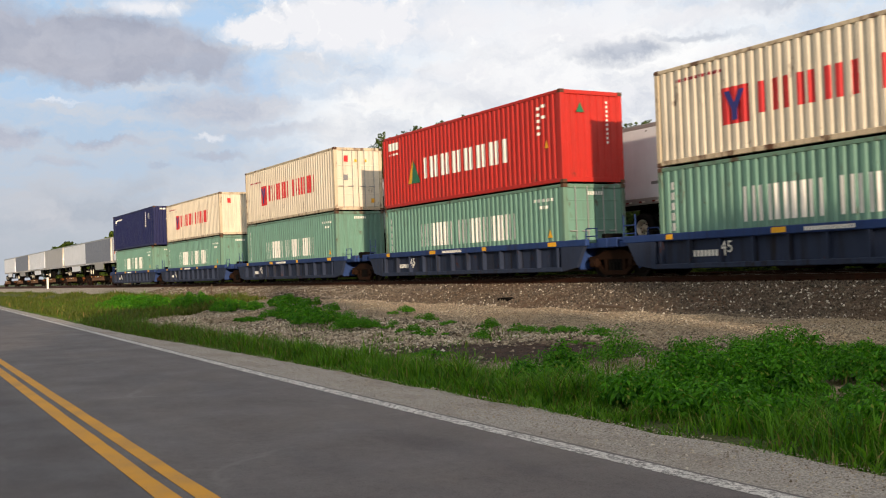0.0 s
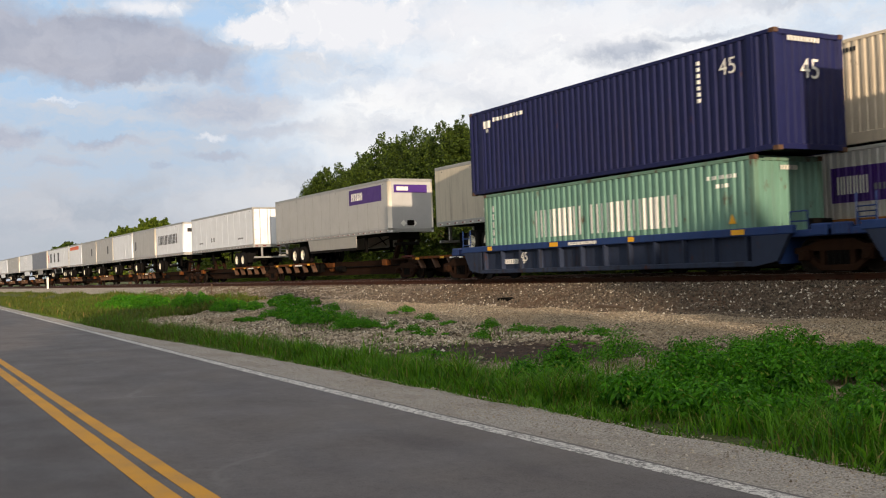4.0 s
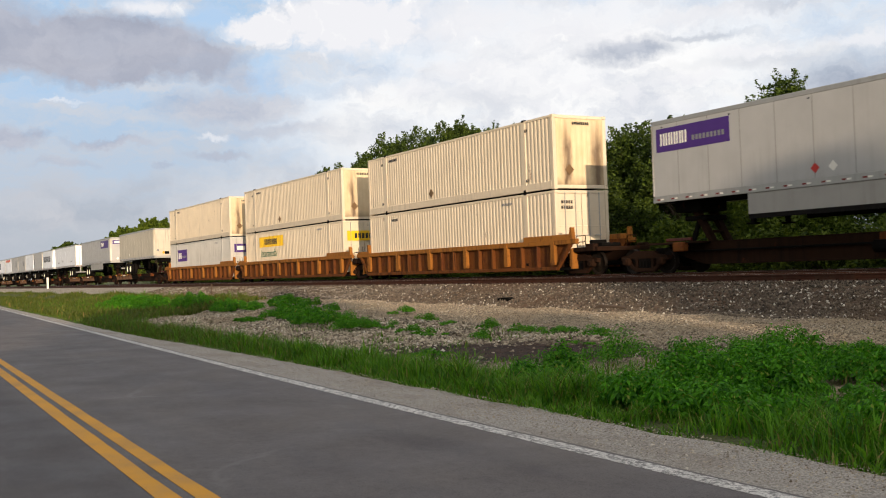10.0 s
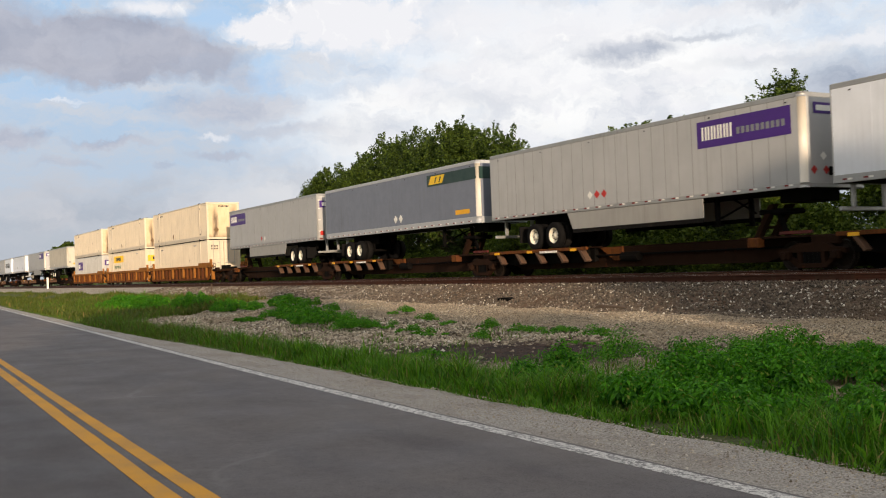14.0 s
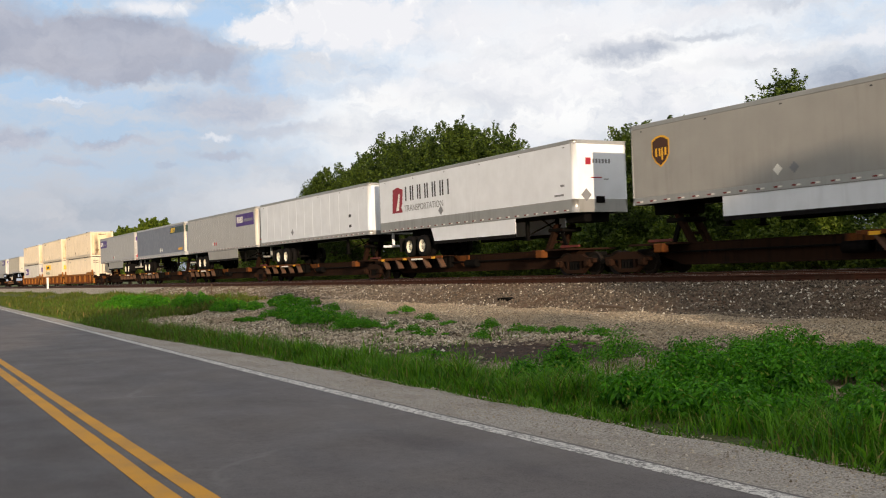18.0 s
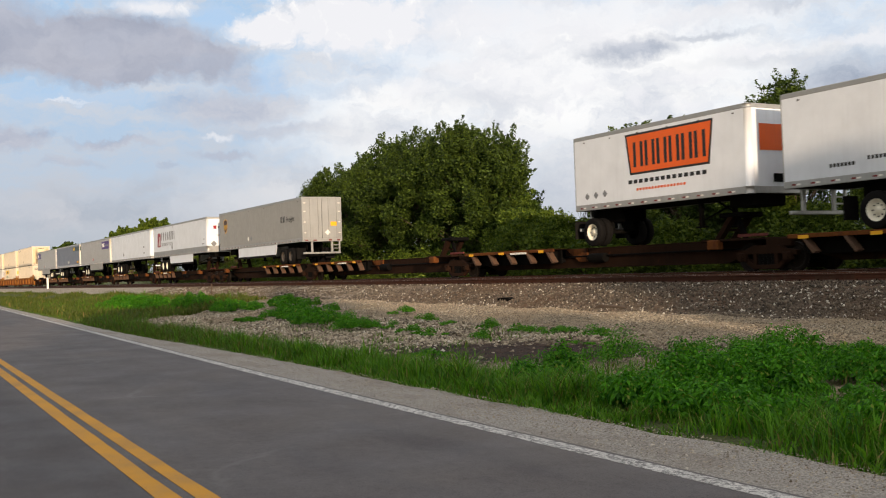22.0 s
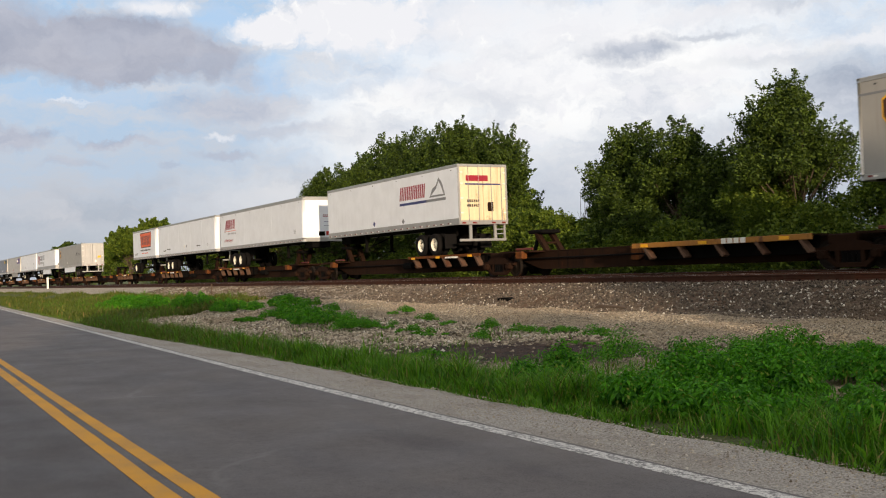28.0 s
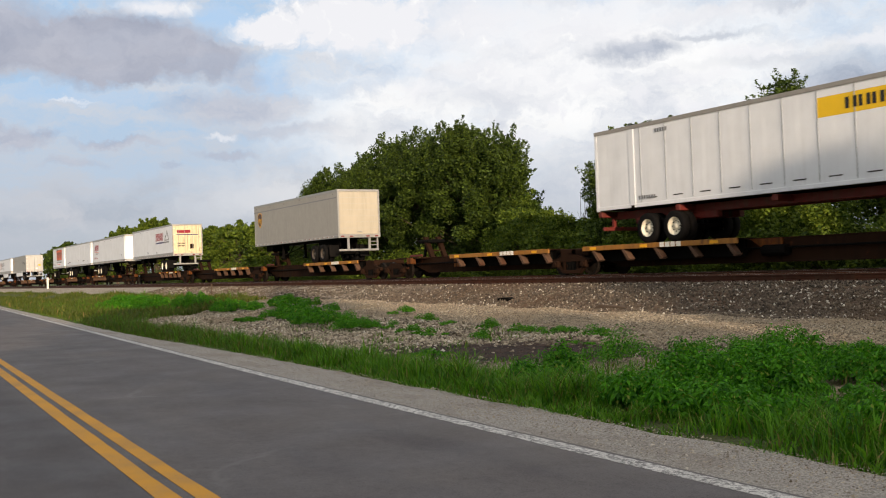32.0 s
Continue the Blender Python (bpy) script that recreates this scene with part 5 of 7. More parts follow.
def shield(c, x, z, h):
    """A brown shield with a gold rim."""
    w = h * 0.8
    def outline(k, dz):
        return [(x - w / 2 * k, z + h * 0.36 * k + dz), (x - w * 0.25 * k, z + h * 0.47 * k + dz), (x, z + h * 0.5 * k + dz), (x + w * 0.25 * k, z + h * 0.47 * k + dz), (x + w / 2 * k, z + h * 0.36 * k + dz),
                (x + w / 2 * k, z - h * 0.12 * k + dz), (x + w * 0.3 * k, z - h * 0.34 * k + dz), (x, z - h * 0.5 * k + dz), (x - w * 0.3 * k, z - h * 0.34 * k + dz), (x - w / 2 * k, z - h * 0.12 * k + dz)]
    y = -c["size"][1] / 2
    plate(c, outline(1.0, 0), M["gold_ink"], y - 0.003, "emblem", "gold-rimmed shield")
    plate(c, outline(0.88, 0), M["brown_ink"], y - 0.008, "emblem", "brown shield")
    side = [(x - w * 0.28, x - w * 0.2, z - h * 0.16, z + h * 0.1), (x - w * 0.08, x, z - h * 0.16, z + h * 0.1), (x + w * 0.06, x + w * 0.14, z - h * 0.28, z + h * 0.1), (x + w * 0.24, x + w * 0.34, z - h * 0.14, z + h * 0.1)]
    for a, b, c0, c1 in side:
        part("letter_bar", Geo().box(a, b, y - 0.018, y - 0.013, c0, c1), M["gold_ink"], c)


def far_trailers():
    # lead part, seen from afar
    for x, L, skin, lab in ((-377.5, 14.4, "white", "white"), (-362.0, 15.4, "steelgrey", "grey"), (-345.6, 15.2, "white", "white"), (-329.8, 14.6, "grey", "pale grey"),
                            (-313.9, 14.6, "white", "white"), (-299.6, 14.0, "steelgrey", "grey")):
        put(trailer(lab + " van trailer riding on a spine car", L, M[skin], True, skirt=(skin != "grey")), x)
    c = put(trailer("white van trailer with dark bars on its side", 14.9, M["white"], True, skirt=True), -284.0 - 14.9 + 14.6)
    side_bars(c, [(2.0, 3.1, 2.2, 3.4), (5.0, 5.9, 2.2, 3.4), (8.0, 9.2, 2.2, 3.4)], M["black_ink"])
    side_bars(c, [(0.4, 0.9, 2.2, 3.3)], M["orange_ink"])
    put(trailer("white van trailer with a bright white end", 14.6, M["white"], False, skirt=True), -283.3 + 14.9 - 14.6 + 0.3)
    c = put(trailer("short white trailer with an orange name panel", 8.3, M["white"], True, axles=1), -267.6)
    side_bars(c, [(0.9, 6.6, 3.35, 3.75)], M["orange_ink"], "sign_panel", "orange panel")
    for x in (-258.9, -250.2):
        c = put(trailer("short grey trailer with one dark mark", 8.35, M["grey"], True, axles=1), x)
        side_bars(c, [(5.6, 6.2, 2.3, 3.1)], M["black_ink"], "emblem")
    put(trailer("short plain white trailer", 8.4, M["white"], True, axles=1), -241.6)
    c = put(trailer("short grey trailer with a dark hooked mark", 8.35, M["grey"], True, axles=1), -232.6)
    side_bars(c, [(0.9, 1.3, 2.3, 3.0), (0.7, 1.0, 2.2, 2.4)], M["black_ink"], "emblem")
    c = put(trailer("short white trailer with a row of black bars", 8.6, M["white"], True, axles=1), -223.7)
    side_bars(c, stems(0.8, 6.9, 2.35, 3.15, 7, 0.3), M["black_ink"])
    end_plate(c, -0.9, 0.2, 3.2, 3.5, M["black_ink"], 8.61)
    c = put(trailer("white van trailer with dirty riveted side", 14.6, M["white"], False), -212.6)
    side_bars(c, [(2.2, 3.2, 1.95, 2.05), (5.2, 5.5, 2.0, 2.3), (5.8, 6.1, 2.0, 2.3), (11.5, 12.6, 1.95, 2.05)], M["grey_ink"], "code_mark")
    c = put(trailer("grey van trailer with a purple panel near its end", 15.9, M["grey"], True, skirt=True), -193.6)
    side_bars(c, [(11.2, 15.1, 2.95, 3.75)], M["purple"], "sign_panel", "purple panel")
    side_bars2(c, stems(11.5, 12.9, 3.15, 3.55, 5, 0.3), M["white_ink"])
    end_plate(c, -1.0, 0.9, 3.3, 3.7, M["purple"], 15.92, "sign_panel", "purple panel")
    end_plate(c, -0.85, -0.2, 3.4, 3.6, M["white_ink"], 15.93)
    diamond(c, -0.5, 1.75, 0.17, M["white_ink"], True)
    diamond(c, 0.1, 1.75, 0.17, M["white_ink"], True)
    c = put(trailer("dirty grey van trailer, streaked and sooty", 13.7, M["dirty_grey"], True, panel=1.0), -172.95)
    diamond(c, -0.4, 1.8, 0.14, M["amber"], True)
    diamond(c, -0.9, 2.0, 0.14, M["grey_ink"], True)
    diamond(c, 4.2, 1.85, 0.14, M["white_ink"])
    # behind the well cars
    c = put(trailer("pale grey van trailer with a purple panel and side skirts", 16.05, M["grey"], False, skirt=True, panel=1.3, wheel=2.74), -92.85)
    side_bars(c, [(0.35, 3.6, 2.95, 3.72)], M["purple"], "sign_panel", "purple panel")
    side_bars2(c, stems(0.55, 1.8, 3.15, 3.55, 5, 0.3), M["white_ink"])
    side_bars2(c, [(2.0 + 0.16 * k, 2.1 + 0.16 * k, 3.18, 3.34) for k in range(9)], M["grey_ink"])
    end_plate(c, -1.1, 0.95, 3.2, 3.6, M["purple"], 16.07, "sign_panel", "purple panel")
    end_plate(c, -0.95, -0.25, 3.3, 3.5, M["white_ink"], 16.08)
    diamond(c, 6.7, 1.8, 0.15, M["reflect_red"])
    diamond(c, 7.3, 1.8, 0.15, M["white_ink"])
    end_plate(c, -1.1, -0.85, 1.6, 1.85, M["reflect_red"], 16.07, "emblem")
    c = put(trailer("blue-grey van trailer with a dark green band and yellow emblem", 16.3, M["steelgrey"], True, low_band=0.28, panel=16, band=M["pale_band"]), -75.45)
    side_bars(c, [(11.9, 16.2, 3.2, 3.72)], M["dark_green"], "stripe", "dark green band")
    plate(c, [(12.05, 3.28), (13.3, 3.28), (13.55, 3.66), (12.3, 3.66)], M["yellow_ink"], -1.306, "emblem", "yellow slanted emblem")
    plate(c, [(12.6, 3.34), (12.7, 3.34), (12.85, 3.6), (12.75, 3.6)], M["dark_green"], -1.312, "emblem")
    plate(c, [(13.0, 3.34), (13.1, 3.34), (13.25, 3.6), (13.15, 3.6)], M["dark_green"], -1.312, "emblem")
    end_plate(c, -1.2, 1.2, 3.2, 3.72, M["dark_green"], 16.31, "stripe", "dark green band")
    side_bars(c, [(14.4, 15.6, 1.75, 1.95)], M["amber"], "sign_panel", "small yellow notice")
    diamond(c, 8.6, 1.9, 0.2, M["white_ink"])
    diamond(c, 9.15, 1.9, 0.2, M["white_ink"])
    diamond(c, -0.35, 1.95, 0.26, M["grey_ink"], True)
    c = put(trailer("ribbed grey van trailer with a purple panel and side skirts", 16.2, M["grey"], True, skirt=True, panel=0.62, low_band=0.14), -58.1)
    side_bars(c, [(12.1, 15.8, 2.85, 3.68)], M["purple"], "sign_panel", "purple panel")
    side_bars2(c, stems(12.3, 13.6, 3.08, 3.5, 5, 0.3), M["white_ink"])
    side_bars2(c, [(13.75 + 0.19 * k, 13.87 + 0.19 * k, 3.12, 3.32) for k in range(10)], M["grey_ink"])
    end_plate(c, -0.85, 0.7, 3.4, 3.72, M["purple"], 16.21, "sign_panel", "purple panel")
    end_plate(c, -0.75, -0.15, 3.48, 3.64, M["white_ink"], 16.22)
    for k, m in enumerate(("white_ink", "reflect_red", "reflect_red")):
        diamond(c, 6.6 + 0.4 * k, 1.85, 0.15, M[m])
    for y, z, m in ((-0.5, 2.2, "white_ink"), (-0.9, 1.8, "reflect_red"), (-0.4, 1.8, "reflect_red")):
        diamond(c, y, z, 0.13, M[m], True)
    c = put(trailer("plain white van trailer with a placard", 16.4, M["white"], True, panel=1.22), -40.95)
    diamond(c, 5.6, 1.95, 0.2, M["grey_ink"])
    diamond(c, -0.3, 1.95, 0.26, M["grey_ink"], True)
    side_bars(c, [(13.9, 14.2, 2.35, 2.5), (13.9, 14.2, 1.8, 1.95)], M["black_ink"], "code_mark")
    c = put(trailer("white van trailer with red emblem, dark bars, grey lower band", 16.15, M["white"], True, skirt=True, low_band=0.5, panel=30, guard="white"), -23.25)
    plate(c, [(x + 0.5, z) for x, z in ((0.9, 2.2), (2.0, 2.2), (1.85, 2.45), (1.95, 2.6), (2.05, 3.3), (1.5, 3.45), (1.0, 3.35))], M["maroon"], -1.299, "emblem", "red and white emblem")
    plate(c, [(x + 0.5, z) for x, z in ((1.3, 2.3), (1.6, 2.3), (1.75, 3.1), (1.6, 3.1), (1.5, 2.8))], M["white_ink"], -1.304, "emblem")
    side_bars(c, stems(2.8, 7.1, 2.72, 3.42, 6, 0.16), M["black_ink"])
    word("TRANSPORTATION", 0.31, 2.7, 2.22, -1.303, M["grey_ink"], c)
    diamond(c, 6.2, 2.05, 0.22, M["grey_ink"])
    diamond(c, -0.75, 1.95, 0.24, M["grey_ink"], True)
    end_plate(c, -0.75, -0.5, 3.08, 3.34, M["maroon"], 16.16, "emblem", "red emblem")
    for k in range(6):
        end_plate(c, -0.42 + 0.15 * k, -0.33 + 0.15 * k, 3.14, 3.3, M["grey_ink"], 16.16)
    end_plate(c, -0.5, 0.0, 2.58, 2.62, M["maroon"], 16.16, "stripe")
    end_plate(c, 0.1, 0.32, 2.52, 2.56, M["grey_ink"], 16.16, "stripe")
    side_bars(c, [(14.9, 15.5, 1.95, 2.02), (15.3, 15.55, 2.3, 2.38)], M["grey_ink"], "code_mark")
    c = put(trailer("silver-grey van trailer with a brown shield and dark lettering", 16.15, M["silver"], False, skirt=True, low_band=0.24, panel=30, rim="dull_rim", right_end="alu_doors", wheel=2.13, guard="alu"), -3.95)
    shield(c, 1.55, 3.0, 1.05)
    side_bars(c, stems(12.55, 13.4, 2.62, 3.0, 3, 0.2), M["black_ink"])
    word("Freight", 0.36, 13.55, 2.62, -1.303, M["black_ink"], c)
    diamond(c, 6.4, 1.9, 0.17, M["white_ink"])
    diamond(c, 7.0, 1.9, 0.17, M["grey_ink"])
    end_plate(c, 0.55, 0.95, 2.25, 2.5, M["amber"], 16.17, "emblem", "yellow notice")
    diamond(c, 0.35, 1.85, 0.18, M["white_ink"], True)
    c = put(trailer("short white trailer with an orange name panel", 8.45, M["white"], True, axles=1, panel=30), 38.9)
    plate(c, [(3.1, 2.35), (6.85, 2.35), (7.05, 3.75), (2.9, 3.75)], M["black_ink"], -1.299, "sign_panel", "black-edged panel")
    plate(c, [(3.18, 2.42), (6.77, 2.42), (6.96, 3.68), (2.99, 3.68)], M["orange_ink"], -1.304, "sign_panel", "orange panel")
    side_bars2(c, stems(3.3, 6.8, 2.6, 3.45, 6, 0.24), M["black_ink"])
    side_bars(c, [(3.0 + 0.27 * k, 3.18 + 0.27 * k, 2.05, 2.18) for k in range(14)], M["black_ink"], "code_mark")
    side_bars(c, [(3.4 + 0.15 * k, 3.5 + 0.15 * k, 1.8, 1.88) for k in range(16)], M["orange_ink"], "code_mark")
    for k in range(3):
        diamond(c, 0.7 + 0.5 * k, 1.8 + 0.02 * k, 0.13, M["grey_ink"])
    end_plate(c, -0.85, 0.5, 2.6, 3.4, M["orange_ink"], 8.46, "sign_panel", "orange panel")
    c = put(trailer("long plain white van trailer, dusty", 16.45, M["white"], True, low_band=0.2, panel=3.2), 48.6)
    side_bars(c, [(1.6 + 0.12 * k, 1.68 + 0.12 * k, 1.75, 1.85) for k in range(7)] + [(2.8 + 0.12 * k, 2.88 + 0.12 * k, 1.85, 1.95) for k in range(9)] + [(11.6 + 0.12 * k, 11.68 + 0.12 * k, 1.85, 1.95) for k in range(9)], M["black_ink"], "code_mark")
    word("53", 0.19, 14.4, 1.8, -1.303, M["grey_ink"], c)
    diamond(c, 8.2, 1.95, 0.16, M["white_ink"])
    diamond(c, 8.75, 2.0, 0.12, M["black_ink"])
    c = put(trailer("white van trailer with maroon slanted bars and a soiled end", 16.0, M["white"], True, low_band=0.24, top_band=0.2, panel=5), 66.4)
    plate(c, [(1.0, 2.55), (1.12, 2.55), (1.6, 3.42), (1.45, 3.42)], M["maroon"], -1.299, "emblem")
    for k in range(4):
        a = 1.35 + 0.5 * k
        plate(c, [(a, 2.75), (a + 0.16, 2.75), (a + 0.3, 3.42), (a + 0.14, 3.42)], M["maroon"], -1.299, "lettering")
        plate(c, [(a + 0.24, 2.75), (a + 0.4, 2.75), (a + 0.5, 3.42), (a + 0.34, 3.42)], M["maroon"], -1.299, "lettering")
    side_bars(c, [(1.4, 3.5, 2.6, 2.64)], M["orange_ink"], "stripe")
    side_bars(c, [(1.8 + 0.3 * k, 1.95 + 0.3 * k, 2.38, 2.5) for k in range(6)], M["grey_ink"], "code_mark")
    word("Air Ride Equipped", 0.2, 0.85, 1.88, -1.303, M["maroon"], c, 0.3)
    word("53", 0.25, 14.5, 1.85, -1.303, M["grey_ink"], c)
    for k in range(6):
        end_plate(c, 0.0 + 0.12 * k, 0.08 + 0.12 * k, 2.86, 2.92, M["maroon"], 16.01, "lettering")
    end_plate(c, 0.0, 0.72, 2.78, 2.81, M["maroon"], 16.01, "stripe")
    end_plate(c, 0.62, 0.76, 3.02, 3.3, M["black_ink"], 16.01, "emblem")
    for z in (2.24, 2.48):
        end_plate(c, 0.05, 0.72, z, z + 0.02, M["navy_ink"], 16.01, "stripe")
    end_plate(c, 0.18, 0.4, 1.68, 1.92, M["reflect_red"], 16.01, "emblem")
    end_plate(c, 0.72, 0.86, 1.9, 2.06, M["grey_ink"], 16.01, "emblem")
    c = put(trailer("cream-white van trailer with maroon bars and rusty doors", 14.5, M["white"], False, low_band=0.3, panel=30, right_end="stained_doors"), 86.05)
    for k in range(7):
        a = 8.9 + 0.37 * k
        plate(c, [(a, 2.75), (a + 0.11, 2.75), (a + 0.23, 3.4), (a + 0.12, 3.4)], M["maroon"], -1.299, "lettering")
        plate(c, [(a + 0.18, 2.75), (a + 0.29, 2.75), (a + 0.41, 3.4), (a + 0.3, 3.4)], M["maroon"], -1.299, "lettering")
    side_bars(c, [(8.9, 11.6, 2.5, 2.62)], M["navy_ink"], "stripe", "blue stripe")
    side_bars(c, [(11.6, 13.4, 2.5, 2.62)], M["grey_ink"], "stripe")
    plate(c, [(11.9, 2.7), (13.35, 2.7), (13.1, 3.3), (12.8, 3.55), (12.5, 3.2), (12.2, 3.1)], M["grey_ink"], -1.299, "emblem", "pale ship-like emblem")
    plate(c, [(12.05, 2.78), (13.2, 2.78), (13.0, 3.15), (12.8, 3.4), (12.55, 3.05)], M["white"], -1.304, "emblem")
    end_plate(c, -0.9, 0.25, 3.25, 3.5, M["maroon"], 14.53)
    end_plate(c, -0.95, 0.9, 3.08, 3.14, M["navy_ink"], 14.53, "stripe", "blue stripe")
    codes(c, -0.85, 2.3, 6, M["black_ink"], 0.12, 2, True)
    end_plate(c, 0.2, 0.5, 1.9, 2.3, M["rusty"], 14.53, "emblem")
    diamond(c, 6.0, 1.8, 0.14, M["navy_ink"])
    diamond(c, 9.2, 1.75, 0.14, M["grey_ink"])
    c = put(trailer("silver-grey van trailer with a brown shield", 13.75, M["silver"], False, top_band=0.12, low_band=0.16, panel=30, rim="dull_rim", right_end="roll_door"), 121.15)
    shield(c, 1.2, 3.0, 1.0)
    side_bars(c, [(0.1, 13.6, 3.52, 3.58)], M["grey_ink"], "stripe", "thin grey line")


def side_bars2(c, rects, mat):
    y = -c["size"][1] / 2
    for x0, x1, z0, z1 in rects:
        part("letter_bar", Geo().box(x0, x1, y - 0.014, y - 0.009, z0, z1), mat, c)


far_trailers()


def chassis_box():
    """A 53 ft plate container on a red wheeled chassis."""
    c = container("white smooth-sided container with a yellow panel, on a red chassis", 16.154, 2.591, 2.86, M["white"], "53 ft containers of the far train", True, doors_right=False, pitch=1.22, flat=True)
    mark(c, [(9.76, 14.0, 1.95, 2.5)], M["yellow_ink"], "sign_panel", "yellow panel")
    for a, b, c0, c1 in stems(10.7, 13.2, 2.08, 2.38, 6, 0.26):
        part("letter_bar", Geo().box(a, b, -1.296, -1.288, c0, c1), M["black_ink"], c)
    codes(c, 3.2, 2.45, 5, M["grey_ink"], 0.13)
    part("roof_edge", Geo().box(0.02, 16.13, -1.304, -1.297, 2.72, 2.85), M["joint"], c, "grey roof rail")
    for k in range(1, 12):
        if 1.22 * k < 2.4 or 1.22 * k > 13.9:
            continue
        part("panel_seam", Geo().box(1.22 * k - 0.015, 1.22 * k + 0.015, -1.294, -1.28, 0.2, 2.7), M["pale_band"], c)
        part("seam_plate", Geo().box(1.22 * k + 0.3, 1.22 * k + 0.75, -1.292, -1.28, 0.3, 0.335), M["black_ink"], c, "dark lashing slot")
    mark(c, [(0.5 + 0.65 * k, 0.64 + 0.65 * k, 0.06, 0.11) for k in range(24)], M["strip_red"], "marker_strip")
    mark(c, [(0.66 + 0.65 * k, 0.8 + 0.65 * k, 0.06, 0.11) for k in range(24)], M["white_ink"], "marker_strip")
    codes(c, 2.3, 0.28, 7, M["grey_ink"], 0.13)
    riding(c, 157.55, FAR_Y, 3.41, "far")
    h = thing("container_chassis", "red steel chassis with white wheels carrying a container", "trailer", "trailers on the far train")
    part("main_beam", Geo().box(0.1, 16.0, -0.55, -0.4, 0.92, 1.2, 0.02).box(0.1, 16.0, 0.4, 0.55, 0.92, 1.2, 0.02), M["chassis_red"], h)
    for x in (0.05, 4.0, 8.0, 12.0, 15.9):
        part("cross_beam", Geo().box(x, x + 0.2, -1.25, 1.25, 1.0, 1.2, 0.02), M["chassis_red"], h)
    part("bumper", Geo().box(0.12, 0.24, -1.15, 1.15, 0.52, 0.66, 0.02).box(0.12, 0.22, -0.7, -0.58, 0.6, 1.1).box(0.12, 0.22, 0.58, 0.7, 0.6, 1.1), M["chassis_red"], h)
    part("sub_frame", Geo().box(1.3, 5.2, -0.6, -0.38, 0.72, 0.95, 0.02).box(1.3, 5.2, 0.38, 0.6, 0.72, 0.95, 0.02), M["chassis_red"], h)
    for x in (2.6, 3.9):
        part("axle", Geo().tube((x, -0.95, 0.51), (x, 0.95, 0.51), 0.07, 8), M["dark_steel"], h)
        for s in (-1, 1):
            road_wheel(h, x, s * 1.13, 0.51, s, M["rim"])
            part("tyre", Geo().lathe(TYRE, x, s * 0.8, 0.51, 20), M["rubber"], h, smooth=True)
    for yy in (-0.7, 0.7):
        part("landing_leg", Geo().box(12.7, 12.84, yy - 0.07, yy + 0.07, 0.4, 1.0, 0.02), M["chassis_red"], h)
    riding(h, 157.55, FAR_Y, DECK, "far")


chassis_box()


def far_cars():
    lab = "rust-brown articulated spine car with worn yellow deck edges"
    grp = "spine cars of the far train"
    joints = [(-379.0, -362.6, 1), (-362.6, -346.1, 1), (-346.1, -330.0, 1), (-330.0, -314.2, 1), (-314.2, -299.6, 1), (-297.8, -284.0, 1), (-284.0, -268.0, 0), (-268.0, -250.3, 1),
              (-250.3, -232.8, 1), (-232.8, -214.3, 1), (-211.9, -195.2, 0), (-195.2, -176.5, 1), (-176.5, -158.6, 1),
              (-93.6, -76.2, 0), (-76.2, -59.4, 1), (-59.4, -42.0, 1), (-42.0, -24.7, 1), (-24.7, -7.6, 1),
              (-4.6, 12.6, 0), (12.6, 29.8, 1), (29.8, 47.6, 1), (47.6, 64.6, 1), (64.6, 81.4, 1),
              (84.6, 103.2, 0), (103.2, 120.6, 0), (120.6, 138.3, 0), (141.2, 155.6, 0), (155.6, 173.5, 1)]
    for i, (a, b, left) in enumerate(joints):
        modern = a > 100
        end = i + 1 >= len(joints) or joints[i + 1][0] > b + 0.5
        c = spine_car("yellow and rust-brown spine car unit" if modern else lab, b - a, bool(left), M["ochre_clean"] if modern else M["ochre"], grp, end, True, a in (29.8, 12.6, 103.2), modern)
        riding(c, a, FAR_Y, RAIL_Z, "far")


far_cars()


# ---- plants ----
def leaf_material(name, dark, light, warm=None, through_light=0.42):
    mat, nt, sh = material(name)
    geo = nt.nodes.new("ShaderNodeNewGeometry")
    col = mixc(nt, geo.outputs["Random Per Island"], lin(*dark), lin(*light))
    if warm:
        col = mixc(nt, ramp(nt, geo.outputs["Random Per Island"], 0.95, 0.97), col, lin(*warm))
    nt.links.new(col, sh.inputs["Base Color"])
    sh.inputs["Roughness"].default_value = 0.55
    sh.inputs["Specular IOR Level"].default_value = 0.3
    tr = wire(nt, "BsdfTranslucent", {"Color": col})
    mx = wire(nt, "MixShader", {0: through_light, 1: sh.outputs[0], 2: tr.outputs[0]})
    nt.links.new(mx.outputs[0], nt.nodes["Material Output"].inputs[0])
    return mat


def bark_material():
    mat, nt, sh = material("bark")
    nt.links.new(mixc(nt, spread(nt, 8, 5, (1, 1, 0.2)), lin(58, 46, 36), lin(104, 90, 74)), sh.inputs["Base Color"])
    sh.inputs["Roughness"].default_value = 0.9
    bump(nt, sh, spread(nt, 20, 4, (1, 1, 0.2)), 0.6, 0.03)
    return mat


LEAF = leaf_material("tree_leaves", (29, 48, 16), (92, 112, 39), None, 0.3)
LEAF2 = leaf_material("pale_tree_leaves", (54, 78, 24), (122, 140, 46), None, 0.4)
GRASS = leaf_material("grass_blades", (46, 98, 14), (118, 172, 36), (166, 152, 90))
MEADOW = leaf_material("meadow_blades", (62, 80, 26), (112, 122, 46), (150, 128, 78))
WEED = leaf_material("weed_leaves", (35, 94, 8), (104, 178, 29), (142, 158, 60))
BARK = bark_material()


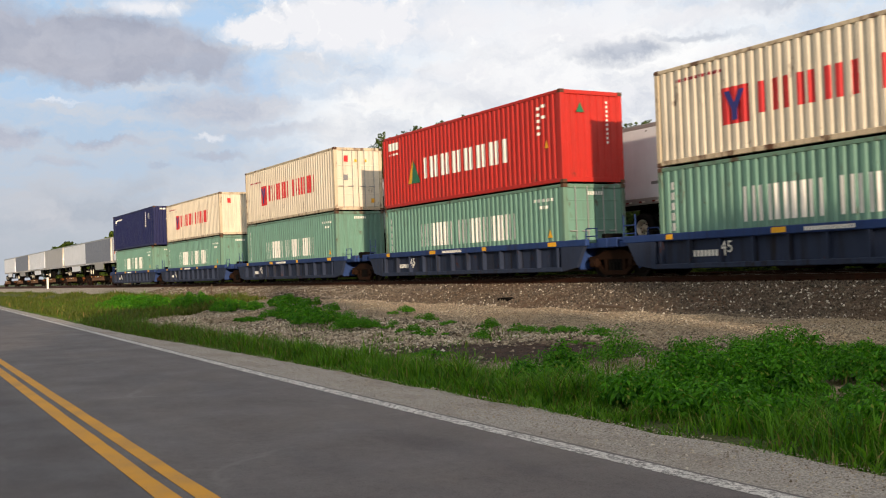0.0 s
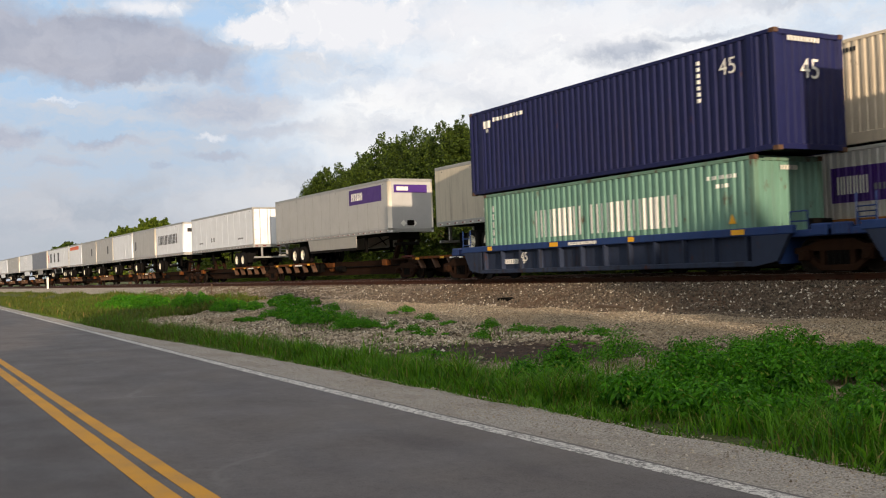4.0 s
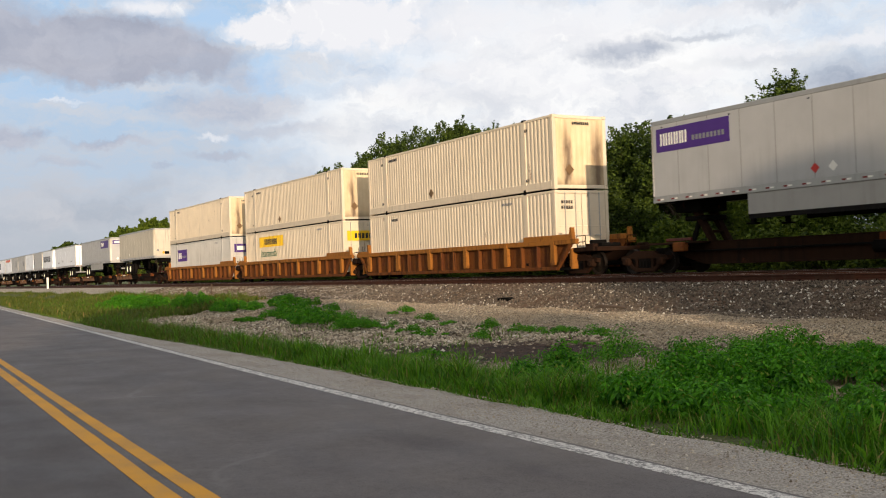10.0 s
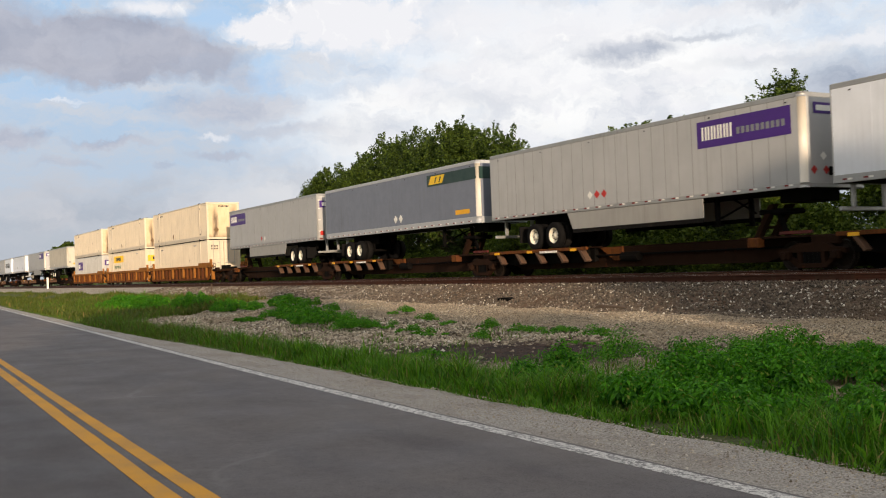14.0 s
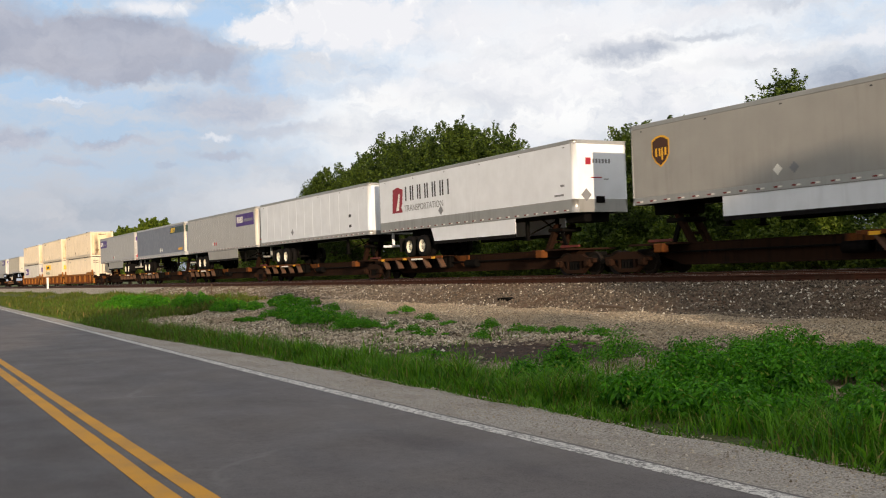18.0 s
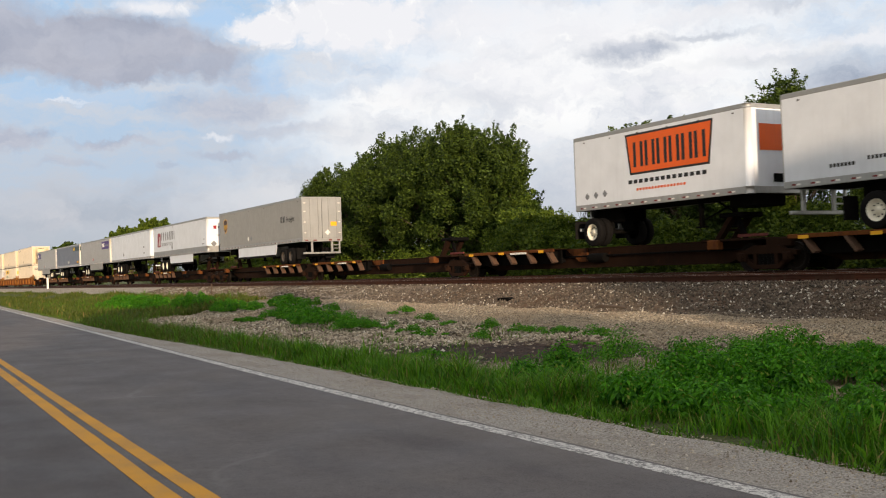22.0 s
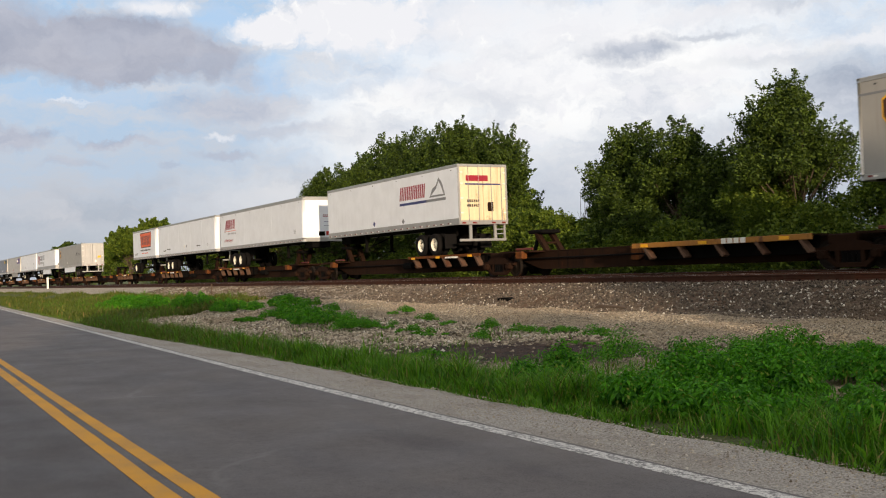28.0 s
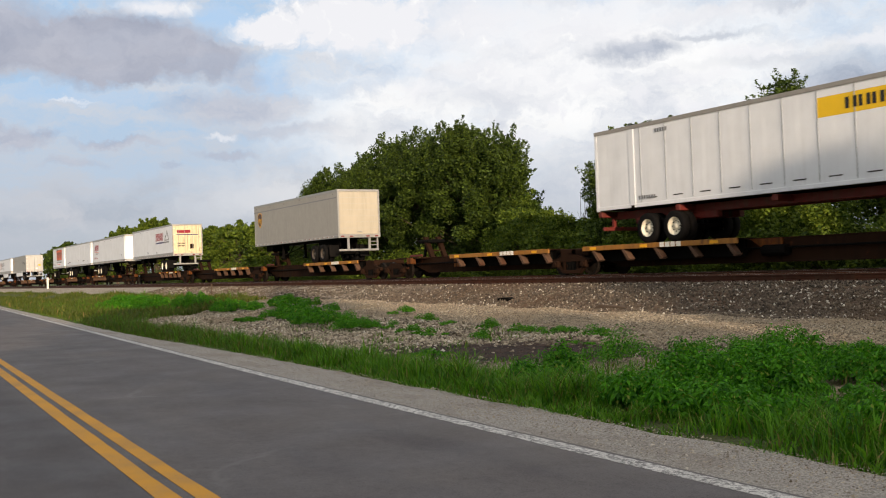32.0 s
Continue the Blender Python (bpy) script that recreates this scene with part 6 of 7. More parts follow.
def mesh_np(name, v, f, mat, parent=None, label=""):
    me = bpy.data.meshes.new(name)
    v, k = np.ascontiguousarray(v, dtype=np.float32).reshape(-1), f.shape[1]
    me.vertices.add(len(v) // 3)
    me.vertices.foreach_set("co", v)
    me.loops.add(f.size)
    me.loops.foreach_set("vertex_index", np.ascontiguousarray(f, dtype=np.int32).reshape(-1))
    me.polygons.add(len(f))
    me.polygons.foreach_set("loop_start", np.arange(0, f.size, k, dtype=np.int32))
    me.update(calc_edges=True)
    me.materials.append(mat)
    ob = new(name, me)
    if parent is not None:
        ob.parent = parent
    return tagged(ob, label)


def leaves_at(p, size, rng, up=0.5, aspect=0.5):
    """Pointed leaves (four corners, folded a little) round the points p."""
    n = len(p)
    nrm = rng.normal(size=(n, 3))
    nrm[:, 2] = np.abs(nrm[:, 2]) + up
    nrm /= np.linalg.norm(nrm, axis=1)[:, None]
    d = np.cross(nrm, rng.normal(size=(n, 3)))
    d /= np.linalg.norm(d, axis=1)[:, None] + 1e-9
    s = np.cross(nrm, d)
    L = (size * rng.uniform(0.6, 1.4, n))[:, None]
    v = np.stack([p - d * L, p + s * L * aspect + nrm * L * 0.12, p + d * L, p - s * L * aspect + nrm * L * 0.12], 1)
    return v


def quads(n):
    return np.arange(4 * n).reshape(n, 4)


def tree(x, y, h, r, seed, label, leaf=0.16, count=9000, mat=None, low=0.12, spray=0.5, name="tree", sparse=1.0):
    """A tapered trunk, limbs and a crown of small leaves in uneven clumps."""
    rng = np.random.default_rng(seed)
    z0 = ground_z(x, y) - 0.1
    t = thing(name, label, "tree", "trees behind the railway")
    t.matrix_basis = pose(x, y, z0)
    clumps = []
    m = int(32 + 10 * r)
    while len(clumps) < m:
        q = rng.uniform(-1, 1, 3)
        k = q[0] ** 2 + q[1] ** 2 + (q[2] * 0.98) ** 2
        if k > 1 or k < 0.16 * rng.random():
            continue
        zz = low * h + (h - low * h) * (q[2] + 1) / 2
        if q[1] < 0.1 and 0.1 < zz / h < 0.62 and rng.random() < 0.55:
            continue
        taper = 1.0 - 0.42 * max(0, (zz / h - 0.45) / 0.55)
        clumps.append((q[0] * r * taper, q[1] * r * 0.9 * taper, zz * 0.88, rng.uniform(0.1, 0.19) * r + 0.35))
    g = Geo()
    top = Vector((rng.normal() * 0.2, rng.normal() * 0.2, h * 0.62))
    g.tube((0, 0, 0), tuple(top * 0.5), 0.035 * h ** 0.9 + 0.04, 8, 0.026 * h ** 0.9 + 0.03)
    g.tube(tuple(top * 0.5), tuple(top), 0.026 * h ** 0.9 + 0.03, 8, 0.03)
    part("trunk", g, BARK, t)
    g = Geo()
    for cx, cy, cz, cr in clumps:
        f = min(0.95, max(0.15, cz / (h * 0.62) * 0.55))
        a = top * f
        g.tube(tuple(a), (cx, cy, cz), 0.05, 5, 0.015)
    tagged(part("branchwork", g, BARK, t), kind="stuff")
    per = max(60, int(count * sparse / m))
    pts = []
    for cx, cy, cz, cr in clumps:
        d = rng.normal(size=(per, 3))
        d /= np.linalg.norm(d, axis=1)[:, None]
        rad = cr * rng.uniform(0.25, 1.08, per) ** 0.6
        p = np.array([cx, cy, cz]) + d * rad[:, None] * np.array([1.2, 1.2, 0.72])
        pts.append(p)
        # sprays of leaves that taper outwards from the clump
        if cz > h * 0.4:
            for _ in range(5):
                ax = np.array([cx / r * 0.9 + rng.normal() * 0.4, cy / r * 0.5 + rng.normal() * 0.35, 0.75])
                ax /= np.linalg.norm(ax)
                k = int(60 * spray + 16)
                s = rng.random(k)
                st = np.array([cx, cy, cz]) + ax * (cr * 0.5)
                pts.append(st + ax * (s * spray * (0.5 + 0.8 * rng.random()))[:, None] + rng.normal(size=(k, 3)) * (0.17 * (1.15 - s))[:, None])
    p = np.concatenate(pts)
    p[:, 2] = np.maximum(p[:, 2], 0.15)
    v = leaves_at(p, leaf, rng, 0.35, 0.48)
    tagged(mesh_np("crown", v, quads(len(p)), mat or LEAF, t), kind="stuff")
    return t


tall = "tall leafy green tree with feathery branch tips"
bushy = "dense dark green tree standing behind the tracks"
for i, (x, y, h, r, n, lab, lf, sp, low) in enumerate([
        (-77.8, 33.4, 9.4, 3.3, 6500, bushy, 0.15, 0.7, 0.1), (-74.6, 33.0, 10.4, 4.1, 7500, bushy, 0.15, 0.6, 0.03), (-69.8, 33.0, 11.0, 4.3, 8500, bushy, 0.15, 0.7, 0.03),
        (-65.0, 33.0, 11.6, 4.3, 9500, tall, 0.15, 0.8, 0.03), (-60.9, 33.4, 12.4, 4.0, 9500, tall, 0.15, 1.0, 0.03), (-56.6, 32.6, 10.7, 4.0, 9500, bushy, 0.15, 0.7, 0.03),
        (-52.8, 32.4, 10.6, 3.5, 9500, tall, 0.15, 0.9, 0.03), (-49.7, 32.6, 9.2, 2.5, 7000, tall, 0.15, 1.4, 0.03), (-47.4, 33.0, 5.6, 1.8, 4200, bushy, 0.14, 0.6, 0.03),
        (-40.4, 33.0, 4.8, 1.7, 3600, bushy, 0.13, 0.6, 0.03), (-37.3, 32.2, 8.1, 2.9, 7500, bushy, 0.13, 0.8, 0.03), (-34.1, 32.2, 7.8, 2.8, 7000, tall, 0.13, 0.7, 0.03),
        (-31.6, 32.8, 6.6, 2.4, 5000, bushy, 0.13, 0.6, 0.03), (-27.6, 32.0, 8.5, 2.6, 8500, tall, 0.12, 0.9, 0.12), (-28.6, 31.2, 4.6, 2.2, 4500, bushy, 0.12, 0.5, 0.03),
        (-23.6, 32.6, 4.7, 2.0, 4500, bushy, 0.12, 0.6, 0.03), (-20.6, 32.0, 5.2, 2.2, 5000, bushy, 0.12, 0.6, 0.03)]):
    tree(x, y, h, r, 20 + i, lab, lf * 0.6, int(n * 6.0), LEAF2 if h < 5.8 else LEAF, low, sp)
for i, (x, y, h, r, n) in enumerate([(-45.4, 30.5, 4.4, 1.7, 9000), (-43.2, 30.3, 4.3, 1.7, 9000), (-40.9, 30.1, 4.0, 1.7, 9000), (-38.6, 29.8, 3.0, 1.6, 7000), (-34.8, 29.6, 2.6, 1.6, 7000), (-31.4, 29.6, 2.9, 1.6, 7000), (-24.6, 29.8, 3.0, 1.5, 7000), (-86.0, 33.0, 6.4, 3.4, 4200), (-92.0, 33.5, 7.0, 3.4, 4200), (-98.5, 33.0, 7.2, 3.6, 4200), (-105.0, 33.0, 7.0, 3.6, 4000),
                                     (-112.0, 33.6, 7.2, 3.6, 4000)]):
    tree(x, y, h, r, 60 + i, "sunlit green bushy tree in the hedgerow", 0.17 if x < -60 else 0.085, n, LEAF2, 0.04, 0.4)
for i, (x, y, h, r, n) in enumerate([(-171.0, 36.5, 8.8, 3.4, 1500), (-160.0, 36.0, 10.0, 4.0, 1500), (-147.0, 37.0, 10.4, 3.6, 1700)]):
    tree(x, y, h, r, 80 + i, "distant pale green tree with thin crown", 0.24, n, LEAF2, 0.2, 1.2)
for i, (x, y, h, r, n) in enumerate([(-300.0, 50.0, 12.2, 9.0, 2600), (-282.0, 49.0, 12.6, 9.0, 2600), (-268.0, 50.0, 9.4, 8.0, 2200)]):
    tree(x, y, h, r, 90 + i, "distant rounded dark green tree", 0.4, n, LEAF, 0.1, 0.6)
# a bare, dry bush among the shrubs
def dry_bush():
    rng = random.Random(5)
    t = thing("dry_bush", "bare grey-brown twigs of a dry bush", "bush")
    t.matrix_basis = pose(-42.8, 34.0, ground_z(-42.8, 34.0))
    g = Geo()
    for i in range(46):
        a, l = rng.uniform(0, 6.28), rng.uniform(3.4, 5.2)
        b = Vector((math.cos(a) * rng.uniform(0, 0.9), math.sin(a) * 0.6, l * 0.6))
        e = b + Vector((rng.uniform(-0.6, 0.6), rng.uniform(-0.4, 0.4), l * 0.4))
        g.tube((0, 0, 0), tuple(b), 0.03, 4, 0.018)
        g.tube(tuple(b), tuple(e), 0.018, 4, 0.006)
    part("twigs", g, BARK, t)


dry_bush()
# unseen trees added beyond the view, towards the low sun, to cast shade
for i, (x, y, h, r) in enumerate([(35.0, 10.8, 13.2, 2.9), (37.0, 14.6, 14.6, 3.2), (34.0, 12.4, 10.5, 2.8), (33.0, 4.3, 10.6, 2.5), (34.6, 8.0, 13.6, 2.3), (36.0, 9.4, 13.0, 2.6), (80.0, -6.0, 15.5, 4.5), (52.0, -10.0, 16.6, 4.6), (53.0, -16.5, 17.4, 4.8), (52.0, -24.5, 18.6, 4.8), (54.0, -32.5, 19.0, 4.8), (52.0, -40.5, 18.4, 4.6), (46.0, -12.5, 11.5, 4.2), (45.0, -20.0, 12.0, 4.2), (51.0, -5.4, 12.0, 3.0), (50.5, -13.2, 17.5, 3.6), (47.0, -1.4, 9.4, 3.0)]):
    tree(x, y, h, r, 110 + i, "unseen tree added to shade the train and verge", 0.34, 5200, LEAF, 0.08, 0.6)


def undergrowth():
    """Shrubs and tall weeds along the far foot of the embankment."""
    rng = np.random.default_rng(7)
    n = 74000
    x = -18 - 105 * rng.random(n) ** 1.6
    y = 28.6 + 3.6 * rng.random(n)
    crest = np.array([1.8 + 1.5 * (noise.noise(Vector((a * 0.35, b * 0.4, 0))) + 0.6 * noise.noise(Vector((a * 1.1, b, 3)))) for a, b in zip(x, y)])
    z = 0.42 + np.maximum(0.25, crest + 0.5 * (y - 29) / 3) * rng.random(n) ** 0.7
    p = np.stack([x, y, z], 1)
    v = leaves_at(p, 0.1, rng, 0.6, 0.45)
    ob = mesh_np("undergrowth", v, quads(n), LEAF2)
    tagged(ob, "tangle of green shrubs and weeds behind the tracks", "shrubs", kind="stuff")


undergrowth()
PATCHES = [(-57.5, 12.6, 4.0, 1.3, 0.7), (-52.5, 12.6, 3.2, 1.0, 0.7), (-46.9, 13.3, 2.8, 0.9, 0.66), (-40.8, 13.4, 2.8, 0.6, 0.46), (-38.0, 14.5, 1.2, 0.6, 0.42), (-34.8, 14.3, 0.55, 0.45, 0.46),
           (-32.5, 12.6, 1.7, 0.6, 0.5), (-30.4, 12.3, 1.1, 0.5, 0.46), (-28.5, 12.0, 1.5, 0.6, 0.52), (-24.6, 11.3, 0.75, 0.55, 0.52), (-25.8, 11.7, 0.7, 0.45, 0.46), (-24.0, 11.9, 0.5, 0.4, 0.34), (-33.5, 11.4, 0.9, 0.5, 0.2),
           (-27.0, 14.0, 0.42, 0.35, 0.28), (-32.0, 13.8, 0.5, 0.4, 0.32), (-23.9, 13.2, 0.34, 0.3, 0.36), (-19.9, 12.7, 0.4, 0.4, 0.28), (-18.4, 12.6, 0.24, 0.24, 0.24), (-22.2, 13.0, 0.32, 0.26, 0.24), (-18.7, 11.6, 0.45, 0.3, 0.2),
           (-17.6, 12.75, 0.75, 0.34, 0.22), (-16.5, 12.85, 0.7, 0.34, 0.22), (-22.0, 11.7, 0.6, 0.3, 0.18), (-20.8, 11.6, 0.7, 0.28, 0.16), (-12.35, 10.35, 0.62, 0.45, 0.52), (-12.9, 10.2, 0.4, 0.34, 0.36),
           (-16.8, 9.4, 0.8, 0.25, 0.12), (-11.3, 12.2, 0.5, 0.4, 0.3), (-12.2, 12.3, 0.5, 0.4, 0.3), (-10.6, 11.7, 0.7, 0.6, 0.5), (-19.0, 12.9, 0.4, 0.25, 0.16), (-15.2, 11.9, 0.5, 0.22, 0.14)]
BARE = [(-12.3, 9.15, 1.15, 0.26), (-12.9, 11.6, 0.4, 0.45), (-10.75, 10.55, 0.68, 0.34), (-11.3, 11.3, 0.4, 0.3)]


def inside(x, y, a):
    return ((x - a[0]) / a[2]) ** 2 + ((y - a[1]) / a[3]) ** 2 < 1.0 + 0.7 * noise.noise(Vector((x * 1.7, y * 1.7, 9.0)))


def blades(p, h, rng, lean=0.35, width=0.007):
    """Bent blades of grass, five corners each."""
    n = len(p)
    a = rng.uniform(0, 2 * np.pi, n)
    d = np.stack([np.cos(a), np.sin(a), np.zeros(n)], 1)
    s = np.stack([-np.sin(a), np.cos(a), np.zeros(n)], 1) * (width * rng.uniform(0.7, 1.5, n))[:, None]
    up = np.array([0, 0, 1.0])
    l1 = (lean * rng.uniform(0.1, 1.0, n) * h)[:, None]
    mid = p + up * (h * 0.55)[:, None] + d * l1 * 0.35
    tip = p + up * (h * rng.uniform(0.8, 1.0, n))[:, None] + d * l1 * 1.25
    v = np.stack([p - s, p + s, mid + s * 0.8, mid - s * 0.8, tip + s * 0.1, tip - s * 0.1], 1)
    k = np.arange(n)[:, None] * 6
    f = np.concatenate([k + np.array([0, 1, 2, 3]), k + np.array([3, 2, 4, 5])], 0)
    return v, f


def fronds(c, r, h, n, rng, size, sag=0.5):
    """Leaves on the outer shell of one leafy plant at c, facing outwards."""
    az = rng.uniform(0, 2 * np.pi, n)
    th = np.arccos(rng.uniform(-0.15, 1.0, n))
    out = np.stack([np.sin(th) * np.cos(az), np.sin(th) * np.sin(az), np.cos(th)], 1)
    u = rng.uniform(0.6, 1.1, n)[:, None]
    p = np.array(c) + np.array([0, 0, 0.4 * h]) + out * u * np.array([r, r, 0.6 * h])
    nrm = out + rng.normal(size=(n, 3)) * 0.45 + np.array([0, 0, 0.5])
    nrm /= np.linalg.norm(nrm, axis=1)[:, None]
    d = np.stack([np.cos(az), np.sin(az), -sag * np.sin(th)], 1) + rng.normal(size=(n, 3)) * 0.4
    d -= nrm * (d * nrm).sum(1)[:, None]
    d /= np.linalg.norm(d, axis=1)[:, None] + 1e-9
    s = np.cross(nrm, d)
    L = (size * rng.uniform(0.6, 1.4, n))[:, None]
    return np.stack([p - d * L, p + s * L * 0.48 + nrm * L * 0.1, p + d * L - nrm * L * 0.25, p - s * L * 0.48 + nrm * L * 0.1], 1)


def verge():
    rng = np.random.default_rng(11)
    pts, hs = [], []
    # tall grass along the shoulder
    for _ in range(100000):
        x = -3.0 - 75 * rng.random() ** 1.7
        e = edge_line(x) + 1.12 - 0.5 * step(-16, -34, x)
        w = 1.5 + 0.55 * noise.noise(Vector((x * 0.33, 4, 0))) + 0.2 * step(-13, -9, x) + 6.5 * step(-39, -47, x)
        u = rng.random() ** 1.1
        y = e + w * u
        tuft = noise.noise(Vector((x * 1.9, y * 2.2, 5.0)))
        if y > 16.3 or any(inside(x, y, b) for b in BARE) or (x > -8 and rng.random() < 0.6) or rng.random() < 0.3 * (u > 0.7) - tuft * 1.3:
            continue
        k = 0.8 + 0.5 * noise.noise(Vector((x * 0.55, y * 0.8, 2.0))) + 1.0 * tuft
        pts.append((x, y, ground_z(x, y) - 0.04))
        hs.append(max(0.06, (0.12 + 0.27 * min(1.0, u * 3.2)) * k) * rng.uniform(0.45, 1.2))
    # thin low grass on the bank and between the stones
    for _ in range(16000):
        x, y = -4.0 - 26 * rng.random() ** 1.3, 7.4 + 5.6 * rng.random()
        if noise.noise(Vector((x * 0.8, y * 1.3, 8.0))) < 0.12 + 0.1 * step(-10, -14, x) or y > 12.6 or any(inside(x, y, b) for b in BARE):
            continue
        pts.append((x, y, ground_z(x, y) - 0.02))
        hs.append(rng.uniform(0.05, 0.2))
    p, h = np.array(pts), np.array(hs)
    dry = rng.random(len(p)) < np.array([0.15 + 0.6 * step(-14, -30, a) for a in p[:, 0]])
    v, f = blades(p[~dry], h[~dry], rng, 0.9, 0.008)
    tagged(mesh_np("grass", v, f, GRASS), "tall bright green grass along the road's edge", "grass", kind="stuff")
    v, f = blades(p[dry], h[dry] * 0.9, rng, 0.9, 0.008)
    tagged(mesh_np("grass", v, f, MEADOW), "olive and half-dry grass along the road's edge", "grass", kind="stuff")
    # the far meadow strip on the left
    n = 26000
    x = -43 - 107 * rng.random(n) ** 1.3
    y = np.array([edge_line(a) + 1.0 for a in x]) + (15.8 - np.array([edge_line(a) + 1.0 for a in x])) * rng.random(n)
    z = np.array([ground_z(a, b) for a, b in zip(x, y)]) - 0.03
    tall_bits = np.array([0.8 + 0.9 * noise.noise(Vector((a * 0.2, b * 0.5, 1.0))) for a, b in zip(x, y)])
    v, f = blades(np.stack([x, y, z], 1), (0.2 + 0.25 * rng.random(n)) * np.maximum(0.3, tall_bits), rng, 0.6, 0.03)
    tagged(mesh_np("grass", v, f, MEADOW), "sunlit green grass strip below the embankment", "grass", kind="stuff")
    # leafy weeds: plants of the dense bank and of the scattered clumps on the gravel
    vs = []
    for _ in range(3400):
        x, y = -4.0 - 8.2 * rng.random(), 7.2 + 6.0 * rng.random()
        lim = 12.0 + 0.5 * noise.noise(Vector((x * 0.8, 5, 0))) - 3.0 * step(-9.9, -11.2, x)
        lo = edge_line(x) + 1.15 + 1.2 * step(-7.2, -10.5, x)
        k = noise.noise(Vector((x * 0.75, y * 0.75, 7.0)))
        k2 = noise.noise(Vector((x * 2.1, y * 2.1, 3.0)))
        if y > lim or y < lo or any(inside(x, y, b) for b in BARE) or k + 0.8 * k2 < -0.16 + 0.3 * step(-9.8, -10.8, x):
            continue
        hh = min(0.5, max(0.08, 0.26 + 0.5 * k + 0.34 * k2)) * rng.uniform(0.7, 1.2)
        r = rng.uniform(0.09, 0.2) * (0.6 + hh)
        vs.append(fronds((x, y, ground_z(x, y)), r, hh, int(50 + 1150 * r * max(r, hh)), rng, rng.uniform(0.02, 0.038)))
    for a in PATCHES:
        n = max(6, int(16 * a[2] * a[3] / (0.24 + 0.14 * a[4])))
        for _ in range(n):
            x, y = a[0] + rng.uniform(-1.1, 1.1) * a[2], a[1] + rng.uniform(-1.1, 1.1) * a[3]
            if inside(x, y, a):
                q = max(0.3, 1 - ((x - a[0]) / a[2]) ** 2 - ((y - a[1]) / a[3]) ** 2) ** 0.5
                hh = a[4] * q * rng.uniform(0.6, 1.25)
                r = rng.uniform(0.12, 0.24) * (0.7 + hh)
                far = step(-18, -40, x)
                vs.append(fronds((x, y, ground_z(x, y)), r, hh, int(70 + 1900 * r * max(r, hh) * (1 - 0.4 * far)), rng, 0.02 + 0.024 * far))
    v = np.concatenate(vs)
    tagged(mesh_np("weeds", v, quads(len(v)), WEED), "low leafy green weeds growing on gravel", "weeds", kind="stuff")


verge()


# ---- loose stones, scrap, posts ----
def stone_material(name, dark, light, tint):
    mat, nt, sh = material(name)
    r = nt.nodes.new("ShaderNodeNewGeometry").outputs["Random Per Island"]
    col = mixc(nt, ramp(nt, r, 0.0, 0.9), lin(*dark), lin(*light))
    col = mixc(nt, ramp(nt, r, 0.94, 0.96), col, lin(214, 206, 192))
    col = mixc(nt, ramp(nt, spread(nt, 0.3, 3), 0.45, 0.65, 0.0, 0.4), col, lin(*tint))
    nt.links.new(col, sh.inputs["Base Color"])
    sh.inputs["Roughness"].default_value = 0.9
    return mat


def stones():
    rng = np.random.default_rng(3)
    base = np.array([[1, 0, 0], [-1, 0, 0], [0, 1, 0], [0, -1, 0], [0, 0, 1], [0, 0, -1]], float)
    tri = np.array([[0, 2, 4], [2, 1, 4], [1, 3, 4], [3, 0, 4], [2, 0, 5], [1, 2, 5], [3, 1, 5], [0, 3, 5]])
    for name, n, y0, y1, s0, s1, lab in (("ballast_stones", 30000, 16.3, 18.6, 0.018, 0.042, "grey and rusty broken ballast stones"), ("gravel_stones", 66000, 8.6, 16.5, 0.010, 0.026, "pale loose gravel stones"),
                                       ("rubble_stones", 15000, 8.3, 13.4, 0.025, 0.06, "coarse pale rubble stones scattered among weeds")):
        x = -9 - 62 * rng.random(n) ** 1.5 if s1 < 0.05 else -15 - 28 * rng.random(n)
        y = y0 + (y1 - y0) * rng.random(n)
        z = np.array([ground_z(a, b) for a, b in zip(x, y)])
        zz = np.array([0.07 * noise.noise(Vector((a * 0.7, b * 0.7, 0.0))) + 0.035 * noise.noise(Vector((a * 2.3, b * 2.3, 4.0))) if b < 18.2 else 0.0 for a, b in zip(x, y)])
        if y0 < 15:
            ca, sa = math.cos(0.34), math.sin(0.34)
            u, w = (x + 16.0) * ca + (y - 10.4) * sa, (y - 10.4) * ca - (x + 16.0) * sa
            keep = (u / 3.2) ** 2 + (w / 1.3) ** 2 > 1.0 + rng.normal(size=len(x)) * 0.45
            x, y, z, zz, n = x[keep], y[keep], z[keep], zz[keep], int(keep.sum())
        s = rng.uniform(s0, s1, n)
        v = base[None] * (s[:, None, None] * rng.uniform(0.6, 1.3, (n, 6, 1))) + rng.normal(size=(n, 6, 3)) * (s * 0.22)[:, None, None]
        v[:, :, 2] *= 0.95 if y0 > 15 else 0.7
        v = v + np.stack([x, y, z + zz + s * 0.25], 1)[:, None, :]
        f = (tri[None] + (np.arange(n) * 6)[:, None, None]).reshape(-1, 3)
        tagged(mesh_np(name, v, f, STONE if y0 > 15 else PALE_STONE), lab, "stones", kind="stuff")


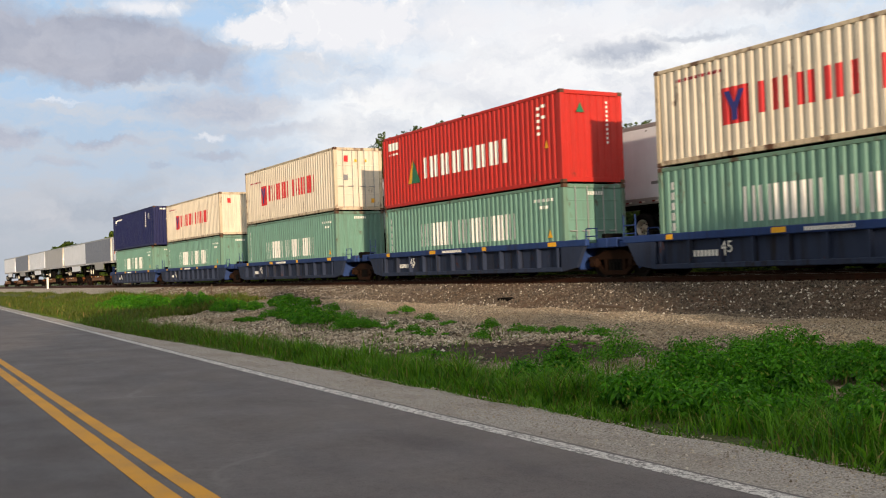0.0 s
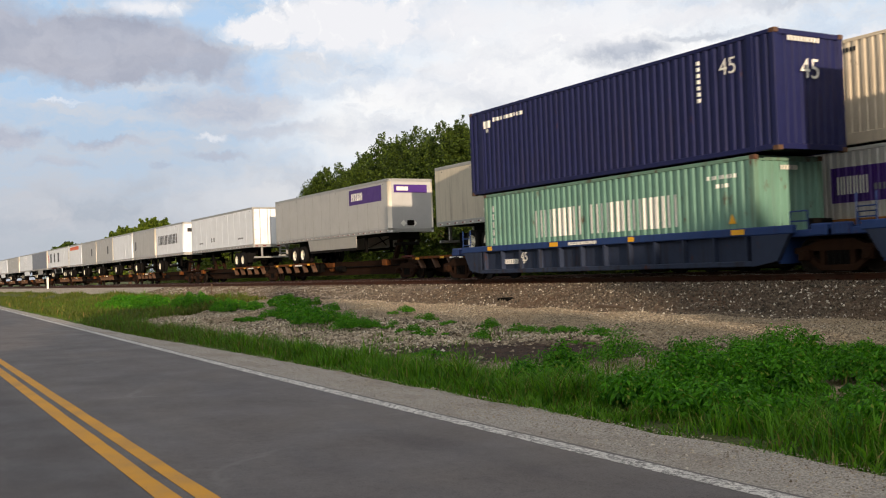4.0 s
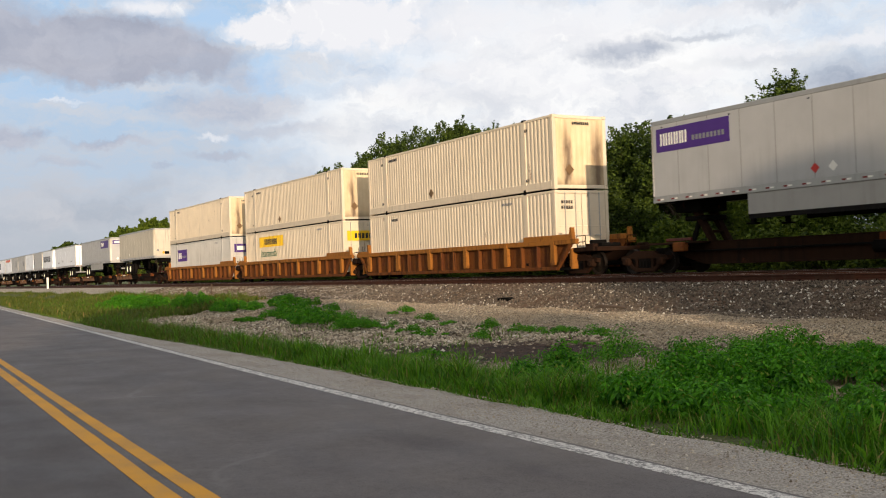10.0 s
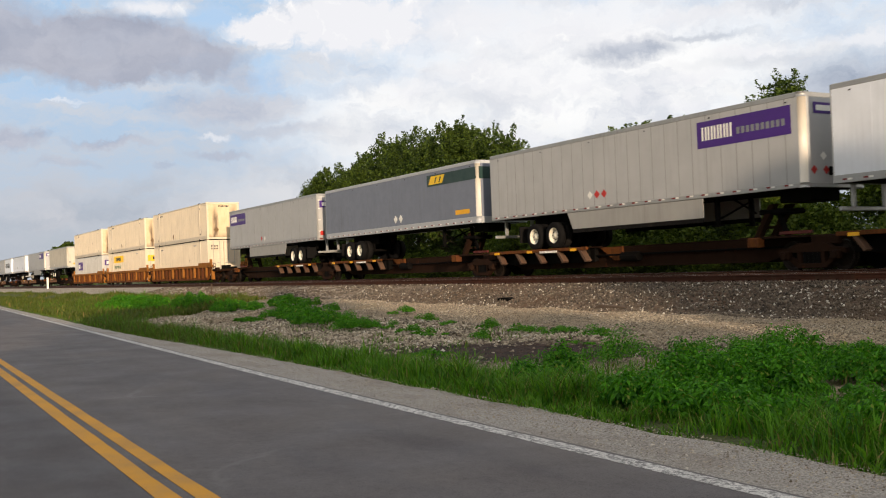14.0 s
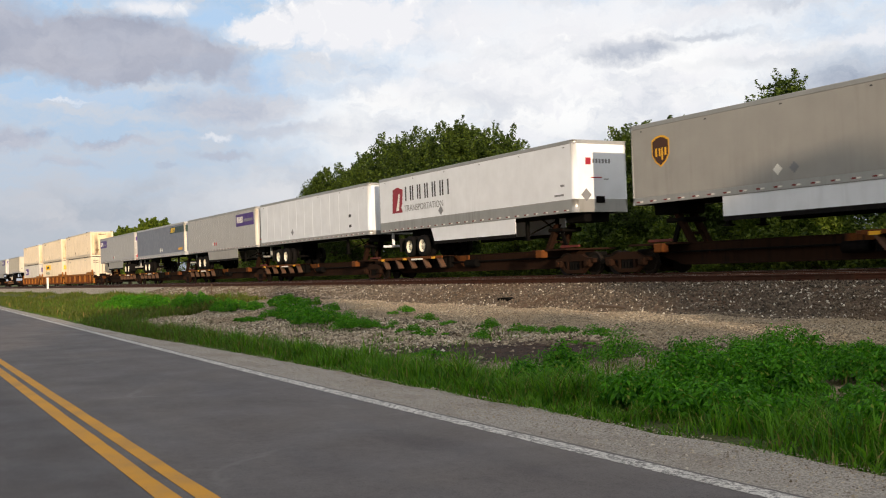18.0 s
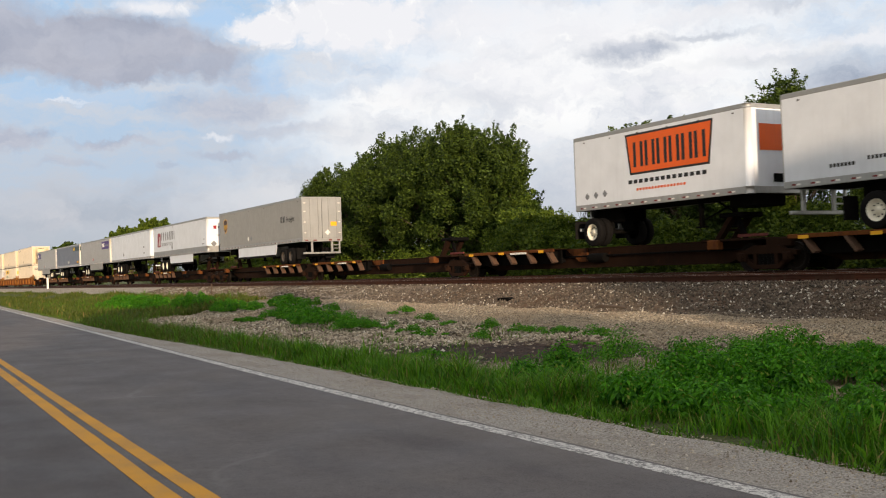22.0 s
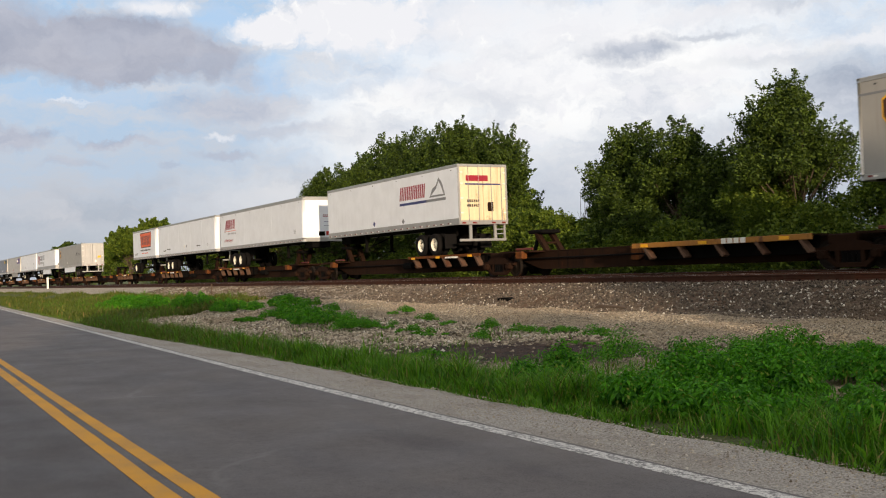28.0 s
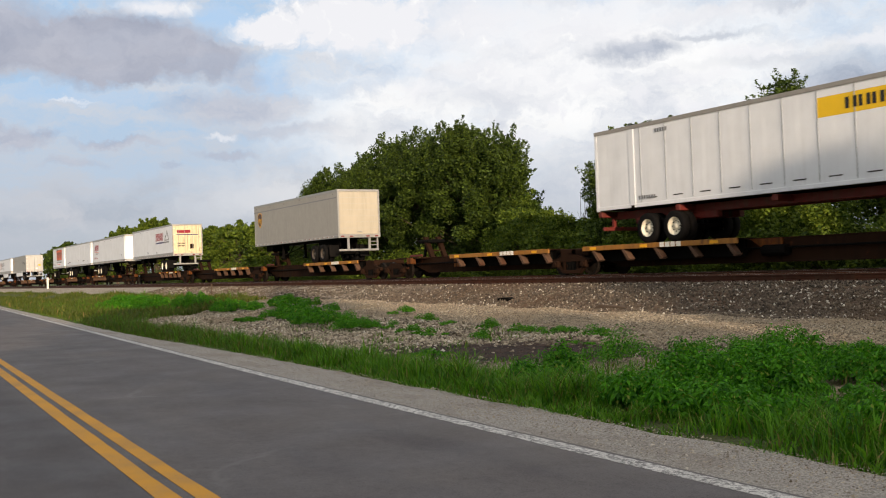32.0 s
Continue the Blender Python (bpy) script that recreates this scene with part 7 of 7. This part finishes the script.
def shoulder_grit():
    """Small stones and crumbs of asphalt strewn over the shoulder."""
    rng = np.random.default_rng(8)
    n = 9000
    x = -3.0 - 26 * rng.random(n) ** 1.6
    y = np.array([edge_line(a) for a in x]) + 0.18 + 1.1 * rng.random(n) ** 0.6
    base = np.array([[1, 0, 0], [-0.5, 0.85, 0], [-0.5, -0.85, 0], [0, 0, 0.8]], float)
    s = rng.uniform(0.004, 0.013, n) * (1 + 0.8 * (rng.random(n) > 0.97))
    v = base[None] * s[:, None, None] * rng.uniform(0.6, 1.3, (n, 4, 1)) + rng.normal(size=(n, 4, 3)) * (s * 0.15)[:, None, None]
    v = v + np.stack([x, y, np.full(n, -0.011)], 1)[:, None, :]
    f = (np.array([[0, 1, 3], [1, 2, 3], [2, 0, 3]])[None] + (np.arange(n) * 4)[:, None, None]).reshape(-1, 3)
    tagged(mesh_np("grit", v, f, PALE_STONE), "small loose stones strewn over the shoulder", "stones", kind="stuff")


STONE = stone_material("ballast_stone", (50, 44, 38), (122, 109, 93), (98, 75, 54))
PALE_STONE = stone_material("pale_gravel_stone", (72, 62, 50), (206, 192, 168), (140, 118, 92))
stones()
shoulder_grit()


def on_ground(name, lab, cat, x, y, g, mat, turn=0.0, sink=0.03):
    ob = part(name, g, mat)
    ob.matrix_basis = pose(x, y, ground_z(x, y) - sink, 0, 0, turn)
    return tagged(ob, lab, cat)


on_ground("steel_scrap", "dark rusty steel scrap lying on the ballast", "scrap", -25.7, 16.95, Geo().prism([(-0.3, 0), (0.26, 0), (0.32, 0.07), (0.18, 0.12), (-0.24, 0.1)], -0.1, 0.1), M["dark_steel"], 6)
on_ground("old_sleeper", "dark broken sleeper half buried beside the ballast", "sleeper", -19.9, 16.75, Geo().prism([(-1.1, 0.0), (1.05, 0.0), (1.15, 0.03), (0.5, 0.06), (0.2, 0.02), (-0.2, 0.05), (-0.9, 0.075)], -0.07, 0.07), TIMBER, 5)
on_ground("driftwood", "dry grey stick lying among weeds", "wood", -10.75, 10.55, Geo().tube((-0.5, 0, 0.06), (0.45, 0.08, 0.1), 0.04, 7, 0.02), TIMBER, 10, 0)
st = on_ground("wooden_stake", "thin dark wooden stake standing in the verge", "stake", -55.0, 16.8, Geo().tube((0, 0, 0), (0.02, 0, 0.62), 0.05, 6, 0.04), TIMBER)
po = thing("marker_post", "white trackside marker post with a small box", "post")
po.matrix_basis = pose(-122.0, 18.3, ground_z(-122.0, 18.3) - 0.05)
part("pole", Geo().box(-0.14, 0.14, -0.1, 0.1, 0, 1.22, 0.02), M["post"], po)
part("cap", Geo().box(-0.18, 0.18, -0.14, 0.14, 1.2, 1.3, 0.02), M["post"], po)


# ---- movement ----
def far_shift(t):
    u = t - 16.0
    return -11.3258 * u - 0.020884 * u * u + 0.00010174 * u ** 3


def motions():
    far_rows = [2.0 * k for k in range(17)]
    near_rows = [4.0 * k for k in range(9)]
    for ob, x, y, z, train in MOVERS:
        if train == "far":
            walk(ob, [(t, pose(x + far_shift(t), y, z)) for t in far_rows])
        else:
            walk(ob, [(t, pose(x + 14.564 * t, y, z)) for t in near_rows])
    walk(backdrop, [(0.0, pose(0, 0, 0, 0, 0, 0.0)), (16.0, pose(0, 0, 0, 0, 0, -0.32)), (32.0, pose(0, 0, 0, 0, 0, -0.64))])


motions()
